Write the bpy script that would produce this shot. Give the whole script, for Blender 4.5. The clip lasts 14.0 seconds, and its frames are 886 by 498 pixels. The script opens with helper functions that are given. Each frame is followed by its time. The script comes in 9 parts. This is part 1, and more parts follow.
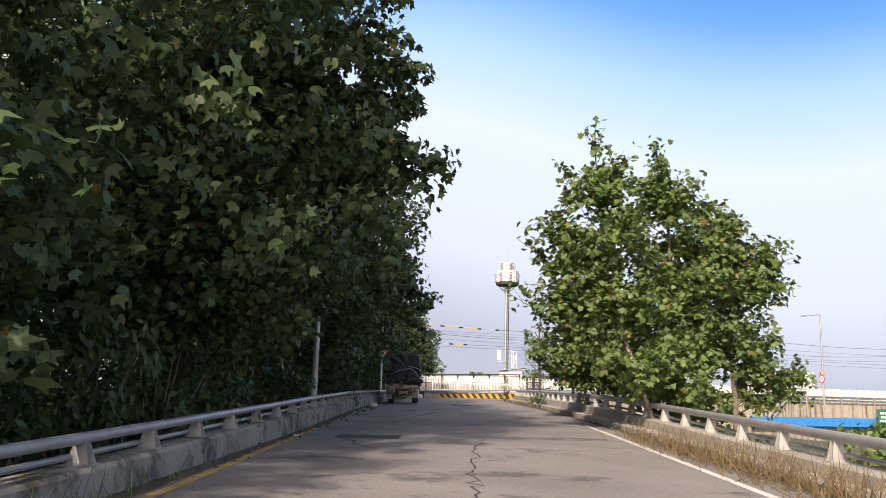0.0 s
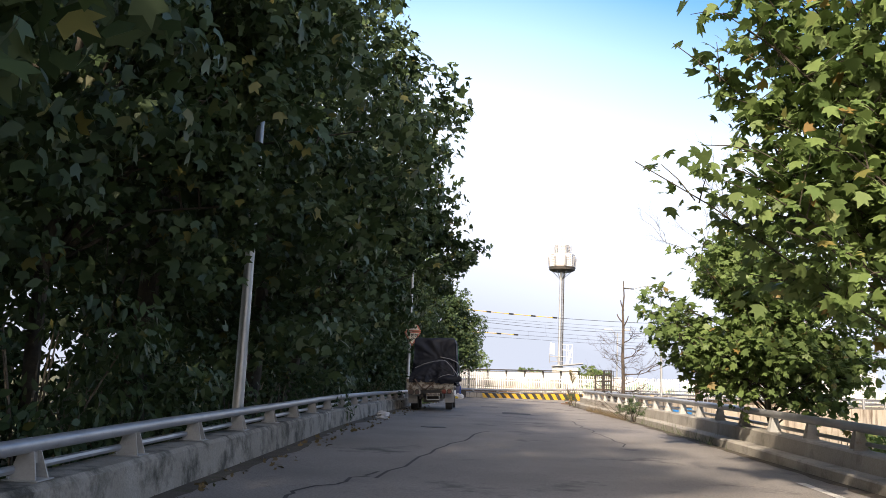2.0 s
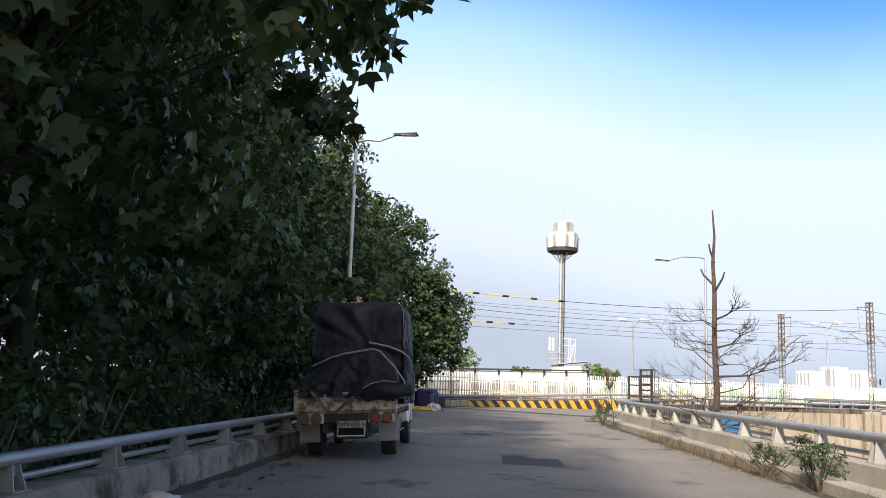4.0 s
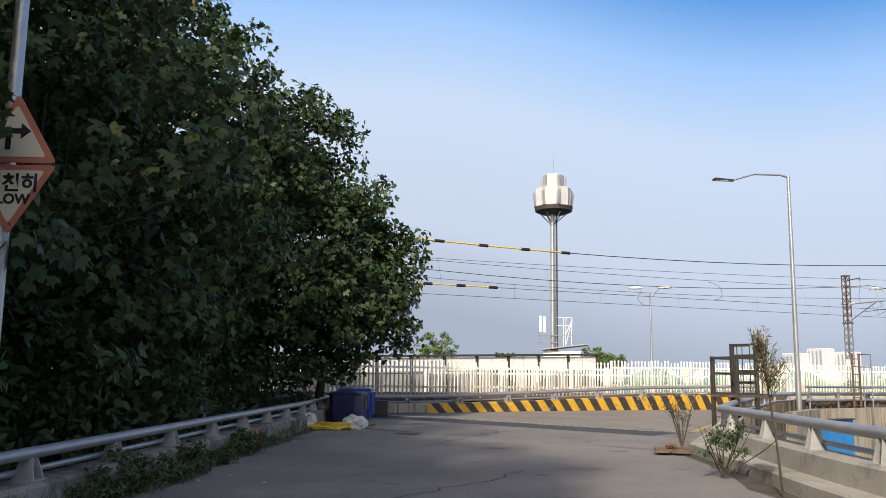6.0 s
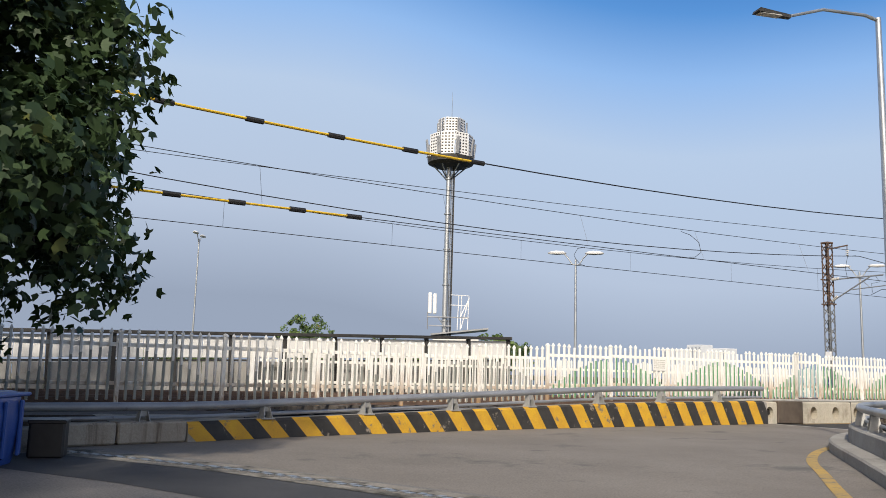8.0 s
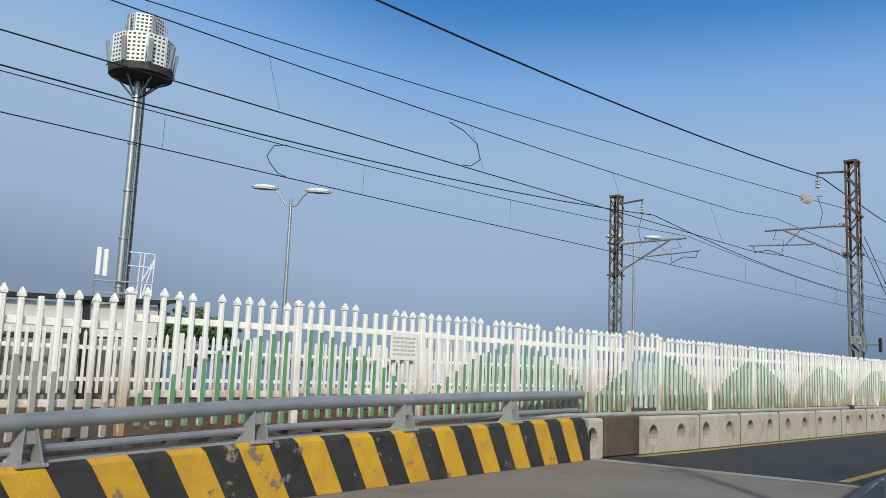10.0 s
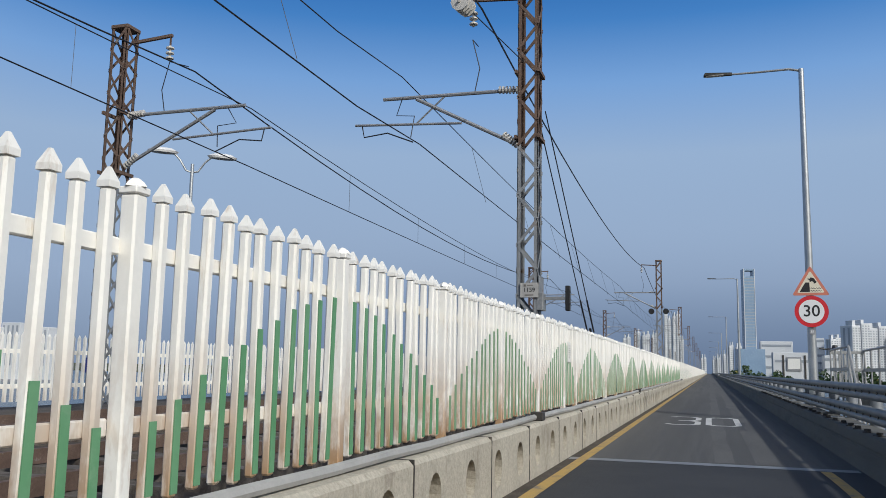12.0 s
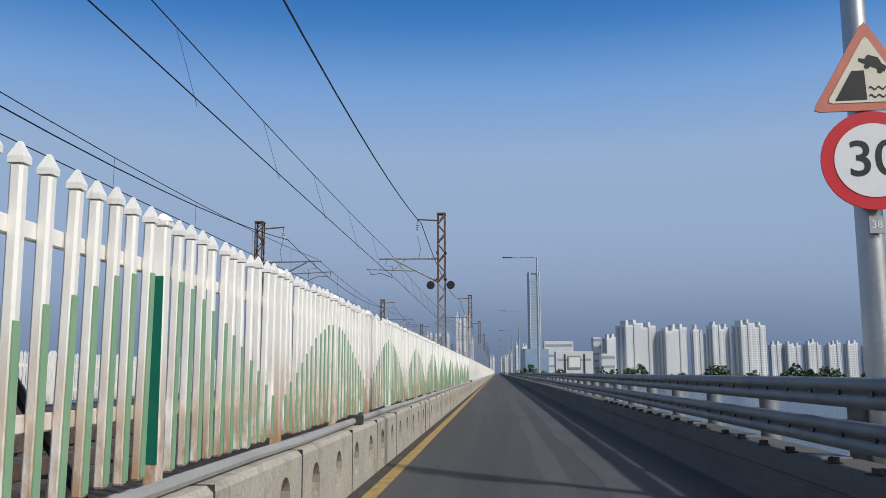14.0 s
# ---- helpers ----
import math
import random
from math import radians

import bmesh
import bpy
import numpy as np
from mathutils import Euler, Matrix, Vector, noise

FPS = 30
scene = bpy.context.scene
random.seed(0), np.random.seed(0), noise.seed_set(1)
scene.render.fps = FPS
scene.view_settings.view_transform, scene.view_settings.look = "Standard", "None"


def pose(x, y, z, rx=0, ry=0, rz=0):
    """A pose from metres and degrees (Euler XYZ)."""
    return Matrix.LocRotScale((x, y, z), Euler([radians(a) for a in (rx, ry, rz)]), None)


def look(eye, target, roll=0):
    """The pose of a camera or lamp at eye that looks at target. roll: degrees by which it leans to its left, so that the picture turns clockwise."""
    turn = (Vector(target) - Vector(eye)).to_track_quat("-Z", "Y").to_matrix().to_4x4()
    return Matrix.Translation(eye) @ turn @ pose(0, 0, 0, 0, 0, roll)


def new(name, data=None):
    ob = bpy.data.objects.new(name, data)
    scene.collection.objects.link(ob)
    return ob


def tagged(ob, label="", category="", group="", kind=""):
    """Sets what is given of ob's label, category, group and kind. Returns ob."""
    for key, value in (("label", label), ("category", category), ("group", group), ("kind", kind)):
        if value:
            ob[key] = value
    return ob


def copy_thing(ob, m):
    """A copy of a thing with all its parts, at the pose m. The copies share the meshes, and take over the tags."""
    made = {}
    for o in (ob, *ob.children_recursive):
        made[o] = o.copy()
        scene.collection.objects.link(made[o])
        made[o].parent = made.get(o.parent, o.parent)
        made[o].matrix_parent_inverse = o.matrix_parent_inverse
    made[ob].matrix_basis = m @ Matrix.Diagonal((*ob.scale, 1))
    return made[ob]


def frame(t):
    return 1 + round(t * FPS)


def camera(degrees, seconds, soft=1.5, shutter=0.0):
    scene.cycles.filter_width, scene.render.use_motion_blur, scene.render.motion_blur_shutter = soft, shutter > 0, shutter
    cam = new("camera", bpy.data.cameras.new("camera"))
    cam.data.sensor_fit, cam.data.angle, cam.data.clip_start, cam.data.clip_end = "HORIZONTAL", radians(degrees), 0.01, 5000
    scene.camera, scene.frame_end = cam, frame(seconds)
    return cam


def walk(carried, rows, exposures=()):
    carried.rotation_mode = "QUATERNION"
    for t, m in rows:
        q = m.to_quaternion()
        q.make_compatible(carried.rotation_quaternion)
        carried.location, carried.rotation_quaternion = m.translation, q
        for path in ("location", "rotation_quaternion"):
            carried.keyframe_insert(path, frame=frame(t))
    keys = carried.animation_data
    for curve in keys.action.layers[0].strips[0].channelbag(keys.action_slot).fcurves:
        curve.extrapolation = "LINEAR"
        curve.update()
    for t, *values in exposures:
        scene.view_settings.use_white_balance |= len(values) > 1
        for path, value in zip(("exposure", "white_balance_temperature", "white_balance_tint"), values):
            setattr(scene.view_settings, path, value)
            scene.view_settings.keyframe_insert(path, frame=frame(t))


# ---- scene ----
cam = camera(55.3, 14.0, 0.85)
PATH = [
    (0, (2.266, -5.563, 0.544), (3.035, -3.747, 0.877), 1.6),
    (0.5, (3.457, -2.69, 0.6), (4.157, -0.847, 0.937), 1.6),
    (1, (4.765, 0.349, 0.706), (5.445, 2.199, 1.044), 1.7),
    (1.5, (6.281, 3.864, 0.756), (6.953, 5.718, 1.089), 2.1),
    (2, (7.818, 7.626, 0.809), (8.487, 9.483, 1.127), 2.5),
    (2.5, (9.408, 11.648, 0.858), (10.084, 13.502, 1.183), 2.6),
    (2.7, (10.021, 13.293, 0.882), (10.704, 15.144, 1.209), 2.6),
    (4.8, (17.924, 30.044, 1.303), (18.634, 31.887, 1.615), 1.7),
    (5, (18.692, 31.708, 1.312), (19.409, 33.549, 1.624), 1.5),
    (5.5, (20.678, 36.021, 1.324), (21.407, 37.859, 1.629), 1.3),
    (6, (22.72, 40.408, 1.339), (23.461, 42.242, 1.638), 0.8),
    (6.5, (24.641, 44.429, 1.323), (25.401, 46.255, 1.622), 0.5),
    (7, (26.564, 48.178, 1.344), (27.36, 49.988, 1.637), 0.3),
    (7.5, (28.505, 51.642, 1.365), (29.38, 53.42, 1.643), 0.8),
    (8, (30.54, 54.806, 1.367), (31.513, 56.529, 1.651), 1.6),
    (8.2, (31.364, 55.957, 1.414), (32.377, 57.658, 1.699), 1.9),
    (10.3, (41.854, 66.1, 1.499), (43.381, 67.364, 1.765), 2.2),
    (10.5, (43.123, 66.872, 1.491), (44.704, 68.067, 1.755), 2.1),
    (11, (46.657, 68.547, 1.43), (48.361, 69.56, 1.699), 1.5),
    (11.5, (50.545, 69.903, 1.432), (52.351, 70.718, 1.705), 1.3),
    (12, (54.53, 70.843, 1.391), (56.419, 71.438, 1.668), 1.1),
    (12.5, (58.877, 71.354, 1.37), (60.824, 71.715, 1.653), 0.4),
    (13, (63.487, 71.489, 1.347), (65.457, 71.679, 1.637), 0.1),
    (13.5, (68.408, 71.468, 1.337), (70.382, 71.609, 1.624), 0.3),
    (14, (73.564, 71.412, 1.309), (75.539, 71.536, 1.598), -0.2),
]
EXPOSURES = [(0, 0.95, 7600, 17), (1.0, 1.06, 7700, 16), (2.0, 1.34, 7700, 14), (2.7, 1.36, 7600, 13), (4.8, 0.72, 7200, 11), (6.0, 0.55, 7100, 11),
             (7.5, 0.35, 6900, 10), (8.2, 0.22, 6650, 9), (10.3, -0.17, 5950, 4), (11.8, -0.24, 5950, 6), (14, -0.28, 5950, 8)]
walk(cam, [(t, look(eye, target, roll)) for t, eye, target, roll in PATH], EXPOSURES)

# ---- sky and sun ----
SUN_FROM = Vector((-0.66, -0.75, 0.70)).normalized()
world = bpy.data.worlds.new("sky")
scene.world = world
world.use_nodes = True
wn, wl = world.node_tree.nodes, world.node_tree.links
sky = wn.new("ShaderNodeTexSky")
sky.sky_type, sky.sun_disc = "NISHITA", False
sky.sun_elevation = math.asin(SUN_FROM.z)
sky.sun_rotation = math.atan2(SUN_FROM.x, SUN_FROM.y)
sky.air_density, sky.dust_density, sky.ozone_density = 1.0, 4.0, 1.8
# haze that thickens towards the horizon, over the clear sky
w_tc, w_sep, w_map = wn.new("ShaderNodeTexCoord"), wn.new("ShaderNodeSeparateXYZ"), wn.new("ShaderNodeMapRange")
w_map.interpolation_type = "SMOOTHSTEP"
w_map.inputs["From Min"].default_value, w_map.inputs["From Max"].default_value = 0.42, 0.7
w_map.inputs["To Min"].default_value, w_map.inputs["To Max"].default_value = 1.0, 0.0
w_ramp = wn.new("ShaderNodeValToRGB")
HAZE = ((0.0, (0.265, 0.322, 0.435)), (0.10, (0.39, 0.472, 0.62)), (0.245, (0.395, 0.512, 0.70)), (0.325, (0.24, 0.42, 0.74)), (0.39, (0.085, 0.255, 0.60)), (0.455, (0.028, 0.145, 0.45)))
while len(w_ramp.color_ramp.elements) < len(HAZE):
    w_ramp.color_ramp.elements.new(0.5)
for el, (at, col) in zip(w_ramp.color_ramp.elements, HAZE):
    el.position, el.color = at, (*col, 1)
w_gain = wn.new("ShaderNodeVectorMath")
w_gain.operation = "SCALE"
w_gain.inputs["Scale"].default_value = 10.0
w_mix = wn.new("ShaderNodeMix")
w_mix.data_type = "RGBA"
w_bg = wn["Background"]
w_bg.inputs["Strength"].default_value = 0.10
wl.new(w_tc.outputs["Generated"], w_sep.inputs[0])
wl.new(w_sep.outputs["Z"], w_map.inputs["Value"])
# the haze reaches higher up the sky away from the river side
w_side, w_lift = wn.new("ShaderNodeMapRange"), wn.new("ShaderNodeMath")
w_side.interpolation_type = "SMOOTHSTEP"
w_side.inputs["From Min"].default_value, w_side.inputs["From Max"].default_value = 0.30, 0.72
w_side.inputs["To Min"].default_value, w_side.inputs["To Max"].default_value = -0.08, 0.0
wl.new(w_sep.outputs["X"], w_side.inputs["Value"])
wl.new(w_sep.outputs["Z"], w_lift.inputs[0])
wl.new(w_side.outputs[0], w_lift.inputs[1])
wl.new(w_lift.outputs[0], w_ramp.inputs[0])
# a duller bank of haze lies low over the river
w_low, w_river, w_bank, w_dull = wn.new("ShaderNodeMapRange"), wn.new("ShaderNodeMapRange"), wn.new("ShaderNodeMath"), wn.new("ShaderNodeMix")
w_low.interpolation_type = w_river.interpolation_type = "SMOOTHSTEP"
w_low.inputs["From Min"].default_value, w_low.inputs["From Max"].default_value = 0.0, 0.17
w_low.inputs["To Min"].default_value, w_low.inputs["To Max"].default_value = 1.0, 0.0
w_river.inputs["From Min"].default_value, w_river.inputs["From Max"].default_value = 0.78, 0.98
w_bank.operation, w_dull.data_type, w_dull.blend_type = "MULTIPLY", "RGBA", "MULTIPLY"
w_dull.inputs[7].default_value = (0.66, 0.70, 0.76, 1)
wl.new(w_sep.outputs["Z"], w_low.inputs["Value"])
wl.new(w_sep.outputs["X"], w_river.inputs["Value"])
wl.new(w_low.outputs[0], w_bank.inputs[0])
wl.new(w_river.outputs[0], w_bank.inputs[1])
wl.new(w_bank.outputs[0], w_dull.inputs[0])
wl.new(w_ramp.outputs[0], w_dull.inputs[6])
wl.new(w_dull.outputs[2], w_gain.inputs[0])
wl.new(w_gain.outputs[0], w_mix.inputs[7])
# towards the sun the bright hazy sky takes over
w_dot, w_away, w_both = wn.new("ShaderNodeVectorMath"), wn.new("ShaderNodeMapRange"), wn.new("ShaderNodeMath")
w_dot.operation, w_both.operation = "DOT_PRODUCT", "MULTIPLY"
w_dot.inputs[1].default_value = (-SUN_FROM.x, -SUN_FROM.y, 0)
w_away.interpolation_type = "SMOOTHSTEP"
w_away.inputs["From Min"].default_value, w_away.inputs["From Max"].default_value = -0.6, -0.1
wl.new(w_tc.outputs["Generated"], w_dot.inputs[0])
wl.new(w_dot.outputs["Value"], w_away.inputs["Value"])
wl.new(w_map.outputs[0], w_both.inputs[0])
wl.new(w_away.outputs[0], w_both.inputs[1])
wl.new(w_both.outputs[0], w_mix.inputs[0])
wl.new(sky.outputs[0], w_mix.inputs[6])
wl.new(w_mix.outputs[2], w_bg.inputs["Color"])

sun = new("sun", bpy.data.lights.new("sun", "SUN"))
sun.data.energy, sun.data.angle, sun.data.color = 2.95, radians(2.0), (1.0, 0.935, 0.84)
sun.matrix_world = look(SUN_FROM * 100, (0, 0, 0))

# ---- mesh tools ----
class Shape:
    """A bag of vertices and faces, with a material slot for each face."""

    def __init__(self):
        self.v, self.f, self.m, self.slot = [], [], [], 0

    def add(self, verts, faces):
        b = len(self.v)
        self.v.extend(tuple(p) for p in verts)
        for f in faces:
            self.f.append(tuple(b + i for i in f))
            self.m.append(self.slot)
        return self

    def box(self, x0, y0, z0, x1, y1, z1, bevel=0.0, m=None):
        """A box between two corners, its edges chamfered by bevel."""
        c = ((x0 + x1) / 2, (y0 + y1) / 2, (z0 + z1) / 2)
        h = (abs(x1 - x0) / 2, abs(y1 - y0) / 2, abs(z1 - z0) / 2)
        vs, fs = [], []
        if bevel <= 0:
            vs = [(c[0] + sx * h[0], c[1] + sy * h[1], c[2] + sz * h[2]) for sx in (-1, 1) for sy in (-1, 1) for sz in (-1, 1)]
            fs = [(0, 1, 3, 2), (4, 6, 7, 5), (0, 4, 5, 1), (2, 3, 7, 6), (0, 2, 6, 4), (1, 5, 7, 3)]
        else:
            b = min(bevel, min(h) * 0.9)
            ids = {}
            for sx in (-1, 1):
                for sy in (-1, 1):
                    for sz in (-1, 1):
                        for a in range(3):
                            s = (sx, sy, sz)
                            p = [c[k] + s[k] * (h[k] if k == a else h[k] - b) for k in range(3)]
                            ids[(sx, sy, sz, a)] = len(vs)
                            vs.append(p)
            for a in range(3):
                o1, o2 = [k for k in range(3) if k != a]
                for sg in (-1, 1):
                    ring = []
                    for q1, q2 in ((-1, -1), (1, -1), (1, 1), (-1, 1)):
                        s = [0, 0, 0]
                        s[a], s[o1], s[o2] = sg, q1, q2
                        ring.append(ids[(*s, a)])
                    fs.append(tuple(ring))
                for q1 in (-1, 1):
                    for q2 in (-1, 1):
                        s0, s1 = [0, 0, 0], [0, 0, 0]
                        s0[a], s1[a] = -1, 1
                        for s in (s0, s1):
                            s[o1], s[o2] = q1, q2
                        fs.append((ids[(*s0, o1)], ids[(*s1, o1)], ids[(*s1, o2)], ids[(*s0, o2)]))
            for sx in (-1, 1):
                for sy in (-1, 1):
                    for sz in (-1, 1):
                        fs.append(tuple(ids[(sx, sy, sz, a)] for a in range(3)))
        if m is not None:
            vs = [m @ Vector(p) for p in vs]
        return self.add(vs, fs)

    def tube(self, points, r, n=8, r_end=None, caps=True):
        """A round bar along a line of points, tapering from r to r_end."""
        pts = [Vector(p) for p in points]
        r_end = r if r_end is None else r_end
        rings, vs, fs = [], [], []
        up = Vector((0, 0, 1))
        side = None
        for i, p in enumerate(pts):
            d = (pts[min(i + 1, len(pts) - 1)] - pts[max(i - 1, 0)])
            d.normalize()
            if side is None:
                side = d.cross(up if abs(d.z) < 0.9 else Vector((1, 0, 0))).normalized()
            else:
                side = (side - d * side.dot(d)).normalized()
            top = side.cross(d)
            rad = r + (r_end - r) * i / max(len(pts) - 1, 1)
            for k in range(n):
                a = 2 * math.pi * k / n
                vs.append(p + (side * math.cos(a) + top * math.sin(a)) * rad)
        for i in range(len(pts) - 1):
            for k in range(n):
                k2 = (k + 1) % n
                fs.append((i * n + k, i * n + k2, (i + 1) * n + k2, (i + 1) * n + k))
        if caps:
            fs.append(tuple(range(n - 1, -1, -1)))
            fs.append(tuple((len(pts) - 1) * n + k for k in range(n)))
        return self.add(vs, fs)

    def bar(self, a, b, w, h):
        """A straight square bar from a to b."""
        a, b = Vector(a), Vector(b)
        d = (b - a).normalized()
        side = d.cross(Vector((0, 0, 1)) if abs(d.z) < 0.95 else Vector((1, 0, 0))).normalized()
        top = side.cross(d)
        vs = [p + side * (sx * w / 2) + top * (sz * h / 2) for p in (a, b) for sx, sz in ((-1, -1), (1, -1), (1, 1), (-1, 1))]
        return self.add(vs, [(0, 1, 5, 4), (1, 2, 6, 5), (2, 3, 7, 6), (3, 0, 4, 7), (3, 2, 1, 0), (4, 5, 6, 7)])

    def sweep(self, line, profile, closed=True, caps=True):
        """A profile of (offset to the right, height) carried along a line in plan; the line's z is its foot."""
        pts = [Vector(p) for p in line]
        n, vs, fs = len(profile), [], []
        for i, p in enumerate(pts):
            d0 = (p - pts[i - 1]).to_2d().normalized() if i else None
            d1 = (pts[i + 1] - p).to_2d().normalized() if i + 1 < len(pts) else None
            d = (d0 or d1) if d0 is None or d1 is None else (d0 + d1).normalized()
            k = 1.0 if d0 is None or d1 is None else 1 / max(0.5, math.sqrt((1 + d0.dot(d1)) / 2))
            right = Vector((d.y, -d.x)) * k
            for off, z in profile:
                vs.append((p.x + right.x * off, p.y + right.y * off, p.z + z))
        m = n if closed else n - 1
        for i in range(len(pts) - 1):
            for k in range(m):
                k2 = (k + 1) % n
                fs.append((i * n + k, i * n + k2, (i + 1) * n + k2, (i + 1) * n + k))
        if caps and closed:
            fs.append(tuple(range(n - 1, -1, -1)))
            fs.append(tuple((len(pts) - 1) * n + k for k in range(n)))
        return self.add(vs, fs)

    def welded(self):
        """The same faces over shared corners."""
        seen, at, vs = {}, [], []
        for p in self.v:
            k = tuple(round(c, 4) for c in p)
            if k not in seen:
                seen[k] = len(vs)
                vs.append(k)
            at.append(seen[k])
        self.v, self.f = vs, [tuple(at[i] for i in f) for f in self.f]
        return self

    def lathe(self, profile, n=16, at=(0, 0, 0)):
        """Radius and height pairs turned about the upright axis."""
        vs = [(at[0] + r * math.cos(2 * math.pi * k / n), at[1] + r * math.sin(2 * math.pi * k / n), at[2] + z) for r, z in profile for k in range(n)]
        fs = [(i * n + k, i * n + (k + 1) % n, (i + 1) * n + (k + 1) % n, (i + 1) * n + k) for i in range(len(profile) - 1) for k in range(n)]
        fs += [tuple(range(n - 1, -1, -1)), tuple((len(profile) - 1) * n + k for k in range(n))]
        return self.add(vs, fs)

    def data(self, name, mats, smooth=False):
        me = bpy.data.meshes.new(name)
        me.from_pydata(self.v, [], self.f)
        for mt in mats:
            me.materials.append(mt)
        if len(mats) > 1:
            me.polygons.foreach_set("material_index", self.m)
        if smooth:
            me.polygons.foreach_set("use_smooth", [True] * len(self.f))
            me.set_sharp_from_angle(angle=radians(40))
        me.validate()
        return me


def part(name, shape, mats, parent=None, label="", smooth=False):
    """One mesh object, under its thing or part if one is given."""
    data = shape.data(name, mats if isinstance(mats, (list, tuple)) else [mats], smooth) if isinstance(shape, Shape) else shape
    ob = new(name, data)
    ob.parent = parent
    return tagged(ob, label)


def thing(name, label, category, m=None, group="", kind=""):
    ob = tagged(new(name), label, category, group, kind)
    ob.empty_display_size = 0.3
    ob.matrix_basis = m or Matrix()
    return ob


def solid(name, shape, mats, label, category, kind="structure", m=None, smooth=False, group=""):
    ob = tagged(part(name, shape, mats, None, label, smooth), "", category, group, kind)
    if m is not None:
        ob.matrix_basis = m
    return ob


# ---- materials ----
def tex_noise(nt, scale, detail=4, rough=0.6, coord=None, stretch=None):
    n = nt.nodes.new("ShaderNodeTexNoise")
    n.inputs["Scale"].default_value, n.inputs["Detail"].default_value, n.inputs["Roughness"].default_value = scale, detail, rough
    if stretch:
        mp = nt.nodes.new("ShaderNodeMapping")
        mp.inputs["Scale"].default_value = stretch
        nt.links.new(coord, mp.inputs["Vector"])
        coord = mp.outputs[0]
    if coord:
        nt.links.new(coord, n.inputs["Vector"])
    return n.outputs["Fac"]


def ramp(nt, fac, lo, hi):
    n = nt.nodes.new("ShaderNodeMapRange")
    n.inputs["From Min"].default_value, n.inputs["From Max"].default_value = lo, hi
    nt.links.new(fac, n.inputs["Value"])
    return n.outputs[0]


def blend(nt, fac, a, b, mode="MIX"):
    n = nt.nodes.new("ShaderNodeMix")
    n.data_type, n.blend_type = "RGBA", mode
    for key, val in ((0, fac), (6, a), (7, b)):
        if isinstance(val, (int, float)):
            n.inputs[key].default_value = val
        elif isinstance(val, tuple):
            n.inputs[key].default_value = (*val, 1)
        else:
            nt.links.new(val, n.inputs[key])
    return n.outputs[2]


def surf(name, c1, c2, rough=0.7, metal=0.0, coarse=1.5, fine=30.0, grain=0.25, bump=0.15, stain=None, stain_lo=0.55, stain_hi=0.7,
         stain_scale=1.2, stretch=None, vary=0.0, object_space=False, spec=0.4):
    """A painted, cast or rolled surface: two colours in broad patches, a fine grain, stains with their own outline and a fine relief."""
    mt = bpy.data.materials.new(name)
    mt.use_nodes = True
    nt = mt.node_tree
    p = nt.nodes["Principled BSDF"]
    if object_space:
        coord = nt.nodes.new("ShaderNodeTexCoord").outputs["Object"]
    else:
        coord = nt.nodes.new("ShaderNodeNewGeometry").outputs["Position"]
    col = blend(nt, ramp(nt, tex_noise(nt, coarse, 5, 0.6, coord, stretch), 0.35, 0.65), c1, c2)
    g = tex_noise(nt, fine, 3, 0.65, coord)
    col = blend(nt, grain, col, blend(nt, ramp(nt, g, 0.3, 0.7), (0.25, 0.25, 0.25), (1.0, 1.0, 1.0)), "MULTIPLY")
    if stain:
        col = blend(nt, ramp(nt, tex_noise(nt, stain_scale, 7, 0.7, coord, stretch), stain_lo, stain_hi), col, stain)
    if vary:
        oi = nt.nodes.new("ShaderNodeObjectInfo")
        hsv = nt.nodes.new("ShaderNodeHueSaturation")
        mr = nt.nodes.new("ShaderNodeMapRange")
        mr.inputs["To Min"].default_value, mr.inputs["To Max"].default_value = 1 - vary, 1 + vary
        nt.links.new(oi.outputs["Random"], mr.inputs["Value"])
        nt.links.new(mr.outputs[0], hsv.inputs["Value"])
        nt.links.new(col, hsv.inputs["Color"])
        col = hsv.outputs[0]
    nt.links.new(col, p.inputs["Base Color"])
    rg = nt.nodes.new("ShaderNodeMapRange")
    rg.inputs["To Min"].default_value, rg.inputs["To Max"].default_value = max(0.05, rough - 0.12), min(1, rough + 0.12)
    nt.links.new(g, rg.inputs["Value"])
    nt.links.new(rg.outputs[0], p.inputs["Roughness"])
    p.inputs["Metallic"].default_value = metal
    p.inputs["Specular IOR Level"].default_value = spec
    if bump:
        b = nt.nodes.new("ShaderNodeBump")
        b.inputs["Strength"].default_value, b.inputs["Distance"].default_value = bump, 0.02
        nt.links.new(g, b.inputs["Height"])
        nt.links.new(b.outputs[0], p.inputs["Normal"])
    return mt


ASPHALT = surf("asphalt", (0.225, 0.21, 0.198), (0.305, 0.285, 0.268), 0.85, coarse=0.35, fine=38, grain=0.6, bump=0.4, stain=(0.09, 0.086, 0.084), stain_lo=0.58, stain_hi=0.66, stain_scale=0.55)
DECK = surf("deck_asphalt", (0.25, 0.222, 0.192), (0.31, 0.277, 0.24), 0.85, coarse=0.4, fine=38, grain=0.55, bump=0.35, stain=(0.13, 0.12, 0.11), stain_lo=0.57, stain_hi=0.68, stain_scale=0.6)
LANE = surf("lane_asphalt", (0.098, 0.096, 0.093), (0.150, 0.145, 0.138), 0.85, coarse=0.9, fine=40, grain=0.55, bump=0.35, stretch=(0.03, 1, 1), stain=(0.082, 0.081, 0.080), stain_lo=0.52, stain_hi=0.62, stain_scale=1.6)
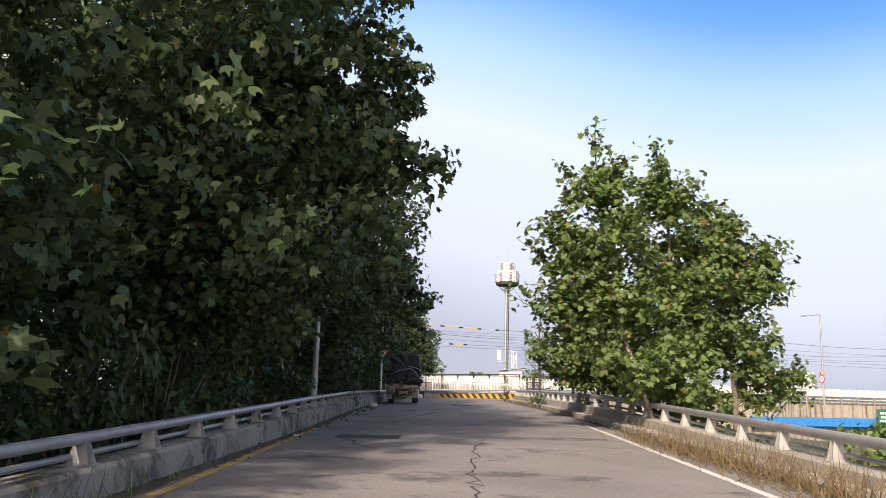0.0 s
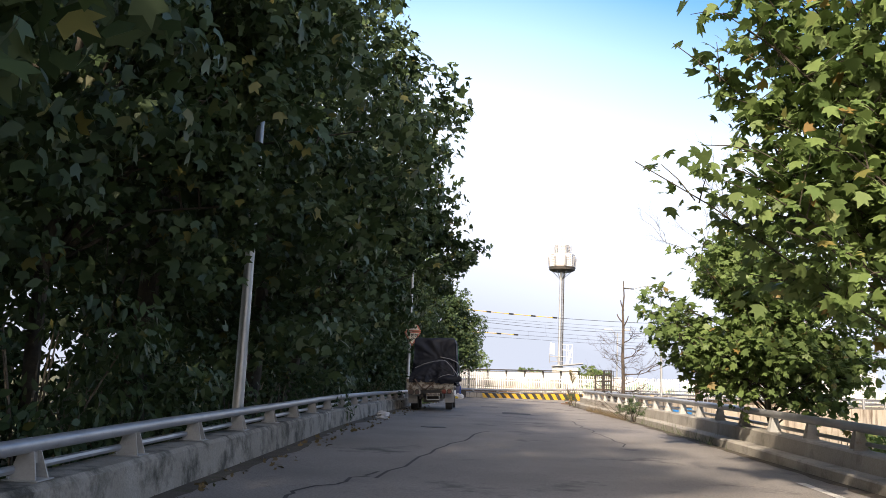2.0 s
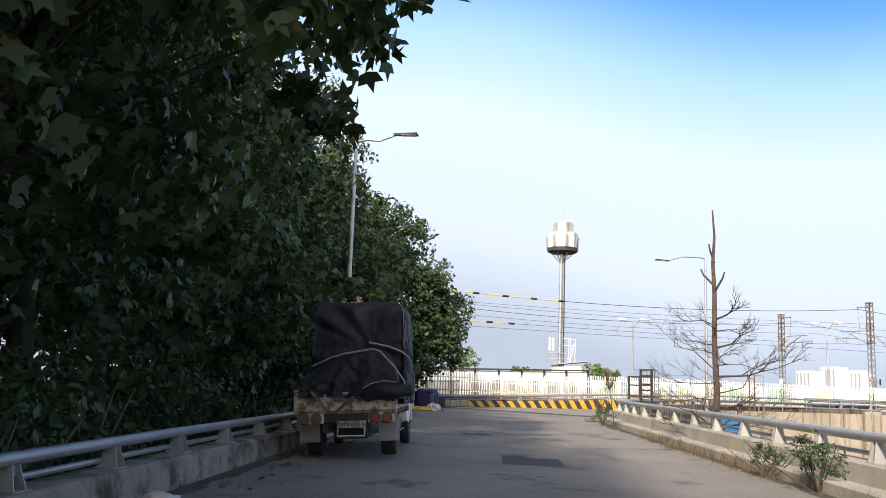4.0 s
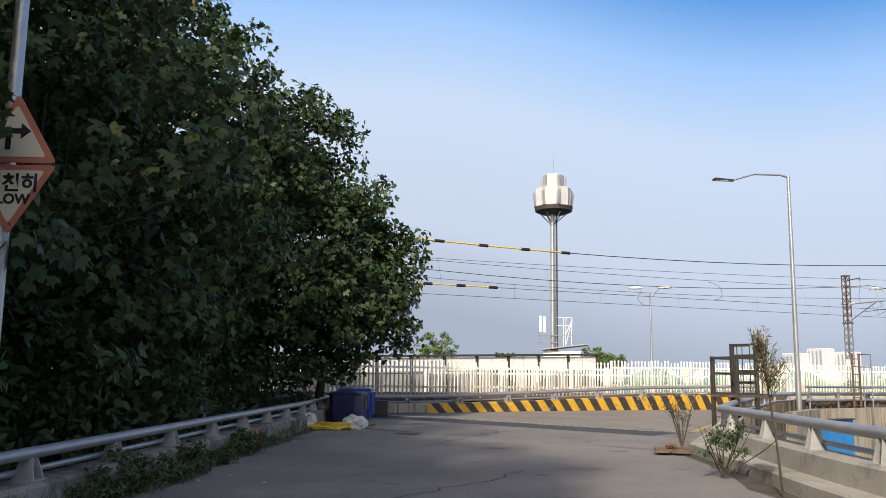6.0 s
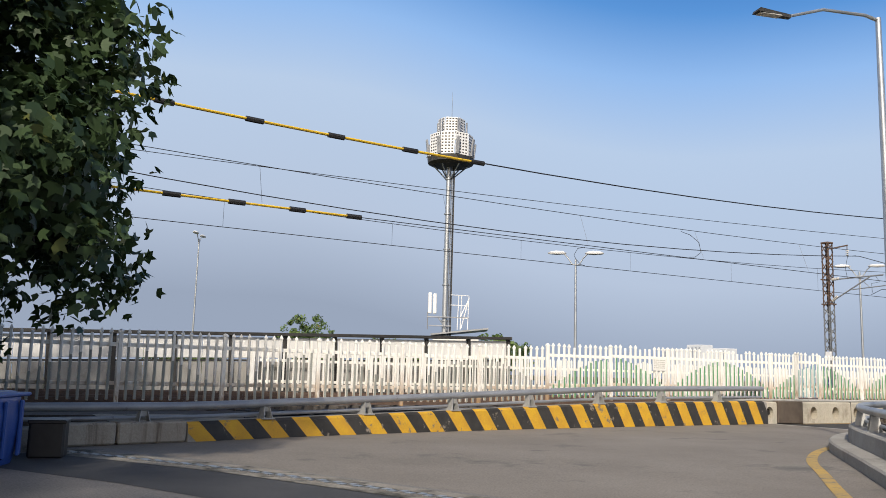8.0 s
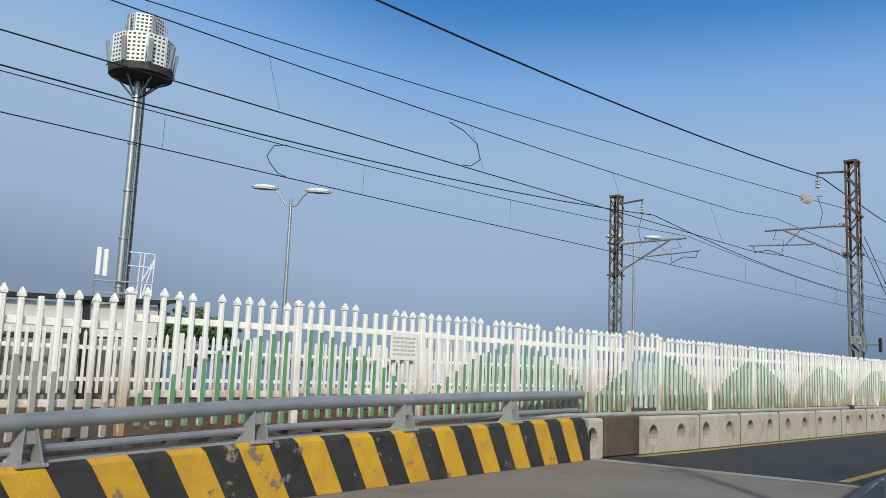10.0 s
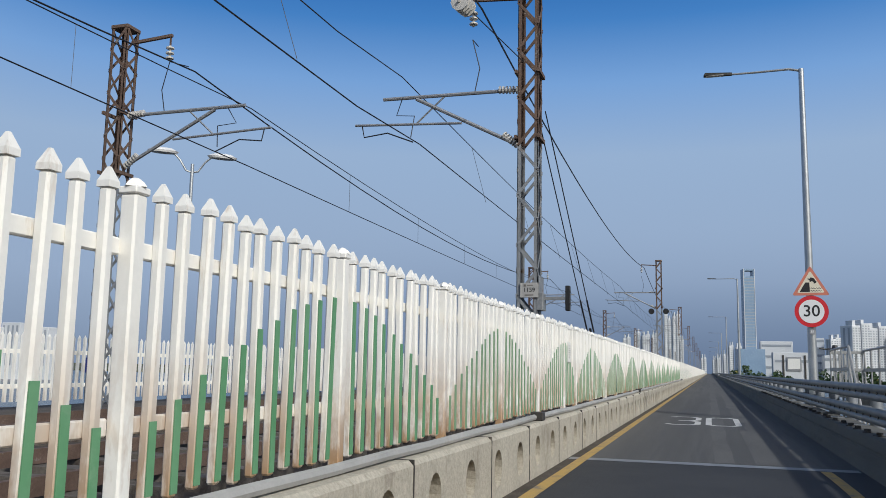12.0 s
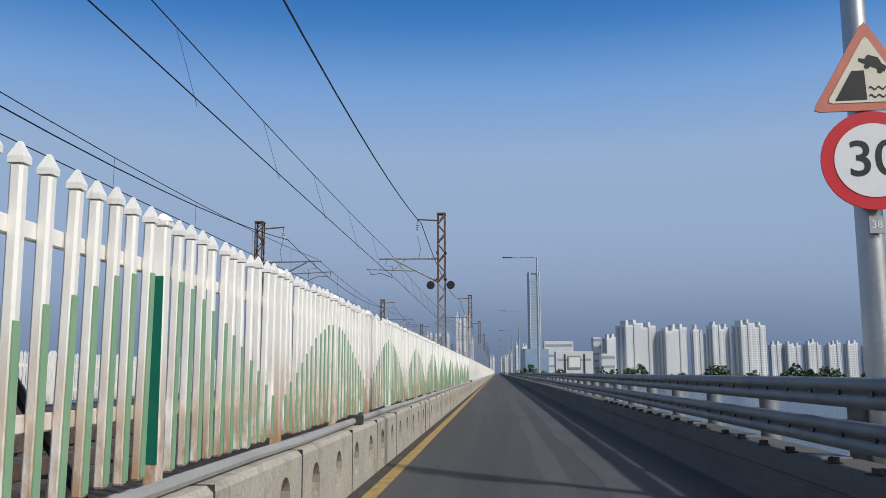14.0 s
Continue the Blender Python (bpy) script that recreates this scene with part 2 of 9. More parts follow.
PATCH = surf("fresh_asphalt", (0.06, 0.06, 0.064), (0.08, 0.08, 0.083), 0.85, coarse=1.0, fine=55, grain=0.35, bump=0.35)
CONCRETE = surf("weathered_concrete", (0.33, 0.31, 0.28), (0.43, 0.41, 0.37), 0.9, coarse=1.0, fine=35, grain=0.3, bump=0.35, stain=(0.17, 0.16, 0.14), stain_lo=0.55, stain_hi=0.72, stain_scale=1.3)
GRIMY = surf("grimy_concrete", (0.28, 0.255, 0.215), (0.37, 0.34, 0.295), 0.9, coarse=1.2, fine=35, grain=0.35, bump=0.4, stain=(0.065, 0.062, 0.05), stain_lo=0.47, stain_hi=0.62, stain_scale=1.6)
STREAKED = surf("streaked_concrete", (0.36, 0.31, 0.25), (0.45, 0.40, 0.33), 0.9, coarse=0.8, fine=30, grain=0.3, bump=0.3, stain=(0.13, 0.10, 0.075), stain_lo=0.5, stain_hi=0.62, stain_scale=1.5, stretch=(1.6, 1.6, 0.12))
YELLOW = surf("yellow_paint", (0.72, 0.42, 0.03), (0.60, 0.33, 0.035), 0.6, coarse=3, fine=60, grain=0.3, bump=0.2, stain=(0.2, 0.16, 0.11), stain_lo=0.59, stain_hi=0.64, stain_scale=3.5)
BLACK = surf("black_paint", (0.03, 0.028, 0.026), (0.05, 0.046, 0.042), 0.6, coarse=3, fine=60, grain=0.2, bump=0.15, stain=(0.27, 0.23, 0.18), stain_lo=0.6, stain_hi=0.66, stain_scale=3.5)
ROADYELLOW = surf("road_yellow", (0.58, 0.38, 0.10), (0.47, 0.33, 0.13), 0.75, coarse=2, fine=50, grain=0.35, bump=0.2, stain=(0.19, 0.17, 0.145), stain_lo=0.53, stain_hi=0.66, stain_scale=4)
ROADWHITE = surf("road_white", (0.72, 0.71, 0.68), (0.6, 0.59, 0.56), 0.75, coarse=2, fine=50, grain=0.3, bump=0.2, stain=(0.2, 0.19, 0.18), stain_lo=0.62, stain_hi=0.7, stain_scale=4)
GALV = surf("galvanised_steel", (0.42, 0.44, 0.46), (0.5, 0.52, 0.54), 0.42, 0.75, coarse=2, fine=25, grain=0.15, bump=0.03, stain=(0.25, 0.24, 0.23), stain_lo=0.6, stain_hi=0.8)
PIPE = surf("grey_painted_pipe", (0.30, 0.31, 0.33), (0.38, 0.39, 0.41), 0.4, 0.35, coarse=2, fine=40, grain=0.15, bump=0.05, stain=(0.16, 0.13, 0.11), stain_lo=0.62, stain_hi=0.75, stain_scale=3)
CAST = surf("cast_post", (0.36, 0.36, 0.35), (0.44, 0.44, 0.43), 0.55, 0.3, coarse=3, fine=40, grain=0.2, bump=0.1, stain=(0.24, 0.17, 0.12), stain_lo=0.6, stain_hi=0.75, stain_scale=4)
PVC = surf("white_pvc", (0.92, 0.90, 0.85), (0.89, 0.865, 0.80), 0.45, coarse=2, fine=30, grain=0.06, bump=0.02, stain=(0.55, 0.43, 0.31), stain_lo=0.60, stain_hi=0.80, stain_scale=2.5, stretch=(3, 3, 0.5), vary=0.03)
PVC_GREEN = surf("green_pvc", (0.12, 0.31, 0.145), (0.17, 0.36, 0.19), 0.5, coarse=2, fine=30, grain=0.08, bump=0.02, stain=(0.27, 0.40, 0.26), stain_lo=0.6, stain_hi=0.8, stain_scale=3)
DARKGREEN = surf("dark_green_strip", (0.01, 0.13, 0.085), (0.012, 0.16, 0.10), 0.45, coarse=2, fine=30, grain=0.08, bump=0.02)
RUST = surf("rusty_steel", (0.13, 0.085, 0.065), (0.19, 0.13, 0.10), 0.8, 0.2, coarse=4, fine=40, grain=0.35, bump=0.2, stain=(0.3, 0.28, 0.26), stain_lo=0.6, stain_hi=0.7, stain_scale=5)
MASTSTEEL = surf("mast_steel", (0.25, 0.26, 0.27), (0.33, 0.34, 0.35), 0.6, 0.4, coarse=3, fine=30, grain=0.2, bump=0.08, stain=(0.2, 0.14, 0.10), stain_lo=0.58, stain_hi=0.7, stain_scale=3)
BROWNSTEEL = surf("brown_plate", (0.11, 0.085, 0.065), (0.14, 0.11, 0.085), 0.6, 0.1, coarse=3, fine=40, grain=0.2, bump=0.05)
WIRE = surf("dark_wire", (0.035, 0.036, 0.04), (0.05, 0.05, 0.055), 0.5, 0.5, coarse=3, fine=40, grain=0.1, bump=0)
PORCELAIN = surf("pale_insulator", (0.62, 0.60, 0.56), (0.55, 0.53, 0.5), 0.3, coarse=3, fine=40, grain=0.1, bump=0)
BALLAST = surf("ballast", (0.085, 0.074, 0.066), (0.135, 0.118, 0.105), 0.95, coarse=3, fine=18, grain=0.6, bump=0.8, stain=(0.06, 0.05, 0.044), stain_lo=0.5, stain_hi=0.6, stain_scale=6)
SOIL = surf("soil", (0.10, 0.085, 0.06), (0.13, 0.12, 0.07), 0.95, coarse=0.5, fine=12, grain=0.5, bump=0.5, stain=(0.06, 0.085, 0.03), stain_lo=0.45, stain_hi=0.6, stain_scale=0.7)
DARKFRAME = surf("dark_frame", (0.05, 0.048, 0.045), (0.075, 0.07, 0.065), 0.6, 0.3, coarse=3, fine=30, grain=0.2, bump=0.05)
WHITEPANEL = surf("white_panel", (0.80, 0.79, 0.76), (0.74, 0.73, 0.70), 0.6, coarse=0.8, fine=25, grain=0.1, bump=0.05, stain=(0.55, 0.52, 0.46), stain_lo=0.6, stain_hi=0.8)
WHITEPAINT = surf("white_paint", (0.80, 0.80, 0.80), (0.74, 0.74, 0.74), 0.4, coarse=2, fine=40, grain=0.06, bump=0.02)
BLACKPLASTIC = surf("black_plastic", (0.02, 0.02, 0.021), (0.03, 0.03, 0.031), 0.45, coarse=3, fine=40, grain=0.1, bump=0.05)
BARS = surf("printed_bars", (0.12, 0.11, 0.10), (0.2, 0.18, 0.16), 0.6, coarse=6, fine=40, grain=0.1, bump=0)

# ---- the plan: a ramp that climbs to a bridge beside a railway ----
# RU is one station of the ramp, 1.06 m; RN points to its right
RO, RU, RN = Vector((2.27, -5.56)), Vector((0.4318, 0.9680)), Vector((0.9132, -0.4074))
RAMP_YAW = math.degrees(math.atan2(RU.y, RU.x))


def road_z(x, y):
    s = ((x - RO.x) * RU.x + (y - RO.y) * RU.y) / 1.06
    return float(np.interp(s, [-60, 0, 21, 42, 65, 84], [-1.9, -0.75, -0.45, -0.2, -0.06, 0.0]))


def on_ramp(s, l, dz=0.0):
    """A place s metres up the ramp and l metres right of its line, dz above the road."""
    p = RO + RU * s + RN * l
    return Vector((p.x, p.y, road_z(p.x, p.y) + dz))


def ramp_pose(s, l, dz=0.0, turn=0.0):
    """x up the ramp, y to its left."""
    return Matrix.Translation(on_ramp(s, l, dz)) @ pose(0, 0, 0, 0, 0, RAMP_YAW + turn)


def plan(points, dz=0.0):
    return [Vector((x, y, road_z(x, y) + dz)) for x, y in points]


def smooth_line(points, step=1.0):
    """A curve through plan points, in even steps."""
    pts = [Vector(p) for p in points]
    out = []
    for i in range(len(pts) - 1):
        p0, p1, p2, p3 = pts[max(i - 1, 0)], pts[i], pts[i + 1], pts[min(i + 2, len(pts) - 1)]
        n = max(1, int((p2 - p1).length / step))
        for k in range(n):
            t = k / n
            out.append(0.5 * (2 * p1 + (p2 - p0) * t + (2 * p0 - 5 * p1 + 4 * p2 - p3) * t * t + (3 * p1 - p0 - 3 * p2 + p3) * t ** 3))
    out.append(pts[-1])
    return [(p.x, p.y) for p in out]


FENCE_Y, PARAPET_Y, RIGHT_Y = 73.3, 73.02, 68.8
LEFT_EDGE = [tuple((RO + RU * s + RN * l)) for s, l in ((-40, -3.5), (8.5, -3.6), (19, -3.7), (28.5, -4.05), (33, -4.25), (45, -4.3), (60, -4.22), (70, -4.28))]
RIGHT_RAMP = [tuple((RO + RU * s + RN * l)) for s, l in ((-40, 4.75), (21.5, 4.85), (30, 4.72), (40.5, 4.5), (50.5, 4.3), (58, 4.05), (63.5, 4.2))]
LEFT_WALL = LEFT_EDGE + [tuple(RO + RU * 75.3 - RN * 4.72)]
CURVE = RIGHT_RAMP[-2:] + [(36.1, 56.85), (38.7, 59.4), (42.9, 63.3), (46.4, 66.4), (49.6, 67.95), (53.5, 68.65), (58.0, 68.8), (64.0, 68.8)]
CHEVRON = [(34.2, 70.2), (37.0, 71.0), (42.0, 71.95), (47.0, 72.5), (52.5, 72.95)]


def rusted(mt, colour, reach):
    """Rust run down from the fixings: ragged brown blotches over the lowest stretch of each piece."""
    nt = mt.node_tree
    p = nt.nodes["Principled BSDF"]
    clean = p.inputs["Base Color"].links[0].from_socket
    sep = nt.nodes.new("ShaderNodeSeparateXYZ")
    nt.links.new(nt.nodes.new("ShaderNodeTexCoord").outputs["Object"], sep.inputs[0])
    height = ramp(nt, sep.outputs["Z"], reach, 0.0)
    spots = tex_noise(nt, 5.0, 5, 0.65, nt.nodes.new("ShaderNodeNewGeometry").outputs["Position"], (1, 1, 0.35))
    both = nt.nodes.new("ShaderNodeMath")
    both.operation = "MULTIPLY"
    nt.links.new(height, both.inputs[0])
    nt.links.new(ramp(nt, spots, 0.35, 0.54), both.inputs[1])
    nt.links.new(blend(nt, both.outputs[0], clean, colour), p.inputs["Base Color"])


rusted(PVC, (0.40, 0.255, 0.14), 0.85)
PARAPET = surf("stained_parapet", (0.50, 0.455, 0.37), (0.58, 0.535, 0.44), 0.9, coarse=1.2, fine=30, grain=0.4, bump=0.4, stain=(0.27, 0.235, 0.185), stain_lo=0.54, stain_hi=0.70, stain_scale=2.2, stretch=(1.3, 1.3, 0.6))
HOLEFACE = surf("hole_lining", (0.22, 0.165, 0.12), (0.31, 0.24, 0.175), 0.9, coarse=3, fine=30, grain=0.35, bump=0.3)
LANE_DARK = surf("dark_lane_asphalt", (0.045, 0.045, 0.048), (0.062, 0.061, 0.063), 0.8, coarse=0.6, fine=40, grain=0.5, bump=0.35, stain=(0.09, 0.085, 0.08), stain_lo=0.6, stain_hi=0.72, stain_scale=0.8)

# ---- ground, water, road ----
FAR = 4500
g = Shape()
g.add([(-FAR, -FAR, -13.2), (FAR, -FAR, -13.2), (FAR, FAR, -13.2), (-FAR, FAR, -13.2)], [(0, 1, 2, 3)])
solid("ground", g, SOIL, "bare earth and river bed reaching the horizon", "ground")


def water_material():
    mt = bpy.data.materials.new("river_water")
    mt.use_nodes = True
    nt = mt.node_tree
    p = nt.nodes["Principled BSDF"]
    p.inputs["Base Color"].default_value = (0.05, 0.075, 0.10, 1)
    p.inputs["Roughness"].default_value = 0.22
    p.inputs["IOR"].default_value = 1.33
    b = nt.nodes.new("ShaderNodeBump")
    b.inputs["Strength"].default_value, b.inputs["Distance"].default_value = 0.5, 0.3
    pos = nt.nodes.new("ShaderNodeNewGeometry").outputs["Position"]
    nt.links.new(tex_noise(nt, 0.5, 5, 0.6, pos, (1, 2.2, 1)), b.inputs["Height"])
    nt.links.new(b.outputs[0], p.inputs["Normal"])
    return mt


w = Shape()
w.add([(75, -2500, -12.4), (1150, -2500, -12.4), (1150, 2500, -12.4), (75, 2500, -12.4)], [(0, 1, 2, 3)])
solid("water", w, water_material(), "calm grey-blue river water under haze", "river")

# river bank on which the ramp and the trees stand
bank = Shape()
bx, by = np.linspace(-90, 78, 57), np.linspace(-90, 190, 71)
bv = []
for yy in by:
    for xx in bx:
        zz = -2.6 + 0.25 * noise.noise((xx * 0.11, yy * 0.11, 3.0)) + 0.08 * noise.noise((xx * 0.5, yy * 0.5, 1.0))
        l = (xx - RO.x) * RN.x + (yy - RO.y) * RN.y
        if l < -4.2:
            zz += 1.6
        zz -= max(0.0, xx - 62) * 0.68
        bv.append((xx, yy, zz))
bf = [(j * 57 + i, j * 57 + i + 1, (j + 1) * 57 + i + 1, (j + 1) * 57 + i) for j in range(70) for i in range(56)]
bank.add(bv, bf)
solid("ground_bank", bank, SOIL, "earth bank with sparse weeds under the trees", "ground", smooth=True)


def strip(shape, left, right, dz=0.0, across=6):
    """A sheet between two lines of the same number of points, laid on the road's height."""
    n = len(left)
    vs = []
    for a, b in zip(left, right):
        for k in range(across + 1):
            t = k / across
            x, y = a[0] + (b[0] - a[0]) * t, a[1] + (b[1] - a[1]) * t
            vs.append((x, y, road_z(x, y) + dz))
    c = across + 1
    shape.add(vs, [(i * c + k, (i + 1) * c + k, (i + 1) * c + k + 1, i * c + k + 1) for i in range(n - 1) for k in range(across)])


def even(points, n):
    """n points at even steps along a line in plan."""
    pts = [Vector(p) for p in points]
    d = [0.0]
    for a, b in zip(pts, pts[1:]):
        d.append(d[-1] + (b - a).length)
    return [(float(np.interp(q, d, [p.x for p in pts])), float(np.interp(q, d, [p.y for p in pts]))) for q in np.linspace(0, d[-1], n)]


JOINT = [(32.6, 69.6), (34.5, 66.6), (36.1, 63.2), (37.9, 59.4)]
road = Shape()
ramp_l = even(LEFT_EDGE, 60)
ramp_r = even(RIGHT_RAMP, 60)
strip(road, [(x - RN.x * 0.3, y - RN.y * 0.3) for x, y in ramp_l], [(x + RN.x * 0.3, y + RN.y * 0.3) for x, y in ramp_r], across=8)
strip(road, even([LEFT_EDGE[-1], (29.6, 66.8), (31.9, 71.2)], 9), even([RIGHT_RAMP[-1], (36.1, 56.6), (38.2, 58.6)], 9), across=10)
solid("road", road, ASPHALT, "patched grey asphalt ramp, worn and cracked", "road")
deck = Shape()
strip(deck, even([(31.9, 71.2), (34.2, 70.4), (37, 71.2), (42, 72.15), (47, 72.7), (52.66, 73.15)], 26), even([(38.2, 58.6), (43.1, 63.1), (46.6, 66.2), (49.7, 67.7), (53.3, 68.4)], 26), across=10)
solid("road_deck", deck, DECK, "sunlit brownish asphalt of the bridge head", "road")
lane = Shape()
lx = [68.3] + [69 + 2.0 * k for k in range(33)] + [135 + 15 * k for k in range(58)]
strip(lane, [(x, 73.2) for x in lx], [(x, 68.5) for x in lx], across=8)
dark_lane = Shape()
dx = [52.66, 55, 57, 59, 61, 63, 65, 68.3]
strip(dark_lane, [(x, 73.2) for x in dx], [(x + 0.64 * max(0, 1 - (x - 52.66) / 12), 68.5) for x in dx], across=8)
solid("road_dark_lane", dark_lane, LANE_DARK, "dark asphalt between the two bridge joints", "road")
solid("road_lane", lane, LANE, "grey asphalt lane of the bridge with worn wheel tracks", "road")

WORN = surf("worn_lane_asphalt", (0.122, 0.119, 0.114), (0.158, 0.153, 0.145), 0.85, coarse=1.2, fine=30, grain=0.5, bump=0.35, stretch=(0.25, 1, 1), stain=(0.11, 0.108, 0.104), stain_lo=0.5, stain_hi=0.6, stain_scale=2.2)
for yc, wd_ in ((70.68, 0.36), (70.0, 0.44)):
    wear, wa, wb = Shape(), [], []
    for k in range(240):
        x = 68.7 + 0.9 * k
        wa.append((x, yc + wd_ / 2 * (0.85 + 0.5 * noise.noise((x * 0.3, yc, 1)))))
        wb.append((x, yc - wd_ / 2 * (0.85 + 0.5 * noise.noise((x * 0.3, yc, 9)))))
    strip(wear, wa, wb, 0.003, 1)
    solid("road_wear", wear, WORN, "pale worn wheel track along the bridge lane", "road wear")

# expansion joint: dark band, concrete lips and toothed steel
band = Shape()
jl = even(JOINT, 14)
jd = [(Vector(jl[min(i + 1, 13)]) - Vector(jl[max(i - 1, 0)])).normalized() for i in range(14)]
jn = [Vector((-d.y, d.x)) * -1 for d in jd]


def offset_line(k):
    return [(p[0] + q.x * k, p[1] + q.y * k) for p, q in zip(jl, jn)]


strip(band, offset_line(2.55), offset_line(1.06), 0.004, 4)
solid("road_band", band, PATCH, "dark asphalt strip beside the expansion joint", "road")
lips = Shape()
strip(lips, offset_line(0.62), offset_line(0.36), 0.008, 2)
strip(lips, offset_line(1.05), offset_line(0.80), 0.008, 2)
solid("road_joint_lip", lips, GRIMY, "pale concrete lips of the expansion joint", "road")
teeth = Shape()
for i in range(90):
    t = i / 89 * 12.999
    k = int(t)
    p = Vector(jl[k]).lerp(Vector(jl[k + 1]), t - k)
    q, d = jn[k], jd[k]
    c = p + q * (0.71 + (0.03 if i % 2 else -0.03))
    zz = road_z(c.x, c.y) + 0.003
    teeth.box(-0.045, -0.05, 0, 0.045, 0.05, 0.012, m=Matrix.Translation((c.x, c.y, zz)) @ Matrix.Rotation(math.atan2(d.y, d.x), 4, "Z"))
solid("road_joint", teeth, GALV, "toothed steel expansion joint across the road", "expansion joint")

# a second joint on the bridge, crossing the lane
j2 = Shape()
strip(j2, [(68.13, 73.0), (68.16, 68.8)], [(68.47, 73.0), (68.5, 68.8)], 0.005, 2)
j3 = Shape()
strip(j3, [(52.5, 73.0), (53.12, 68.6)], [(52.82, 73.0), (53.42, 68.6)], 0.006, 2)
solid("road_joint_head", j3, CONCRETE, "pale concrete joint strip where the bridge begins", "expansion joint")
solid("road_joint_bridge", j2, MASTSTEEL, "steel joint strip across the bridge lane", "expansion joint")


def line_marking(name, pts, width, mt, label, dz=0.006):
    s = Shape()
    p = [Vector(q) for q in pts]
    a, b = [], []
    for i in range(len(p)):
        d = (p[min(i + 1, len(p) - 1)] - p[max(i - 1, 0)]).normalized()
        q = Vector((-d.y, d.x)) * width / 2
        a.append(tuple(p[i] + q))
        b.append(tuple(p[i] - q))
    strip(s, a, b, dz, 1)
    solid(name, s, mt, label, "road marking")


line_marking("road_line_edge", even([tuple(RO + RU * s + RN * l) for s, l in ((-30, -3.1), (9, -3.16), (20.4, -3.46))], 30), 0.14, ROADYELLOW, "worn yellow edge line on the ramp")
line_marking("road_line_white", even([tuple(RO + RU * s + RN * l) for s, l in ((-30, 3.8), (10.3, 3.85), (25.8, 4.1))], 30), 0.14, ROADWHITE, "worn pale edge line on the ramp")
line_marking("road_line_curve", smooth_line([(37.6, 59.2), (38.8, 60.4), (40.3, 61.8), (42.0, 63.3), (43.6, 64.7), (45.6, 66.0), (48.5, 67.3)], 0.4), 0.18, ROADYELLOW, "yellow edge line round the corner")
line_marking("road_line_bridge", [(53.8, 72.80), (56.5, 72.78), (60, 72.78), (64, 72.78)] + [(x, 72.78) for x in lx], 0.16, ROADYELLOW, "yellow edge line along the bridge parapet")
line_marking("road_line_bridge_right", smooth_line([(53.6, 69.25), (54.9, 69.3), (56.3, 69.37), (58.3, 69.43), (62, 69.36), (65.8, 69.25), (68.1, 69.28)], 0.8), 0.15, ROADYELLOW, "worn yellow edge line on the bridge lane")


def text_shape(text, size, mt, name, parent, m, depth=0.003, label="", bold=0.0):
    """Lettering in Blender's own font as a thin mesh."""
    cu = bpy.data.curves.new(name, "FONT")
    cu.body, cu.size, cu.extrude, cu.align_x, cu.align_y, cu.resolution_u = text, size, depth, "CENTER", "CENTER", 4
    cu.offset = bold
    tmp = new(name, cu)
    me = bpy.data.meshes.new_from_object(tmp.evaluated_get(bpy.context.evaluated_depsgraph_get()))
    bpy.data.objects.remove(tmp)
    me.materials.clear()
    me.materials.append(mt)
    ob = new(name, me)
    ob.parent = parent
    ob.matrix_basis = m
    return tagged(ob, label)


# speed limit painted on the lane: squared digits, stretched along the driving direction
def stroke(points, w):
    """A flat painted stroke with mitred corners; points are (along the lane, to the right)."""
    pts = [Vector(p) for p in points]
    vs, fs = [], []
    for i, p in enumerate(pts):
        d0 = (p - pts[i - 1]).normalized() if i else (pts[1] - p).normalized()
        d1 = (pts[i + 1] - p).normalized() if i + 1 < len(pts) else d0
        n0, n1 = Vector((-d0.y, d0.x)), Vector((-d1.y, d1.x))
        m = (n0 + n1).normalized()
        m = m / max(0.5, m.dot(n0)) * w / 2
        for q in (p + m, p - m):
            vs.append((80.3 + q.x, 71.06 - 0.8 * q.y, 0.006))
        if i:
            k = 2 * i
            fs.append((k - 2, k - 1, k + 1, k))
    return vs, fs


digits = Shape()
three = [(1.75, -1.15), (2.02, -0.95), (2.02, -0.38), (1.7, -0.16), (0.45, -0.16), (0.12, -0.36), (-0.12, -0.36), (-0.45, -0.16), (-1.7, -0.16), (-2.02, -0.38), (-2.02, -0.95), (-1.75, -1.15)]
zero = [(1.72, 0.2), (2.02, 0.42), (2.02, 0.95), (1.72, 1.16), (-1.72, 1.16), (-2.02, 0.95), (-2.02, 0.42), (-1.72, 0.2), (1.72, 0.2)]
for line_ in (three, [(0.0, -0.42), (0.0, -0.85)], zero):
    digits.add(*stroke(line_, 0.20))
solid("road_marking", digits, ROADWHITE, "worn white speed number 30 painted on the lane", "road marking")

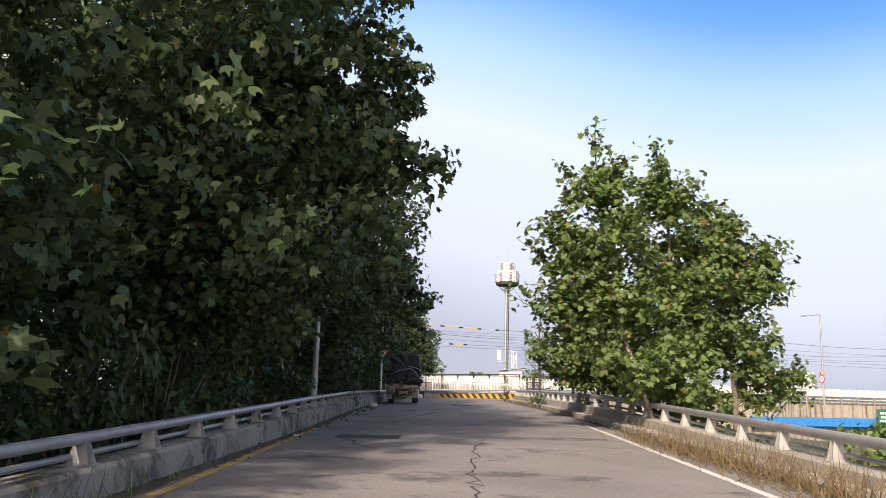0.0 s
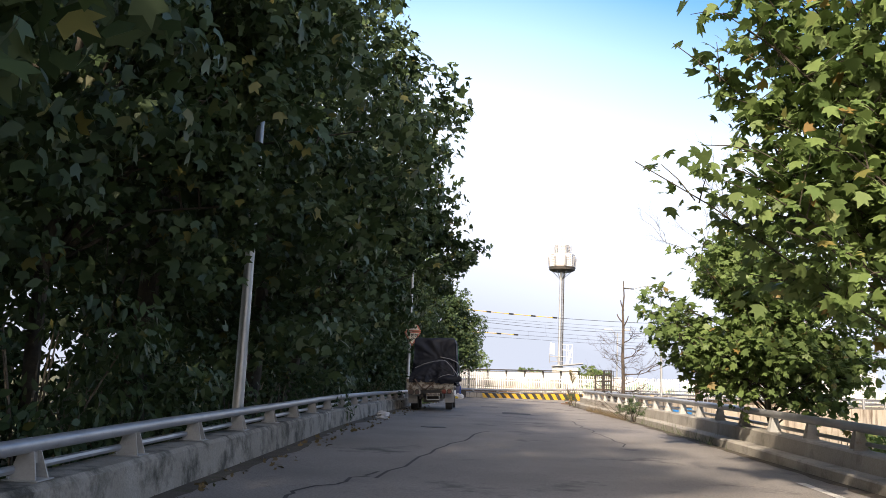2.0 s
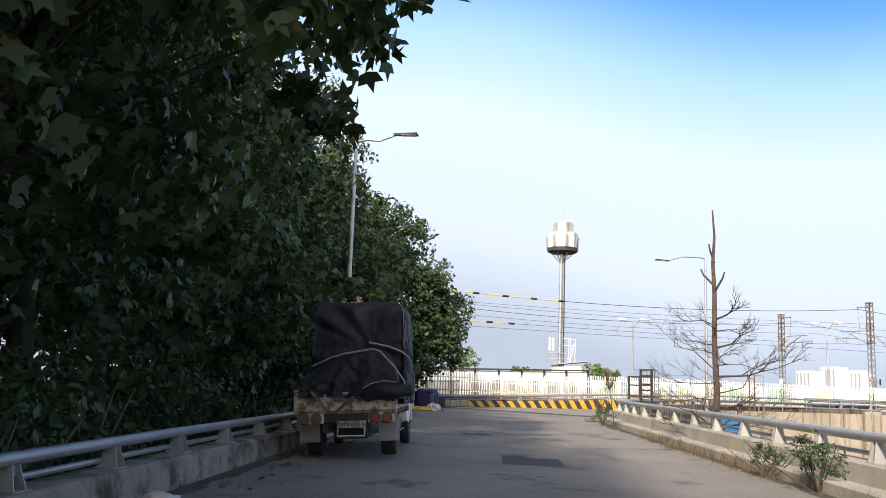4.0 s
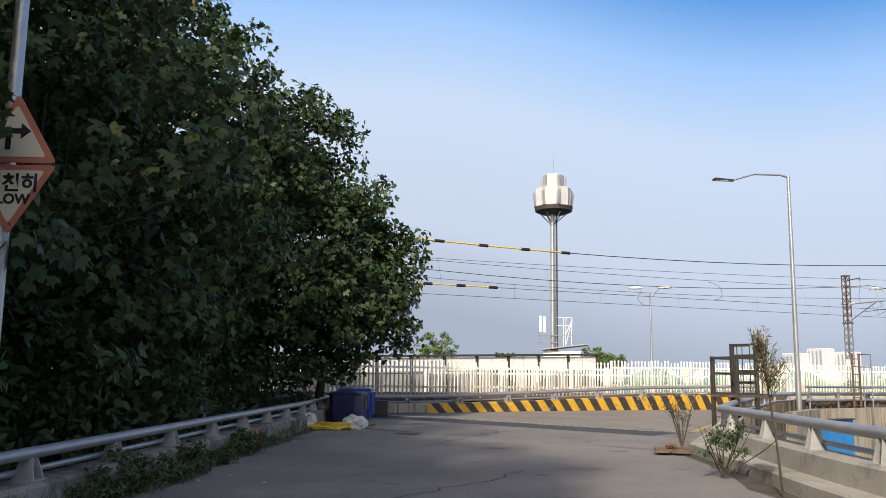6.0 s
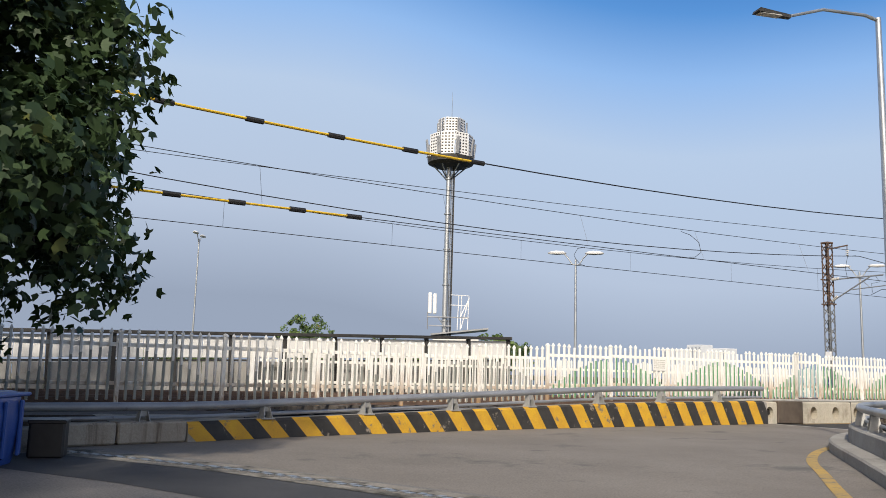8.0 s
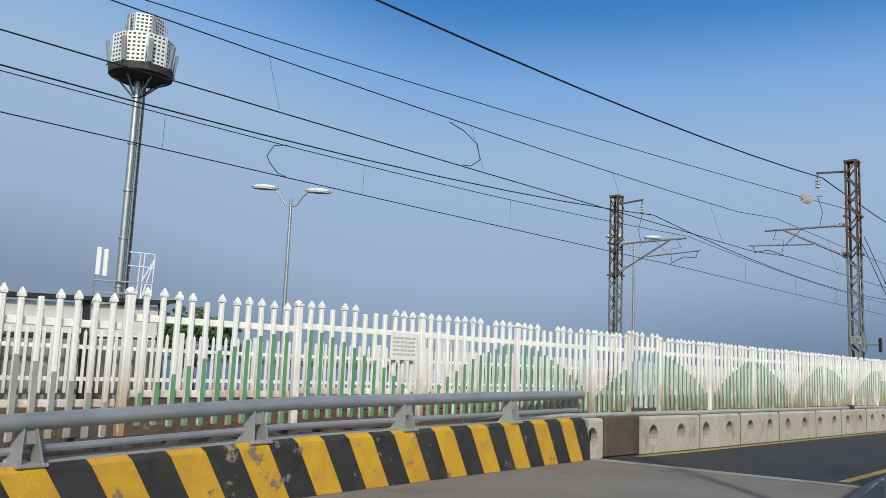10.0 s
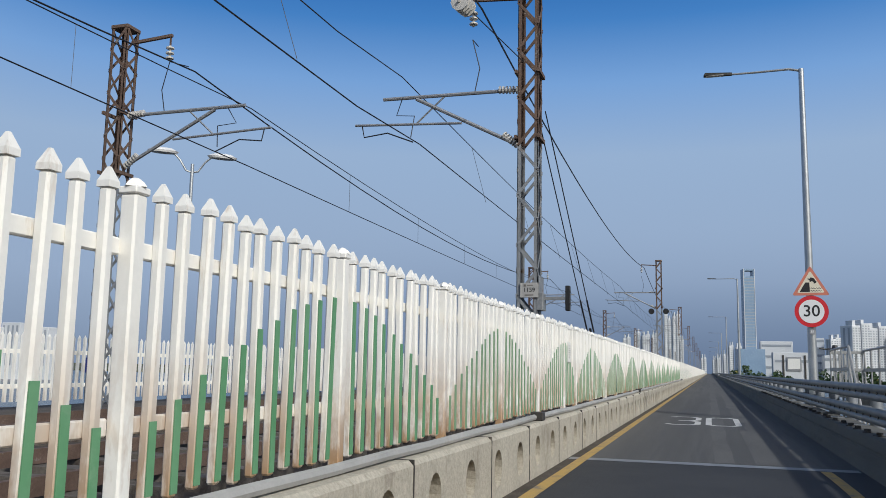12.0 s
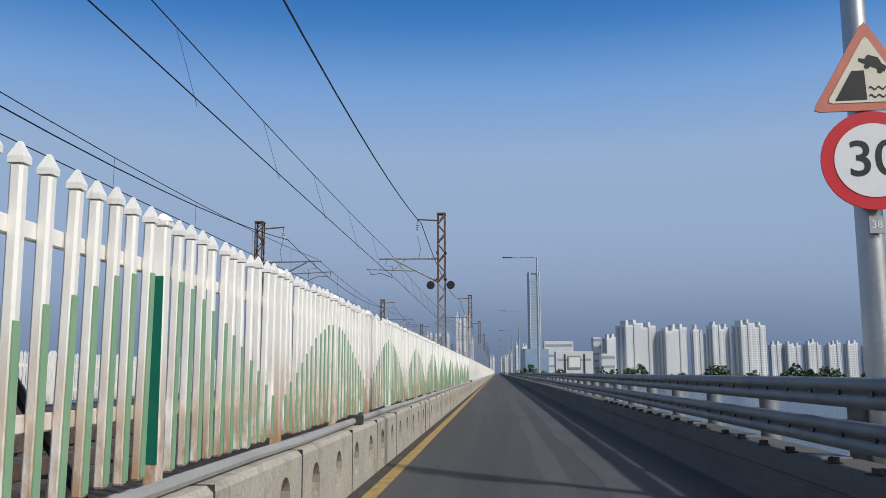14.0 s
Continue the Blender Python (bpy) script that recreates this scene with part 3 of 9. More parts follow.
# ---- ramp kerbs and walls, with pipe rails on cast posts ----
def post_mesh():
    s = Shape()
    for x0, x1 in ((-0.11, -0.09), (0.09, 0.11)):
        s.add([(x0, -0.11, 0), (x1, -0.11, 0), (x1, 0.12, 0), (x0, 0.12, 0), (x0 * 0.55, -0.06, 0.34), (x1 * 0.55, -0.06, 0.34), (x1 * 0.55, 0.06, 0.34), (x0 * 0.55, 0.06, 0.34)],
              [(0, 1, 2, 3), (4, 7, 6, 5), (0, 4, 5, 1), (1, 5, 6, 2), (2, 6, 7, 3), (3, 7, 4, 0)])
    s.add([(-0.075, -0.03, 0.19), (0.075, -0.03, 0.19), (0.055, -0.03, 0.34), (-0.055, -0.03, 0.34), (-0.075, 0.03, 0.19), (0.075, 0.03, 0.19), (0.055, 0.03, 0.34), (-0.055, 0.03, 0.34)],
          [(0, 3, 2, 1), (4, 5, 6, 7), (0, 1, 5, 4), (1, 2, 6, 5), (2, 3, 7, 6), (3, 0, 4, 7)])
    s.box(-0.14, -0.14, -0.02, 0.14, 0.15, 0.015, 0.008)
    for bx_ in (-0.11, 0.11):
        s.tube([(bx_, -0.1, 0.012), (bx_, -0.1, 0.045)], 0.014, 6)
    return s.data("rail_post", [CAST])


POST = post_mesh()


def guard_rail(label, line, wall_h, side, first=0.6, gap=2.0, start=0, low=True, pipe_r=0.075, post_h=0.34, rise=None):
    """A thick pipe on cast posts along a wall top. side: +1 if the road is left of the line."""
    pts = [Vector(p) for p in line]
    tall = rise or (lambda q: (wall_h, post_h))
    rail = thing("guard_rail", label, "guard rail")
    part("pipe", Shape().tube([p + Vector((0, 0, sum(tall(p)) + pipe_r * 0.7)) for p in pts], pipe_r, 12), PIPE, rail, smooth=True)
    if low:
        lo = []
        for i, p in enumerate(pts):
            d = (pts[min(i + 1, len(pts) - 1)] - pts[max(i - 1, 0)]).normalized()
            lo.append(p + Vector((d.y * side * 0.09, -d.x * side * 0.09, tall(p)[0] + 0.35 * tall(p)[1])))
        part("lower_pipe", Shape().tube(lo, 0.035, 8), PIPE, rail, smooth=True)
    d, acc = first, 0.0
    for a, b in zip(pts, pts[1:]):
        length = (b - a).length
        while d < acc + length:
            p = a.lerp(b, (d - acc) / length)
            ob = part("post", POST, None, rail)
            e = b - a
            ob.matrix_basis = Matrix.Translation(p + Vector((0, 0, tall(p)[0]))) @ Matrix.Rotation(math.atan2(e.y, e.x) + (0 if side > 0 else math.pi), 4, "Z") @ Matrix.Diagonal((1, 1, tall(p)[1] / 0.34, 1))
            d += gap
        acc += length
    return rail


def station(p):
    return ((p.x - RO.x) * RU.x + (p.y - RO.y) * RU.y) / RU.length_squared


def tilted(line, stations, heights):
    """The same line, raised or sunk along the ramp."""
    return [p + Vector((0, 0, float(np.interp(station(p), stations, heights)))) for p in line]


left_line = tilted(plan(even(LEFT_WALL, 60)), (5, 12, 22, 35, 45, 60, 75), (0.02, 0.06, 0.12, 0.11, 0.06, 0.07, 0.07))
solid("wall_left_kerb", Shape().sweep(left_line, [(0.06, -0.5), (0.0, 0.25), (-0.05, 0.29), (-0.42, 0.29), (-0.44, -1.6), (0.06, -1.6)]), GRIMY, "low grimy concrete wall along the shaded side of the ramp", "kerb wall")
guard_rail("grey steel pipe rail on cast posts over the grimy kerb wall", [p + Vector((-RN.x * 0.24, -RN.y * 0.24, 0)) for p in left_line], 0.29, -1, first=1.3, gap=2.0, pipe_r=0.062, post_h=0.22)

right_line = plan(even(RIGHT_RAMP, 52)[:-1]) + plan(smooth_line(CURVE[1:], 0.7))
wall_line = tilted(right_line, (0, 8, 16, 24, 33), (-0.25, -0.24, -0.17, -0.08, 0.0))
solid("kerb_right", Shape().sweep(tilted(right_line, (0, 8, 16, 24, 33), (-0.12, -0.11, -0.08, -0.04, 0.0)), [(0.0, -0.4), (0.0, 0.17), (0.03, 0.2), (0.36, 0.2), (0.36, -0.4)]), CONCRETE, "worn concrete kerb step along the ramp", "kerb")
solid("wall_right_kerb", Shape().sweep(wall_line, [(0.34, 0.0), (0.38, 0.47), (0.42, 0.50), (0.80, 0.50), (0.82, -3.2), (0.34, -3.2)]), CONCRETE, "low concrete wall behind the kerb, pale and sunlit on top", "kerb wall")


def shifted(line, k):
    out = []
    for i, p in enumerate(line):
        d = (line[min(i + 1, len(line) - 1)] - line[max(i - 1, 0)]).normalized()
        out.append(p + Vector((d.y * k, -d.x * k, 0)))
    return out


guard_rail("grey steel pipe rail on cast posts over the pale kerb wall", shifted(wall_line, 0.6), 0.50, 1, first=0.8, gap=2.0, post_h=0.30)

# ---- bridge head barrier with yellow and black stripes ----
chev = plan(smooth_line(CHEVRON, 0.5))


def barrier_top(x):
    """The barrier is low at the ramp and rises towards the parapet."""
    return float(np.interp(x, (34, 37, 40, 46, 52), (0.34, 0.38, 0.45, 0.63, 0.70)))


core, cv = Shape(), []
for i, p in enumerate(chev):
    d = (chev[min(i + 1, len(chev) - 1)] - chev[max(i - 1, 0)]).normalized()
    r, top = Vector((d.y, -d.x, 0)), barrier_top(p.x)
    cv += [p + r * o + Vector((0, 0, z)) for o, z in ((0.0, -0.2), (-0.04, top - 0.04), (-0.10, top), (-0.46, top), (-0.5, -0.2))]
core.add(cv, [(i * 5 + k, i * 5 + (k + 1) % 5, i * 5 + 5 + (k + 1) % 5, i * 5 + 5 + k) for i in range(len(chev) - 1) for k in range(5)] + [(4, 3, 2, 1, 0), tuple(len(cv) - 5 + k for k in range(5))])
barrier = thing("striped_barrier", "concrete barrier painted in yellow and black slanting stripes, chipped", "road barrier")
part("body", core, CONCRETE, barrier)
total = sum((b - a).length for a, b in zip(chev, chev[1:]))
NSTRIPE = 46


def along(line, q):
    acc = 0.0
    for a, b in zip(line, line[1:]):
        n = (b - a).length
        if q <= acc + n:
            return a.lerp(b, (q - acc) / n), (b - a).normalized()
        acc += n
    return line[-1], (line[-1] - line[-2]).normalized()


for k in range(NSTRIPE):
    q0, q1 = total * k / NSTRIPE, total * (k + 1) / NSTRIPE
    vs = []
    for f, lean, out in ((0.008, 0.16, 0.006), (0.53, 0.0, -0.016), (1.0, -0.14, -0.035)):
        for q in (q0, q1):
            p, d = along(chev, min(max(q + lean, 0), total))
            r = Vector((d.y, -d.x, 0))
            vs.append(p + r * out + Vector((0, 0, (barrier_top(p.x) - 0.043) * f)))
    for q in (q0, q1):
        p, d = along(chev, min(max(q - 0.16, 0), total))
        vs.append(p + Vector((d.y, -d.x, 0)) * -0.1 + Vector((0, 0, barrier_top(p.x) + 0.005)))
    st = Shape().add(vs, [(0, 1, 3, 2), (2, 3, 5, 4), (4, 5, 7, 6)])
    part("stripe", st, YELLOW if k % 2 == 0 else BLACK, barrier)
guard_rail("grey steel pipe rail on cast posts over the striped barrier", shifted(plan(smooth_line([(27.6, 69.2), (31.0, 69.7)] + CHEVRON, 0.5)), -0.18), 0.70, -1, first=1.0, gap=2.45, rise=lambda p: (barrier_top(p.x), float(np.interp(p.x, (34, 46), (0.22, 0.32)))))
blocks = thing("barrier_block", "two pale broken concrete blocks at the end of the striped barrier", "concrete block")
for i, (x0, x1) in enumerate(((-2.2, -1.3), (-1.27, -0.05))):
    b = Shape().box(x0, -0.02, 0, x1, 0.42, 0.36, 0.03, m=Matrix.Translation((34.2, 70.2, 0.0)) @ Matrix.Rotation(radians(14), 4, "Z"))
    part("block", b, STREAKED, blocks)
solid("wall_left_end", Shape().box(26.6, 69.2, -0.6, 32.1, 69.5, 0.34, 0.03), GRIMY, "grimy concrete wall stub beside the bridge head", "kerb wall")

# ---- bridge parapet with round drain holes ----
def parapet_unit(n_units, x0, step, name, label):
    s = Shape()
    hz, hw, hh = 0.33, 0.172, 0.20
    y, yb, top = 0.0, 0.24, 0.64
    nn = 16
    for k in range(n_units):
        cx = x0 + step * (k + 0.5)
        a0, a1 = x0 + step * k, x0 + step * (k + 1)
        ring = [(cx + hw * math.cos(2 * math.pi * i / nn), y, hz + hh * math.sin(2 * math.pi * i / nn)) for i in range(nn)]
        inner = [(p[0] + 0.02, yb, p[2]) for p in ring]
        frame_pts = []
        for i in range(nn):
            c, sn = math.cos(2 * math.pi * i / nn), math.sin(2 * math.pi * i / nn)
            f = min((step / 2) / max(abs(c), 1e-6), ((top - hz) if sn > 0 else hz + 0.15) / max(abs(sn), 1e-6))
            frame_pts.append((cx + c * f, y, hz + sn * f))
        fs = [(i, (i + 1) % nn, nn + (i + 1) % nn, nn + i) for i in range(nn)]
        fs += [(2 * nn + i, 2 * nn + (i + 1) % nn, (i + 1) % nn, i) for i in range(nn)]
        s.add(frame_pts + ring + inner, [(nn + i, nn + (i + 1) % nn, (i + 1) % nn, i) for i in range(nn)])
        b = len(s.v) - 2 * nn
        for i in range(nn):
            s.f.append((b + i, b + nn + i, b + nn + (i + 1) % nn, b + (i + 1) % nn))
            s.m.append(0)
        s.slot = 1
        s.add(inner, [tuple(range(nn))])
        s.slot = 0
        for sx, sz in ((a0, top), (a1, top), (a0, -0.15), (a1, -0.15)):
            s.add([(sx, y, sz), *sorted([p for p in frame_pts], key=lambda p: (p[0] - sx) ** 2 + (p[2] - sz) ** 2)[:2]], [(0, 1, 2)])
        s.add([(a0, y, top), (a1, y, top), (a1, y + 0.04, top + 0.04), (a0, y + 0.04, top + 0.04), (a1, y + 0.42, top + 0.04), (a0, y + 0.42, top + 0.04), (a1, y + 0.42, -0.15), (a0, y + 0.42, -0.15)],
              [(0, 1, 2, 3), (3, 2, 4, 5), (5, 4, 6, 7)])
    return s


HOLE_STEP = 1.1
for k, (xa, n) in enumerate(((54.21, 11), (66.31, 24), (92.86, 30), (125.96, 70), (203.16, 150), (368.56, 380))):
    s = parapet_unit(n, 0.0, HOLE_STEP, "wall_parapet", "").welded()
    solid("wall_parapet", s, [PARAPET, HOLEFACE], "weathered concrete parapet pierced by oval drain holes", "parapet", m=pose(xa, PARAPET_Y, 0))
pl = Shape().box(53.0, PARAPET_Y - 0.05, 0.02, 54.16, PARAPET_Y + 0.25, 0.70, 0.012)
for x_, z_ in ((53.12, 0.12), (54.05, 0.12), (53.12, 0.6), (54.05, 0.6)):
    pl.tube([(x_, PARAPET_Y - 0.06, z_), (x_, PARAPET_Y - 0.045, z_)], 0.02, 6)
solid("parapet_plate", pl, BROWNSTEEL, "brown steel cover plate over the parapet joint", "cover plate", kind="")
sb = parapet_unit(1, 0.0, 0.66, "wall_parapet", "").welded()
solid("wall_parapet_end", sb, [PARAPET, HOLEFACE], "short pierced end block of the parapet", "parapet", m=pose(52.32, PARAPET_Y - 0.01, 0))

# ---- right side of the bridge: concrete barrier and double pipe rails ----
# darker than the ramp pipes, the shade on this side put into the grey
RAILGREY = surf("shaded_rail_grey", (0.17, 0.185, 0.205), (0.23, 0.245, 0.265), 0.55, 0.15, coarse=2, fine=40, grain=0.2, bump=0.06, stain=(0.13, 0.125, 0.12), stain_lo=0.58, stain_hi=0.72, stain_scale=3)
# stained concrete, darkened beyond its stains to hold the shade of its road face
BARRIER_DARK = surf("shaded_barrier_concrete", (0.125, 0.125, 0.118), (0.165, 0.162, 0.15), 0.9, coarse=0.9, fine=40, grain=0.35, bump=0.35, stain=(0.075, 0.078, 0.07), stain_lo=0.52, stain_hi=0.68, stain_scale=0.9, stretch=(0.35, 1, 2))
bl = plan(smooth_line(CURVE[-3:], 0.8))[:-1] + [Vector((x, RIGHT_Y, 0)) for x in (64, 70, 90, 120, 200, 400, 800, 1000)]
solid("wall_bridge_right", Shape().sweep(bl, [(-0.02, -0.2), (0.10, 0.18), (0.125, 0.30), (0.14, 0.305), (0.145, 0.33), (0.133, 0.345), (0.16, 0.50), (0.20, 0.53), (0.62, 0.53), (0.64, -1.2), (-0.02, -1.2)]), BARRIER_DARK, "stained concrete barrier on the river side, darkened for its shade", "parapet")
solid("wall_fascia", Shape().sweep([Vector(p) for p in ((45.0, 63.6, 0), (48.8, 66.2, 0), (53.5, 67.5, 0), (60, 67.9, 0), (110, 68.0, 0), (1000, 68.0, 0))], [(0.0, 0.30), (0.35, 0.30), (0.35, -1.7), (0.0, -4.5)]), STREAKED, "rust-streaked concrete side wall of the bridge", "retaining wall")


def round_post_mesh():
    """A fat round post with a pale cap and two box brackets that carry the rails."""
    s = Shape().lathe([(0.115, -0.9), (0.115, 1.20), (0.105, 1.225), (0.02, 1.23)], 16)
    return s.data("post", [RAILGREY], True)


def bracket_mesh():
    s = Shape()
    for z in (0.77, 1.13):
        s.box(-0.11, 0.09, z - 0.12, -0.085, 0.30, z + 0.10, 0.004)
        s.box(0.085, 0.09, z - 0.12, 0.11, 0.30, z + 0.10, 0.004)
        s.box(-0.11, 0.09, z + 0.075, 0.11, 0.30, z + 0.10, 0.004)
        s.box(-0.11, 0.09, z - 0.12, 0.11, 0.30, z - 0.095, 0.004)
    return s.data("bracket", [RAILGREY])


ROUND_POST, BRACKET = round_post_mesh(), bracket_mesh()


def bridge_rail(x0, x1, gap):
    rail = thing("bridge_rail", "grey double pipe bridge rail on fat round steel posts", "guard rail")
    y = RIGHT_Y - 0.36
    for z in (1.195, 1.065, 0.835, 0.705):
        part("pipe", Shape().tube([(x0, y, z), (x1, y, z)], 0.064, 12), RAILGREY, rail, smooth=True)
    for z in (1.13, 0.77):
        part("groove_strip", Shape().box(x0, y - 0.03, z - 0.028, x1, y + 0.034, z + 0.028), DARKFRAME, rail, "dark strip between the pipes")
        bolts = Shape()
        n = int((x1 - x0) / 0.66)
        for k in range(n):
            x = x0 + 0.66 * k + 0.3
            bolts.box(x - 0.03, y + 0.03, z - 0.022, x + 0.03, y + 0.05, z + 0.022)
        tagged(part("bolt", bolts, BLACKPLASTIC, rail), kind="stuff")
    n = int((x1 - x0) / gap)
    for k in range(n):
        x = x0 + 0.1 + gap * k
        part("post", ROUND_POST, None, rail).matrix_basis = pose(x, y - 0.36, 0)
        part("bracket", BRACKET, None, rail).matrix_basis = pose(x, y - 0.36, 0)
        part("base_plate", Shape().box(x - 0.16, y - 0.2, 0.5, x + 0.16, y + 0.08, 0.545, 0.006), RAILGREY, rail)
    return rail


near_rail = bridge_rail(57.75, 130, 2.65)
foot_rng = random.Random(31)
FOOT = Shape().box(-0.09, -0.06, 0.0, 0.09, 0.06, 0.012, 0.003).box(-0.01, -0.05, 0.012, 0.01, 0.04, 0.05).tube([(-0.055, 0, 0.012), (-0.055, 0, 0.05)], 0.014, 6).tube([(0.055, 0, 0.012), (0.055, 0, 0.05)], 0.014, 6).data("foot_bracket", [DARKFRAME])
for k in range(44):
    part("foot_bracket", FOOT, None, near_rail).matrix_basis = pose(58.4 + 0.88 * k + foot_rng.uniform(-0.12, 0.12), RIGHT_Y - 0.24 + foot_rng.uniform(-0.02, 0.02), 0.531, 0, 0, foot_rng.uniform(-25, 25))
bridge_rail(130, 300, 2.65)
far_rail = Shape()
for z, dy in ((1.19, 0.05), (1.05, -0.03), (0.83, 0.06), (0.71, -0.02)):
    far_rail.tube([(300, RIGHT_Y - 0.36 + dy, z), (1000, RIGHT_Y - 0.36 + dy, z)], 0.062, 6)
tagged(part("bridge_rail_far", far_rail, RAILGREY, None, "far stretch of grey pipe rail along the bridge"), "", "guard rail", kind="stuff")

# ---- railway deck ----
rb = Shape()
rb.box(20, 73.46, -1.5, 1000, 86.5, 0.28)
solid("track_bed", rb, BALLAST, "brown ballasted railway bed behind the fence", "railway bed")
SLEEPER = surf("dark_sleeper", (0.13, 0.115, 0.10), (0.18, 0.16, 0.14), 0.95, coarse=2, fine=30, grain=0.4, bump=0.3, stain=(0.07, 0.055, 0.045), stain_lo=0.5, stain_hi=0.62, stain_scale=3)
for yc in (76.2, 80.2):
    tr = Shape()
    for dy in (-0.72, 0.72):
        tr.box(20, yc + dy - 0.035, 0.42, 1000, yc + dy + 0.035, 0.56)
    tagged(part("rail_track", tr, RUST, None, "pair of rusty steel rails on the track bed"), "", "railway track", kind="structure")
    sl = Shape()
    for k in range(260):
        x = 30 + k * 0.65
        sl.box(x - 0.12, yc - 1.25, 0.25, x + 0.12, yc + 1.25, 0.41)
    tagged(part("sleeper", sl, SLEEPER, None, "row of concrete sleepers under the rails"), "", "sleepers", kind="stuff")
under = Shape()
under.box(64, 68.1, -1.6, 1000, 86.5, -0.35)
solid("bridge_slab", under, CONCRETE, "concrete slab of the bridge deck", "bridge deck")
piers = Shape()
for k in range(14):
    piers.box(95 + k * 60, 70, -13.2, 99 + k * 60, 85, -1.6, 0.3)
solid("bridge_pier", piers, CONCRETE, "row of concrete bridge piers standing in the river", "bridge pier")

# ---- dirt gathered in the gutters ----
def gutter(name, label, s0, s1, l_at, side, width, seed):
    """A ragged strip of silt against a kerb; side +1 spreads to the right."""
    dirt, inner, outer = Shape(), [], []
    n = int((s1 - s0) / 0.35)
    for k in range(n + 1):
        s = s0 + (s1 - s0) * k / n
        l = l_at(s)
        wd_ = width * (0.55 + 0.9 * abs(noise.noise((s * 0.35, seed, 0))) + 0.45 * noise.noise((s * 2.1, seed, 5)))
        inner.append(tuple(RO + RU * s + RN * l))
        outer.append(tuple(RO + RU * s + RN * (l + side * max(0.06, wd_))))
    strip(dirt, inner, outer, 0.005, 1)
    solid(name, dirt, GUTTER, label, "dirt")


GUTTER = surf("gutter_silt", (0.075, 0.062, 0.048), (0.12, 0.10, 0.08), 0.95, coarse=2.5, fine=30, grain=0.5, bump=0.5, stain=(0.05, 0.06, 0.025), stain_lo=0.55, stain_hi=0.65, stain_scale=3)
gutter("road_silt", "brown silt and moss gathered against the shaded kerb wall", -6, 70, lambda s: float(np.interp(s, (8.5, 19, 28.5, 33, 45, 60, 70), (-3.6, -3.7, -4.05, -4.25, -4.3, -4.22, -4.28))) + 0.02, 1, 0.42, 1.0)
gutter("road_silt", "brown silt gathered against the pale kerb", 2, 63, lambda s: float(np.interp(s, (21.5, 30, 40.5, 50.5, 58, 63.5), (4.85, 4.72, 4.5, 4.3, 4.05, 4.2))) - 0.01, -1, 0.36, 2.0)

# ragged silt along the foot of the bridge parapet, and the joints between its cast blocks
foot, fa, fb = Shape(), [], []
for k in range(190):
    x = 53.2 + 0.42 * k
    wd_ = 0.16 + 0.16 * abs(noise.noise((x * 0.4, 3.0, 0))) + 0.08 * noise.noise((x * 2.3, 7.0, 0))
    fa.append((x, 73.04))
    fb.append((x, 73.0 - max(0.04, wd_)))
strip(foot, fa, fb, 0.004, 1)
solid("road_silt_bridge", foot, GUTTER, "dark silt and grit along the foot of the parapet", "dirt")
gap_mesh = Shape().box(-0.012, -0.004, -0.02, 0.012, 0.03, 0.645).box(-0.012, 0.0, 0.62, 0.012, 0.38, 0.684).data("block_gap", [BLACK])
pw = thing("parapet_gaps", "dark gaps between the cast parapet blocks", "gap", pose(0, PARAPET_Y, 0), kind="structure")
for k in range(34):
    part("block_gap", gap_mesh, None, pw).matrix_basis = pose(54.21 + 2.2 * k + (0.25 if k % 3 == 1 else 0), 0, 0)

# ---- picket fence along the railway ----
P_FOOT, P_TOP, P_W = 0.76, 2.13, 0.057
CRESTS = [46.5 - 4.36 * k for k in range(3, 0, -1)] + [46.5, 50.87, 55.47, 59.97, 64.73, 69.45, 73.18, 78.21] + [83.3 + 5.0 * k for k in range(90)]
DIPS = [44.3 - 4.36 * k for k in range(3, -1, -1)] + [48.68, 53.07, 57.7, 62.37, 67.09, 70.84, 75.72, 80.8] + [85.8 + 5.0 * k for k in range(90)]
FENCE_POSTS = sorted(x for x in CRESTS + DIPS + [54.31] if 30 < x < 132)


def green_height(x):
    """Height of the painted arches: a row of hills whose crests stand at every second post."""
    a, b = min(abs(x - c) for c in CRESTS), min(abs(x - c) for c in DIPS)
    d = a / (a + b)
    return 1.87 - 0.87 * d ** 1.6


def picket(shape, x, y, foot, top, cap, green, w=P_W):
    h = w / 2
    shape.slot = 0
    shape.box(x - h, y - h, foot, x + h, y + h, top, 0.012)
    if cap:
        e = h + 0.005
        shape.add([(x - e, y - e, top), (x + e, y - e, top), (x + e, y + e, top), (x - e, y + e, top),
                   (x - e, y - e, top + 0.028), (x + e, y - e, top + 0.028), (x + e, y + e, top + 0.028), (x - e, y + e, top + 0.028),
                   (x - 0.007, y - 0.007, top + 0.092), (x + 0.007, y - 0.007, top + 0.092), (x + 0.007, y + 0.007, top + 0.092), (x - 0.007, y + 0.007, top + 0.092)],
                  [(3, 2, 1, 0)] + [(a + k, a + (k + 1) % 4, a + 4 + (k + 1) % 4, a + 4 + k) for a in (0, 4) for k in range(4)] + [(8, 9, 10, 11)])
    if green:
        shape.slot = 1
        shape.box(x - h + 0.003, y - h - 0.003, foot + 0.02, x + h - 0.003, y - h + 0.004, green)
        shape.slot = 0


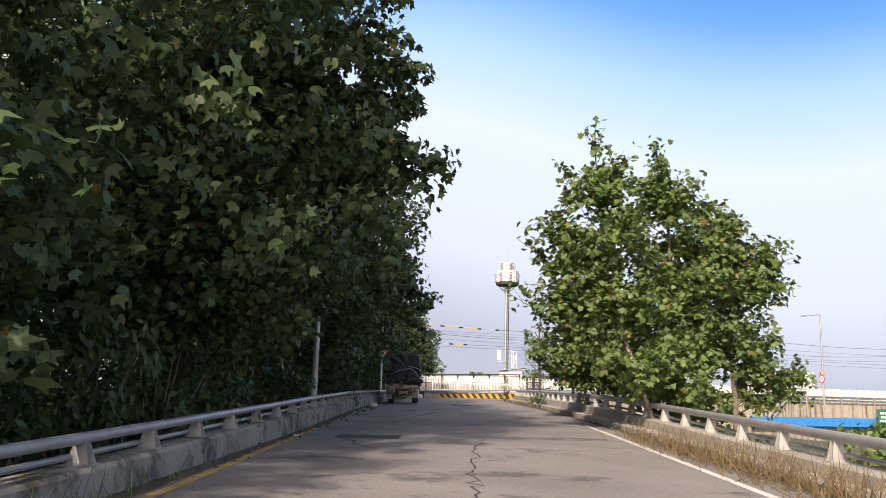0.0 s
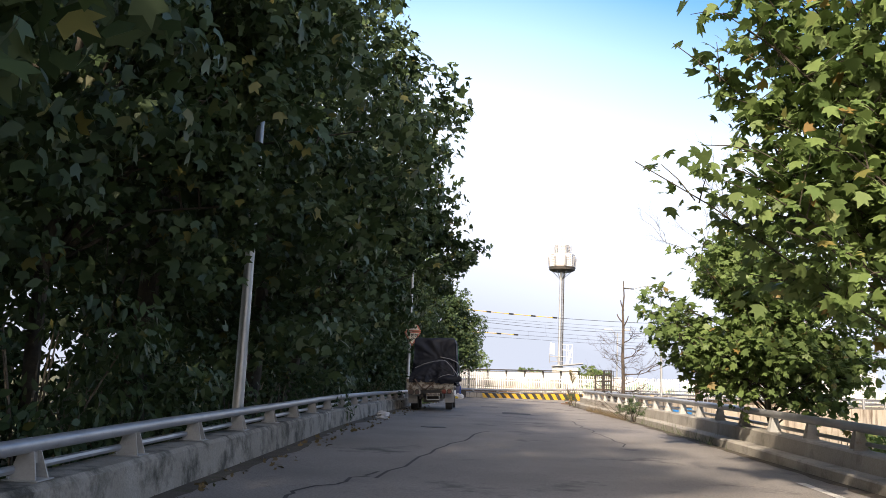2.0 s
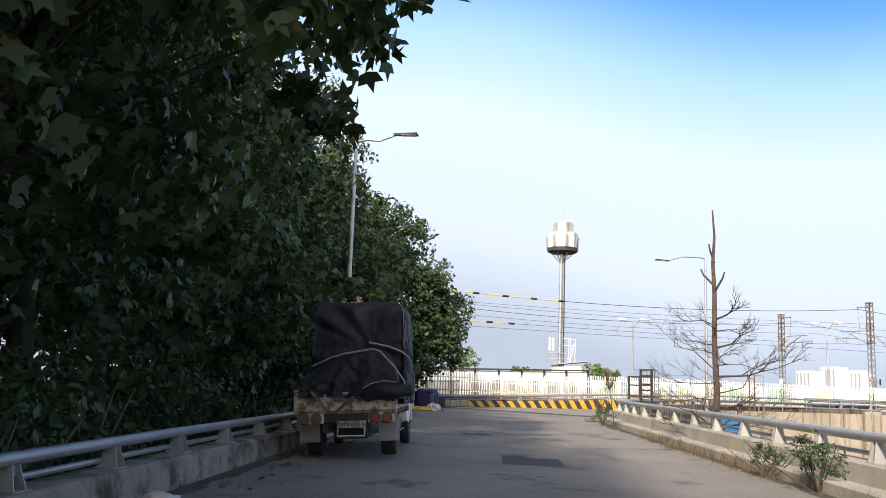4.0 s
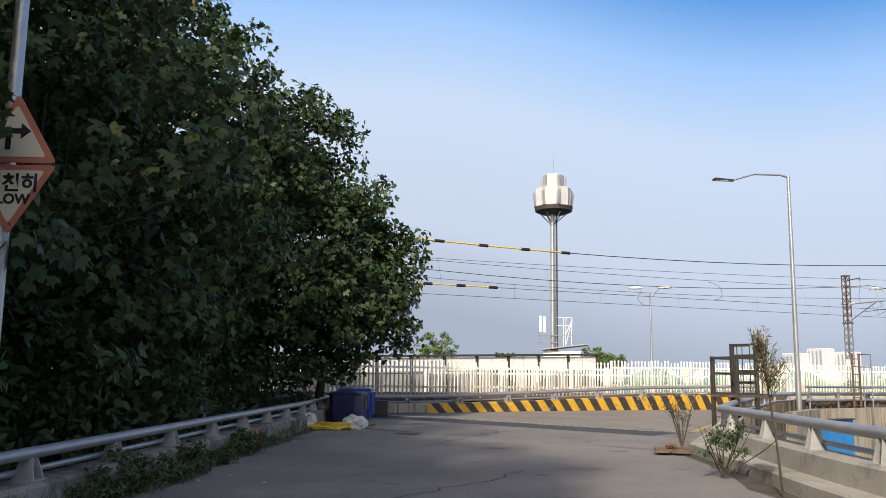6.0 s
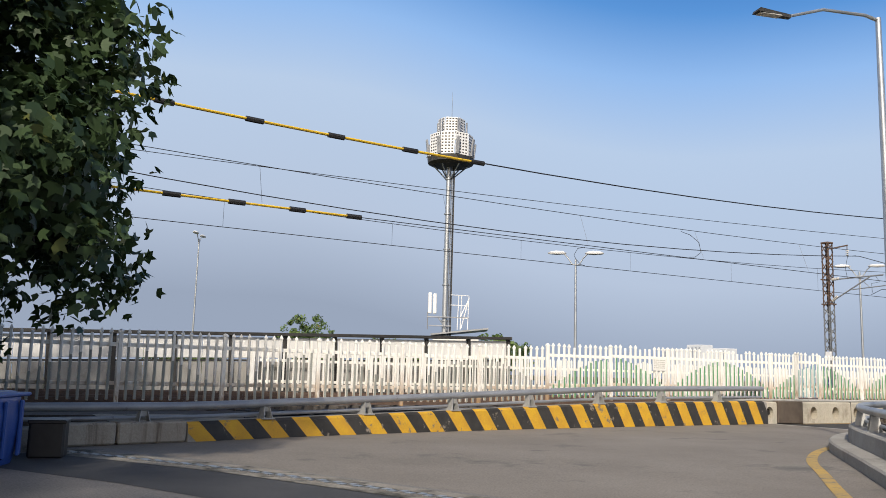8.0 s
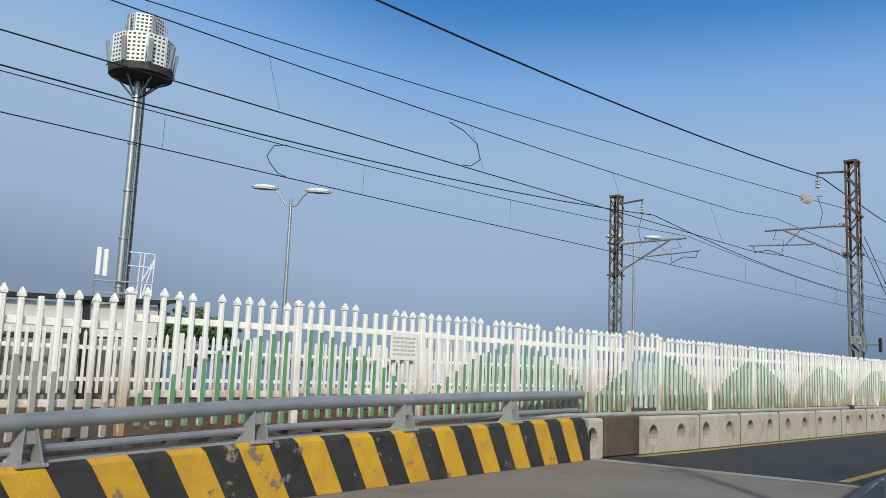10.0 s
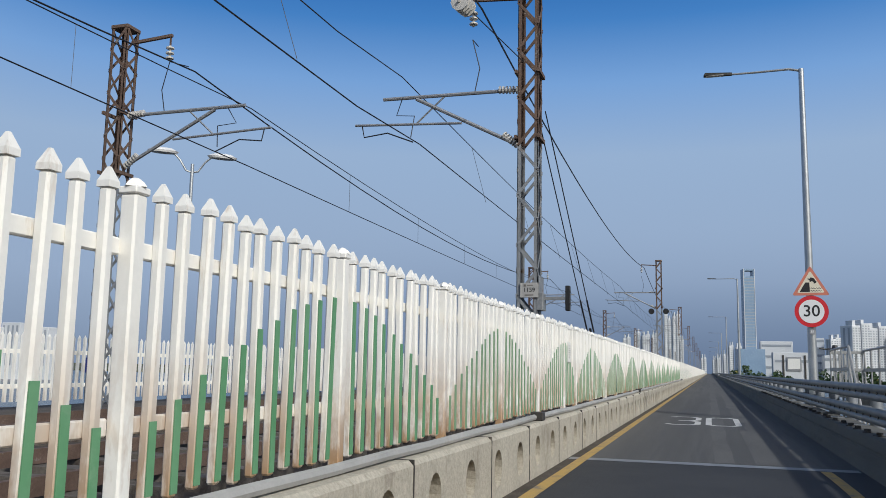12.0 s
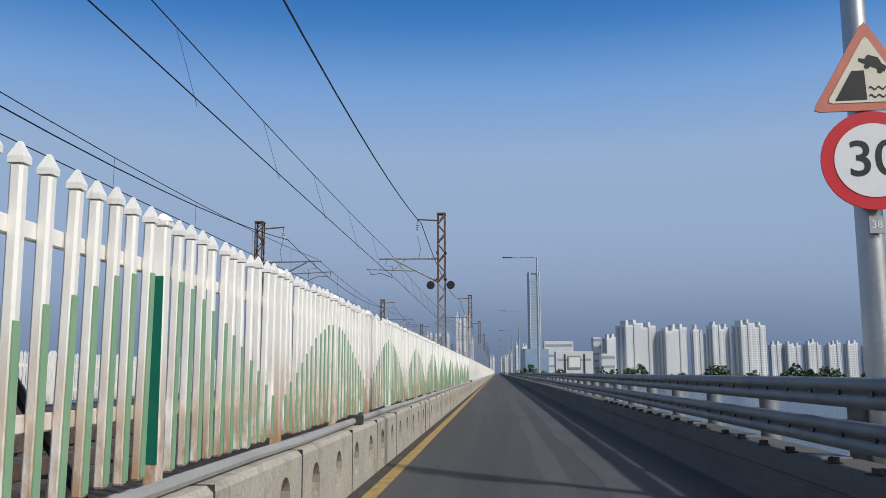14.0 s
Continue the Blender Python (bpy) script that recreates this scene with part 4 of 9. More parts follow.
PVC_OLIVE = surf("olive_green_pvc", (0.20, 0.34, 0.19), (0.27, 0.40, 0.24), 0.5, coarse=2, fine=30, grain=0.08, bump=0.02, stain=(0.36, 0.43, 0.30), stain_lo=0.55, stain_hi=0.75, stain_scale=3)
# the hills' green, greyed to hold the tree's shade on the first stretch
PVC_GREY = surf("shaded_hill_pvc", (0.30, 0.31, 0.28), (0.38, 0.385, 0.35), 0.55, coarse=2, fine=30, grain=0.12, bump=0.02, stain=(0.46, 0.45, 0.41), stain_lo=0.58, stain_hi=0.75, stain_scale=3)
PVC_PALE = surf("pale_green_pvc", (0.24, 0.42, 0.24), (0.31, 0.47, 0.29), 0.5, coarse=2, fine=30, grain=0.08, bump=0.02, stain=(0.45, 0.54, 0.42), stain_lo=0.6, stain_hi=0.8, stain_scale=3)

PVC_TEAL = surf("teal_pvc", (0.27, 0.46, 0.42), (0.34, 0.53, 0.49), 0.5, coarse=2, fine=30, grain=0.08, bump=0.02, stain=(0.42, 0.55, 0.52), stain_lo=0.58, stain_hi=0.75, stain_scale=3)


def hill_paint(x):
    """Hill paint by stretch; the grey at the ramp end is green with tree shade painted in."""
    if x < 44.4:
        return PVC_GREY
    if 54.31 < x < 55.47:
        return PVC_TEAL
    return PVC_GREEN if x < 62.4 else (PVC_OLIVE if x < 69 else PVC_PALE)


PICKETS = {}


def picket_mesh(green, cap, paint):
    key = (round(green, 2), cap, paint.name)
    if key not in PICKETS:
        s = Shape()
        picket(s, 0, 0, 0, P_TOP - P_FOOT, cap, max(0.1, green - P_FOOT) if green else 0)
        PICKETS[key] = s.data("picket", [PVC, paint])
    return PICKETS[key]


def fence_post_mesh(strip_green):
    s = Shape()
    s.box(-0.043, -0.043, -0.09, 0.043, 0.043, 1.375, 0.01)
    s.box(-0.051, -0.051, 1.375, 0.051, 0.051, 1.41, 0.006)
    s.lathe([(0.066, 1.41), (0.05, 1.43), (0.022, 1.45), (0.006, 1.455)], 4)
    if strip_green:
        s.slot = 1
        s.box(-0.0475, -0.038, 0.06, -0.042, 0.038, 1.09)
    return s.data("post", [PVC, DARKGREEN])


FPOST, FPOST_G = fence_post_mesh(False), fence_post_mesh(True)
fence_rng = random.Random(7)
for i in range(len(FENCE_POSTS) - 1):
    xa, xb = FENCE_POSTS[i], FENCE_POSTS[i + 1]
    if xa > 130:
        break
    pan = thing("fence_panel", "white plastic picket fence panel with green painted hills and rust stains", "fence", pose(xa, FENCE_Y, P_FOOT + (0.06 if abs(xa - 54.31) < 0.1 else 0.0) - 0.18 * min(1.0, max(0.0, (45.2 - xa) / 4))), group="picket fence panels along the railway")
    po = part("post", FPOST_G if abs(xa - 78.21) < 0.1 else FPOST, None, pan)
    lean = fence_rng.uniform(-0.5, 0.5)
    po.matrix_basis = pose(0, 0, 0, lean, fence_rng.uniform(-0.4, 0.4), 0)
    for z in (0.345, 1.135):
        part("rail", Shape().box(0.05, 0.028, z - 0.04, xb - xa - 0.05, 0.06, z + 0.04, 0.008), PVC, pan)
    n = 11 if xb - xa > 1.6 else (6 if abs(xa - 54.31) < 0.1 else 7)
    for k in range(n):
        x = (xb - xa) * (k + 1) / (n + 1) if n == 11 else 0.085 + (0.19 if n == 6 else 0.165) * k
        ob = part("picket", picket_mesh(green_height(xa + x), fence_rng.random() > 0.10, hill_paint(xa + x)), None, pan)
        ob.matrix_basis = pose(x, 0, fence_rng.uniform(-0.012, 0.012), fence_rng.uniform(-0.6, 0.6), fence_rng.uniform(-0.5, 0.5) + (1.5 if 53 < xa < 55 else 0), 0)


def far_fence(name, y, x0, x1, foot, top, label, green=True, step=0.2017):
    s = Shape()
    n = int((x1 - x0) / step)
    for k in range(n):
        x = x0 + k * step
        if k % 12 == 0:
            s.slot = 0
            s.box(x - 0.065, y - 0.065, foot - 0.08, x + 0.065, y + 0.065, top + 0.125)
        else:
            h = 0.030
            s.slot = 0
            s.add([(x - h, y - h, foot), (x + h, y - h, foot), (x + h, y + h, foot), (x - h, y + h, foot), (x - h, y - h, top), (x + h, y - h, top), (x + h, y + h, top), (x - h, y + h, top), (x, y, top + 0.09)],
                  [(0, 1, 5, 4), (1, 2, 6, 5), (2, 3, 7, 6), (3, 0, 4, 7), (4, 5, 8), (5, 6, 8), (6, 7, 8), (7, 4, 8)])
            if green:
                s.slot = 1
                gh = green_height(x)
                s.add([(x - h, y - h - 0.003, foot), (x + h, y - h - 0.003, foot), (x + h, y - h - 0.003, gh), (x - h, y - h - 0.003, gh)], [(0, 1, 2, 3)])
    s.slot = 0
    for z in (foot + 0.34, foot + 1.12):
        s.box(x0, y + 0.035, z - 0.05, x1, y + 0.075, z + 0.05)
    tagged(part(name, s, [PVC, PVC_PALE], None, label), "", "fence", kind="stuff")


far_fence("fence_far_stretch", FENCE_Y, FENCE_POSTS[-1], 520, P_FOOT, P_TOP, "far stretch of the white picket fence with green hills")
far_fence("fence_beyond_tracks", 85.6, 40, 190, 0.45, 1.92, "white picket fence on the far side of the tracks", False, 0.2)
far_fence("fence_beyond_tracks_far", 85.6, 190, 420, 0.45, 1.88, "far white picket fence beyond the tracks", False, 0.4)

# conduit pipe and cables at the fence's foot
PALEPIPE = surf("pale_conduit", (0.36, 0.355, 0.34), (0.44, 0.43, 0.41), 0.6, coarse=2, fine=30, grain=0.15, bump=0.05, stain=(0.3, 0.26, 0.2), stain_lo=0.58, stain_hi=0.7, stain_scale=3)
conduit = thing("conduit", "grey conduit pipe lying on the parapet at the fence's foot", "pipe")
for x0, x1, dy in ((49.6, 54.68, 0.01), (54.7, 66.4, 0.0), (66.6, 84.0, -0.02), (84.1, 130, 0.0)):
    pts = [(x0 + (x1 - x0) * k / 12, PARAPET_Y + 0.15 + dy + 0.01 * math.sin(k * 1.7), 0.725 + 0.006 * math.sin(k * 2.3)) for k in range(13)]
    part("pipe", Shape().tube(pts, 0.04, 8), PALEPIPE, conduit, smooth=True)
    if x1 > 60:
        part("clamp", Shape().box(x1 - 0.1, PARAPET_Y + 0.04, 0.68, x1 + 0.1, PARAPET_Y + 0.21, 0.80, 0.01), DARKFRAME, conduit)
cab_rng = random.Random(3)
for k in range(5):
    y0 = 70.05 + 0.13 * k
    pts = []
    for j in range(26):
        x = 36.5 + j * 0.66
        base = float(np.interp(x, [p[0] for p in CHEVRON], [p[1] for p in CHEVRON]))
        y = min(73.2, base + 0.62 + 0.14 * k + 0.12 * math.sin(x * 0.5 + k * 1.3))
        pts.append((x, y, 0.36 + 0.05 * math.sin(x * 0.8 + k * 2) + 0.03 * (k % 2)))
    cb = part("cable", Shape().tube(pts, (0.05, 0.045, 0.06, 0.035, 0.05)[k], 7), (BLACKPLASTIC, GALV, BLACKPLASTIC, PIPE, BLACKPLASTIC)[k], None, ("black bundled cable lying behind the striped barrier", "grey conduit lying behind the striped barrier")[k in (1, 3)], smooth=True)
    tagged(cb, "", "cable", group="cables behind the barrier")
for k in range(6):
    pts = []
    for j in range(40):
        x = 35.5 + j * 0.43
        base = float(np.interp(x, [p[0] for p in CHEVRON], [p[1] for p in CHEVRON]))
        y = min(73.22, base + 0.5 + 0.15 * k + 0.16 * math.sin(x * 0.7 + k * 2.1) + cab_rng.uniform(-0.02, 0.02))
        pts.append((x, y, 0.345 + 0.05 * (1 + math.sin(x * 1.1 + k * 1.7)) + cab_rng.uniform(0, 0.02)))
    cb = part("cable", Shape().tube(pts, cab_rng.uniform(0.014, 0.028), 6), BLACKPLASTIC, None, "thin black cable trailing behind the striped barrier", smooth=True)
    tagged(cb, "", "cable", group="cables behind the barrier")
ledge_s = Shape()
ledge_l = even([(33.0, 73.3), (53.0, 73.35)], 20)
ledge_r = even([(33.0, 70.4), (37.0, 71.4), (42.0, 72.35), (47.0, 72.9), (53.0, 73.28)], 20)
ledge_s.add([(x, y, 0.30) for x, y in ledge_l] + [(x, y, 0.30) for x, y in ledge_r], [(k, k + 1, 21 + k, 20 + k) for k in range(19)])
solid("ground_cable_ledge", ledge_s, GRIMY, "dusty concrete ledge under the cables", "ledge")

# notice board on the fence: unreadable lettering as bars
BOARDWHITE = surf("white_board", (0.86, 0.85, 0.80), (0.82, 0.80, 0.75), 0.5, coarse=3, fine=30, grain=0.06, bump=0)
PALEPRINT = surf("faded_print", (0.5, 0.48, 0.42), (0.56, 0.54, 0.48), 0.6, grain=0.1, bump=0)
nb = thing("notice_board", "white notice board with rows of small print wired to the fence", "notice", pose(48.27, FENCE_Y - 0.06, 1.72))
part("board", Shape().box(-0.25, -0.012, -0.19, 0.25, 0.012, 0.19, 0.004), BOARDWHITE, nb)
ln = Shape()
for r in range(5):
    for c in range(6):
        x = -0.215 + c * 0.072
        ln.box(x, -0.0155, 0.10 - r * 0.055, x + 0.05 + 0.015 * ((r + c) % 2), -0.012, 0.125 - r * 0.055)
part("print", ln, PALEPRINT, nb)
nb2 = thing("notice_plate", "small white plate fixed to the fence post", "notice", pose(69.9, FENCE_Y - 0.039, 1.70))
part("board", Shape().box(-0.14, -0.01, -0.18, 0.14, 0.01, 0.18, 0.004), BOARDWHITE, nb2)
pr = Shape()
for r in range(6):
    pr.box(-0.10, -0.0125, 0.11 - r * 0.04, 0.10 - 0.02 * (r % 2), -0.01, 0.122 - r * 0.04)
part("print", pr, PALEPRINT, nb2)

# ---- lattice masts with cantilevers ----
def lattice(h, w=0.39, bay=0.45, low_part=0.62):
    lo, hi = Shape(), Shape()
    cut = h * low_part
    for sx in (-1, 1):
        for sy in (-1, 1):
            for s, z0, z1 in ((lo, 0, cut), (hi, cut, h)):
                x, y, q, tk = sx * w / 2, sy * w / 2, 0.068, 0.012
                s.box(x - sx * q, y, z0, x, y - sy * tk, z1)
                s.box(x, y, z0, x - sx * tk, y - sy * q, z1)
    n = int(h / bay)
    for k in range(n):
        z0, z1 = k * h / n, (k + 1) * h / n
        s = lo if z1 <= cut else hi
        f = 1 if k % 2 else -1
        for q in (-1, 1):
            s.bar((f * w / 2, q * w / 2, z0), (-f * w / 2, q * w / 2, z1), 0.012, 0.056)
            s.bar((q * w / 2, f * w / 2, z0), (q * w / 2, -f * w / 2, z1), 0.012, 0.056)
    hi.box(-w / 2 - 0.02, -w / 2 - 0.02, h - 0.02, w / 2 + 0.02, w / 2 + 0.02, h + 0.06, 0.01)
    for z in (h * 0.63, h * 0.78):
        hi.box(-w / 2 - 0.07, -w / 2 - 0.05, z - 0.035, w / 2 + 0.07, -w / 2 + 0.0, z + 0.035)
        hi.box(-w / 2 - 0.07, w / 2, z - 0.035, w / 2 + 0.07, w / 2 + 0.05, z + 0.035)
    lo.box(-w / 2 - 0.12, -w / 2 - 0.12, -0.35, w / 2 + 0.12, w / 2 + 0.12, 0.06, 0.02)
    return lo.data("lower_frame", [MASTSTEEL]), hi.data("upper_frame", [RUST])


MAST_H = 8.5
MAST_LO, MAST_HI = lattice(MAST_H)


def insulator(a, b, n=6, r=0.075):
    a, b = Vector(a), Vector(b)
    s = Shape().tube([a, b], 0.025, 6)
    for k in range(n):
        p = a.lerp(b, (k + 0.5) / n)
        d = (b - a).normalized() * 0.014
        s.tube([p - d, p + d], r, 10)
    return s


def cantilever_parts(mast, d, up=0.0):
    """Bracket, tie tube, strut and registration arm on the side d of the mast."""
    zt, zb = 6.35 + up, 5.25 + up
    part("top_bracket", Shape().bar((0, d * 0.18, 8.2), (0, d * 1.18, 8.27), 0.06, 0.06).bar((0, d * 1.14, 8.28), (0, d * 1.14, 8.05), 0.03, 0.03), RUST, mast)
    part("insulator", insulator((0, d * 1.14, 8.05), (0, d * 1.14, 7.72), 3, 0.085), PORCELAIN, mast)
    part("insulator", insulator((0, d * 0.22, zt), (0, d * 0.62, zt + 0.03)), PORCELAIN, mast)
    part("insulator", insulator((0, d * 0.22, zb), (0, d * 0.52, zb + 0.24)), PORCELAIN, mast)
    part("tie_tube", Shape().tube([(0, d * 0.2, zt), (0, d * 3.0, zt + 0.02)], 0.038, 8), PIPE, mast, smooth=True)
    part("strut", Shape().tube([(0, d * 0.2, zb), (0, d * 2.3, zt - 0.02)], 0.038, 8), PIPE, mast, smooth=True)
    part("registration_tube", Shape().tube([(0, d * 1.35, zb + 0.52), (0, d * 3.6, zb + 0.62)], 0.026, 8).tube([(0, d * 1.7, zt), (0, d * 2.3, zb + 0.56)], 0.018, 6), PIPE, mast, smooth=True)
    part("steady_arm", Shape().tube([(0, d * 3.45, zb + 0.6), (0, d * 3.4, zb + 0.36), (0, d * 2.9, zb + 0.42), (0, d * 2.35, zb + 0.2)], 0.014, 6), WIRE, mast)
    loop = [(0, d * 2.6, zt), (0.1, d * 2.75, zt - 0.3), (0.05, d * 2.35, zb + 0.75), (0, d * 2.4, zb + 0.3)]
    part("jumper", Shape().tube([tuple(Vector(loop[0]).lerp(Vector(loop[1]), 0.0)), *loop[1:]], 0.011, 5), WIRE, mast)
    part("jumper", Shape().tube([(0, d * 1.1, zt), (0, d * 1.0, zt + 0.5), (0, d * 1.15, zt + 1.1), (0.6, d * 1.2, zt + 1.2)], 0.011, 5), WIRE, mast)


MASTS = []
for k in range(8):
    for x0, y, d in ((69.9, 74.0, 1), (68.97, 82.6, -1)):
        x = x0 + 43.68 * k
        m = thing("catenary_mast", "grey steel lattice railway mast, rusty towards the top, with cantilever arms", "railway mast", pose(x, y, 0.35 if d > 0 else -0.10), group="lattice masts along the railway")
        part("lower_frame", MAST_LO, None, m)
        part("upper_frame", MAST_HI, None, m)
        if k < 5:
            cantilever_parts(m, d, 0.0 if d > 0 else 0.25)
        MASTS.append((x, y, d, m))
near = MASTS[0][3]
part("side_plate", Shape().box(-0.215, -0.235, 2.40, 0.215, -0.215, 2.74, 0.006), MASTSTEEL, near)
part("number_plate", Shape().box(-0.235, -0.22, 2.33, -0.217, 0.12, 2.60, 0.004), PALEPIPE, near, "pale steel number plate")
text_shape("1159", 0.112, BLACKPLASTIC, "number", near, Matrix.Translation((-0.2375, -0.05, 2.465)) @ pose(0, 0, 0, 90, 0, -90), 0.002)
part("number_bar", Shape().box(-0.239, -0.13, 2.365, -0.235, 0.03, 2.385).box(-0.239, -0.12, 2.545, -0.235, -0.01, 2.562).box(-0.239, 0.01, 2.53, -0.235, 0.05, 2.57), BARS, near)
part("signal_arm", Shape().box(-0.04, -0.70, 2.30, 0.04, -0.16, 2.36).box(-0.2, -0.3, 2.1, 0.1, -0.18, 2.42, 0.01), MASTSTEEL, near)
part("signal_box", Shape().box(-0.05, -0.765, 2.10, 0.06, -0.68, 2.56, 0.012).box(-0.055, -0.77, 2.22, 0.065, -0.675, 2.24).box(-0.055, -0.77, 2.44, 0.065, -0.675, 2.46), BLACKPLASTIC, near, "black signal box on an arm")
farm = MASTS[1][3]
part("number_plate", Shape().box(-0.22, -0.2, 2.5, -0.2, 0.15, 2.95, 0.005), WHITEPAINT, farm)
part("plate", Shape().box(-0.23, -0.16, 1.25, -0.2, 0.2, 1.55, 0.005), surf("blue_plate", (0.02, 0.03, 0.16), (0.03, 0.04, 0.2), 0.5, grain=0.05, bump=0), farm, "blue plate lettered A2")
text_shape("A2", 0.2, WHITEPAINT, "lettering", farm, Matrix.Translation((-0.2325, 0.02, 1.40)) @ pose(0, 0, 0, 90, 0, -90), 0.002)
m2 = MASTS[2][3]
for dy in (-0.45, 0.5):
    part("loudspeaker", Shape().tube([(-0.3, dy, 5.05), (0.05, dy, 5.05)], 0.2, 12, 0.1), BLACKPLASTIC, m2)

# guy wires behind the near mast
guy = thing("guy_wire", "pair of steel guy wires with turnbuckles anchoring the mast", "guy wire")
for dy in (-0.06, 0.10):
    part("wire", Shape().tube([(70.1, 73.8 + dy, 6.3), (76.2, 73.68 + dy, 2.35)], 0.012, 5), WIRE, guy)
    part("turnbuckle", Shape().tube([(75.1, 73.70 + dy, 3.06), (75.35, 73.697 + dy, 2.90), (75.4, 73.697 + dy, 2.87), (76.2, 73.68 + dy, 2.35)], 0.021, 7), WIRE, guy)
part("anchor", Shape().tube([(76.1, 73.7, 2.42), (78.6, 73.68, 0.3)], 0.035, 6), WIRE, guy)


# ---- overhead wires ----
def hung(x0, x1, y0, y1, z, sag, n=14):
    return [(x0 + (x1 - x0) * k / n, y0 + (y1 - y0) * k / n, z - sag * 4 * (k / n) * (1 - k / n)) for k in range(n + 1)]


SPAN = 43.68
WX = [-17.5] + [26.2 + SPAN * k for k in range(9)]
# the feeder sags lower over the bridge head and runs askew there
FEEDER_SPAN = [hung(WX[0], WX[1], 74.1, 74.0, 7.6, 0.85), [(x, y, z + 0.82 * (x - WX[1]) / SPAN) for x, y, z in hung(WX[1], WX[2], 74.0, 74.97, 7.6, 0.84)]]
for name, y, zz, sag, r, label in (
        ("feeder_wire", 74.97, 8.42, 0.85, 0.020, "thick black feeder wire sagging between the masts"),
        ("messenger_wire", 76.6, 7.15, 0.22, 0.011, "dark messenger wire over the near track"),
        ("contact_wire", 76.2, 5.74, 0.05, 0.012, "taut contact wire over the near track"),
        ("feeder_wire_beyond", 81.45, 7.7, 1.0, 0.018, "black feeder wire sagging over the far track"),
        ("messenger_wire_beyond", 80.0, 6.75, 0.6, 0.011, "dark messenger wire over the far track"),
        ("contact_wire_beyond", 80.0, 5.5, 0.05, 0.012, "taut contact wire over the far track")):
    w = Shape()
    pts = []
    for a, b in zip(WX, WX[1:]):
        if name == "feeder_wire" and a < 50:
            pts += FEEDER_SPAN[a > 0][:-1]
        else:
            low = a < 50 and name in ("messenger_wire", "contact_wire")
            pts += hung(a, b, y, y, zz - (0.17 if low else 0), sag + (0.18 if low and name[0] == "m" else 0))[:-1]
    w.tube(pts, r, 5)
    if name.startswith("messenger"):
        for a in WX[1:5]:
            for q in (0.12, 0.25, 0.38, 0.5, 0.62, 0.75, 0.88):
                zt = zz - (0.17 if a < 50 and y < 78 else 0) - (sag + (0.18 if a < 50 and y < 78 else 0)) * 4 * q * (1 - q)
                w.tube([(a + SPAN * q, y, zt), (a + SPAN * q, 76.2 if y < 78 else 80.0, 5.58 if y < 78 else 5.48)], 0.005, 4)
    tagged(part(name, w, WIRE, None, label), "", "overhead wire")
ex = Shape().tube(hung(26.2, 69.75, 79.2, 74.1, 7.2, 0.3), 0.010, 5)
ew = thing("anchor_wire", "thin wire with a round strain insulator anchored on the mast", "overhead wire")
part("wire", ex, WIRE, ew)
part("strain_insulator", insulator((66.6, 74.47, 7.1), (67.0, 74.42, 7.12), 4, 0.15), PORCELAIN, ew)
# yellow warning sleeves with black collars
SLEEVE = surf("yellow_sleeve", (0.80, 0.52, 0.03), (0.72, 0.46, 0.04), 0.5, grain=0.1, bump=0.02)
for y, zz, sag, xa, xb in ((74.0, 7.6, 0.84, 27.5, 42.6), (76.2, 5.56, 0.04, 27.5, 39.75)):
    sl = thing("warning_sleeve", "yellow sleeve with black collars threaded on the overhead wire", "cable sleeve", group="sleeves on the wires")

    def wire_at(x):
        q = (x - 26.2) / SPAN
        return (x, y + (0.97 * q if y < 75 else 0), zz - sag * 4 * q * (1 - q) + (0.82 * q if y < 75 else 0))
    for dy in (-0.028, 0.028):
        part("tube", Shape().tube([Vector(wire_at(xa + (xb - xa) * k / 16)) + Vector((0, dy, 0)) for k in range(17)], 0.028, 6), SLEEVE, sl)
    x = xb
    while x > xa:
        part("collar", Shape().tube([wire_at(x - 0.22), wire_at(x + 0.22)], 0.07, 8), BLACKPLASTIC, sl)
        x -= 2.13 if y < 75 else 1.65


# slack jumper loops between the wires over the bridge head
for x, y0, y1, z0, z1, sw in ((52.6, 76.6, 76.2, 6.52, 5.55, 0.9), (51.0, 80.0, 80.0, 6.18, 5.47, -0.7)):
    lp = Shape().tube([(x, y0, z0), (x + 0.5 * sw, y0, z0 - 0.08), (x + 0.75 * sw, (y0 + y1) / 2, z0 - 0.35), (x + 0.62 * sw, y1, z1 + 0.22), (x + 0.3 * sw, y1, z1 + 0.03), (x, y1, z1)], 0.010, 5)
    tagged(part("jumper_wire", lp, WIRE, None, "slack jumper wire looping between two overhead wires"), "", "overhead wire", group="jumper wires")

